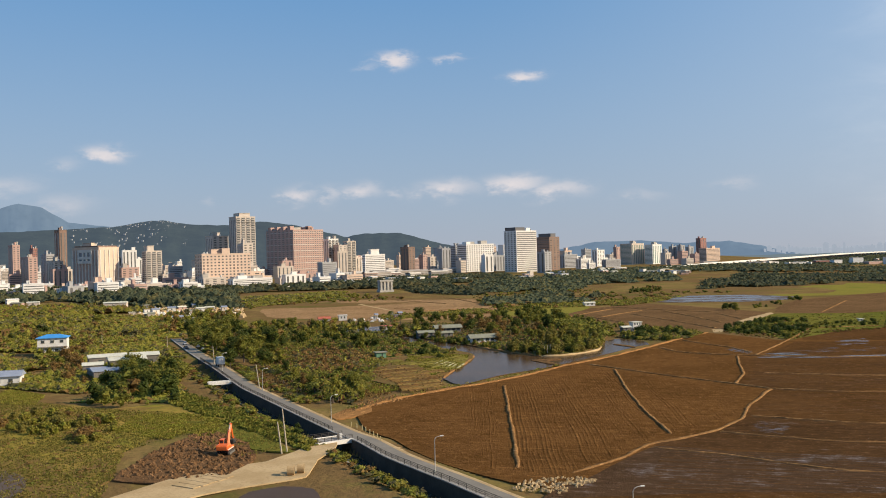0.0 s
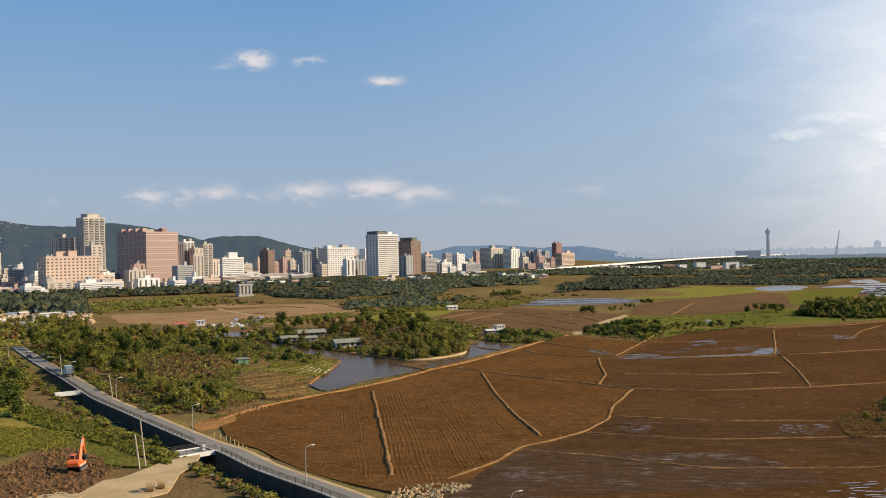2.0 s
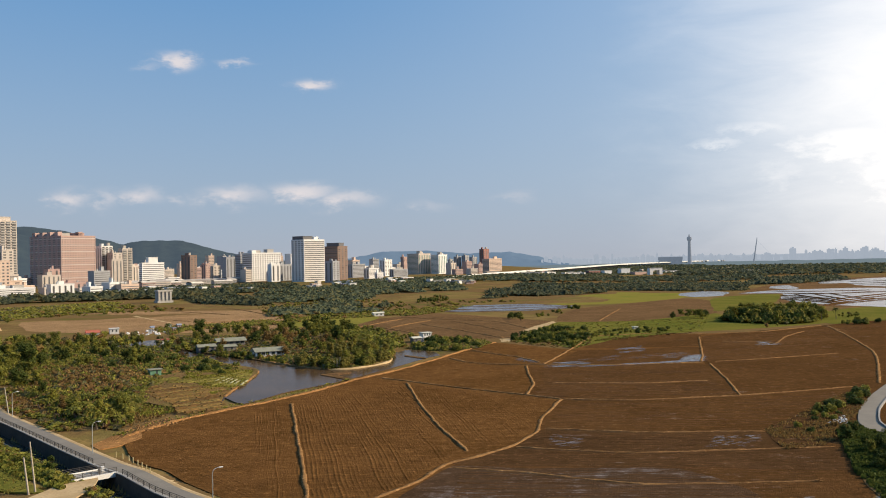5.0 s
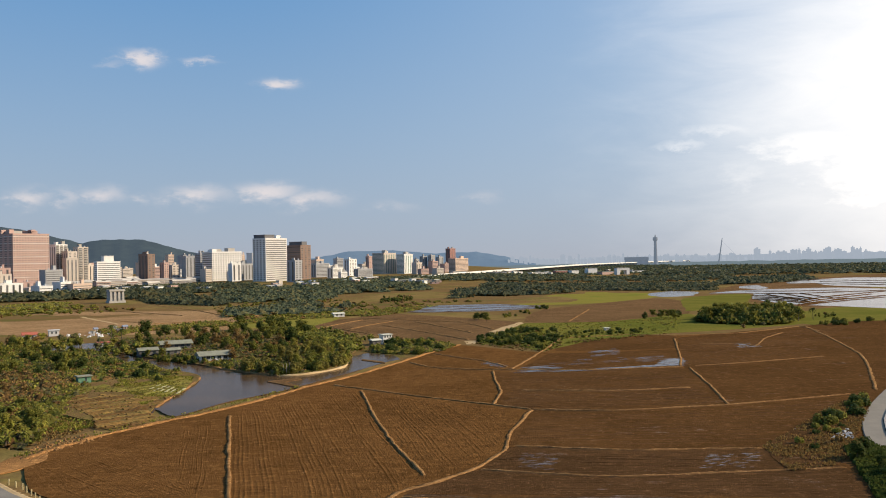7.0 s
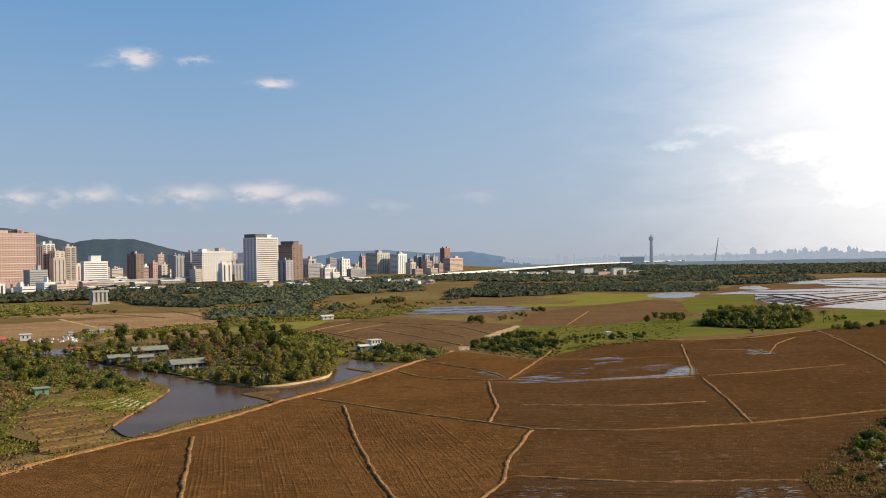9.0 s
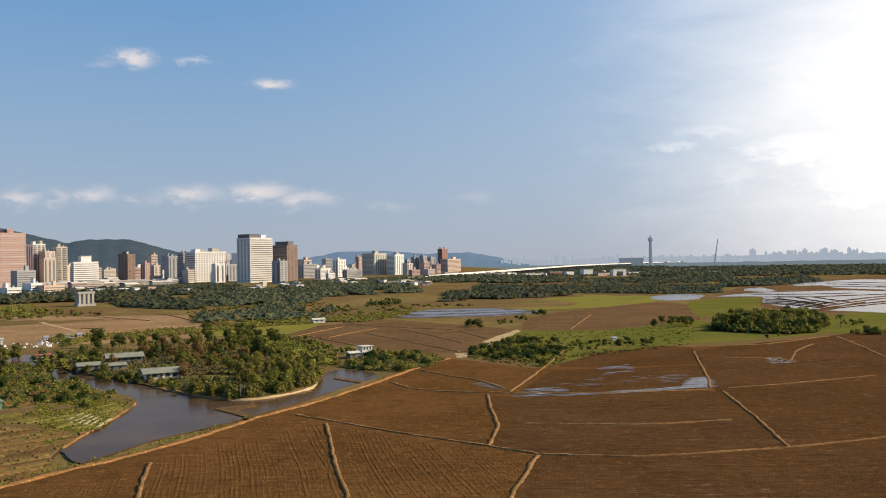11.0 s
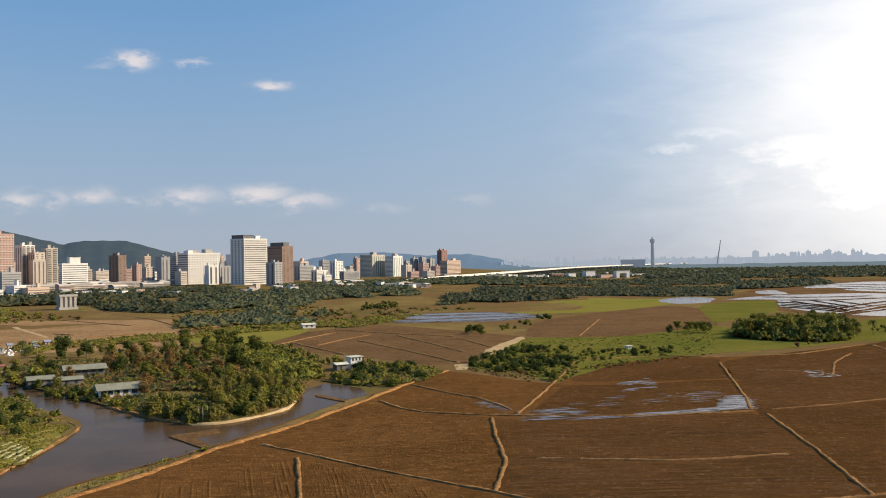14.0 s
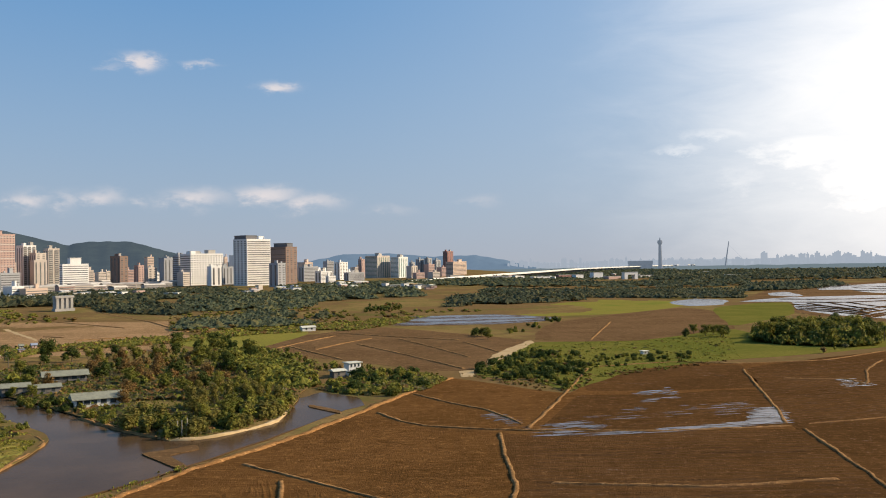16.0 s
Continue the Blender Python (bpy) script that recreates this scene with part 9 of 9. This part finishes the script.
furrows([(-24.7, 301.8), (12.3, 268.9), (22.3, 259.8), (15.3, 227.2), (12.9, 210.6), (-3.1, 187.1), (-10.4, 219.2)], B2A, B2B, 1.2, 0.055, 0.42, "plough ridges slanting across the plot", seed=4)
furrows([(-15.6, 379.2), (18.0, 352.3), (18.0, 298.8), (14.1, 275.2), (-23.2, 305.4), (-37.6, 321.2)], (-37.6, 321.2), (13.9, 275.2), 1.2, 0.05, 0.42, "shallow plough ridges across the plot", seed=5)
furrows([(25.9, 351.4), (93.8, 354.6), (81.9, 269.0), (42.1, 260.1), (16.0, 267.9), (20.2, 298.6)], (21.2, 302.4), (80.3, 302.6), 3.0, 0.20, 0.5, "long level plough ridges", M_RIDGE, seed=6, gaps=0.02)
furrows([(25.3, 257.6), (80.3, 257.0), (119.8, 270.6), (85.2, 223.9), (72.8, 208.2), (40.7, 209.3), (15.8, 214.8)], (23.0, 233.9), (88.0, 231.1), 2.6, 0.15, 0.4, "level plough ridges in the damp backlit plot", M_RIDGE, seed=7)
furrows([(8.7, 190.1), (35.2, 181.2), (80.3, 184.2), (76.2, 167.6), (41.2, 129.5), (-7.1, 132.2), (-7.0, 169.7)], (8.1, 177.0), (65.6, 172.6), 2.0, 0.14, 0.35, "level plough ridges in the near plot", M_RIDGE, seed=8)
furrows([(15.2, 207.3), (39.5, 203.3), (70.7, 202.3), (74.2, 195.2), (35.9, 184.9), (8.8, 193.2)], (14.8, 201.5), (68.7, 196.7), 1.2, 0.16, 0.45, "wet plough ridges between puddles", M_SOIL_DAMP, seed=9)
furrows([(29.7, 355.2), (44.4, 402.9), (105.6, 420.0), (93.4, 362.8)], (29.7, 355.2), (93.4, 362.8), 3.4, 0.14, 0.5, "low plough ridges in the puddled plot", M_RIDGE, seed=10, gaps=0.5)
furrows([(115.6, 458.4), (96.6, 369.4), (96.2, 356.8), (148.7, 378.0), (237.3, 533.6), (170.4, 497.4)], (96.2, 356.8), (148.7, 378.0), 3.0, 0.16, 0.5, "level plough ridges in the far plot", M_RIDGE, seed=11)

# patterns of the plants are no longer needed
for ob in PROTOTYPES:
    for o in (*ob.children_recursive, ob):
        bpy.data.objects.remove(o)
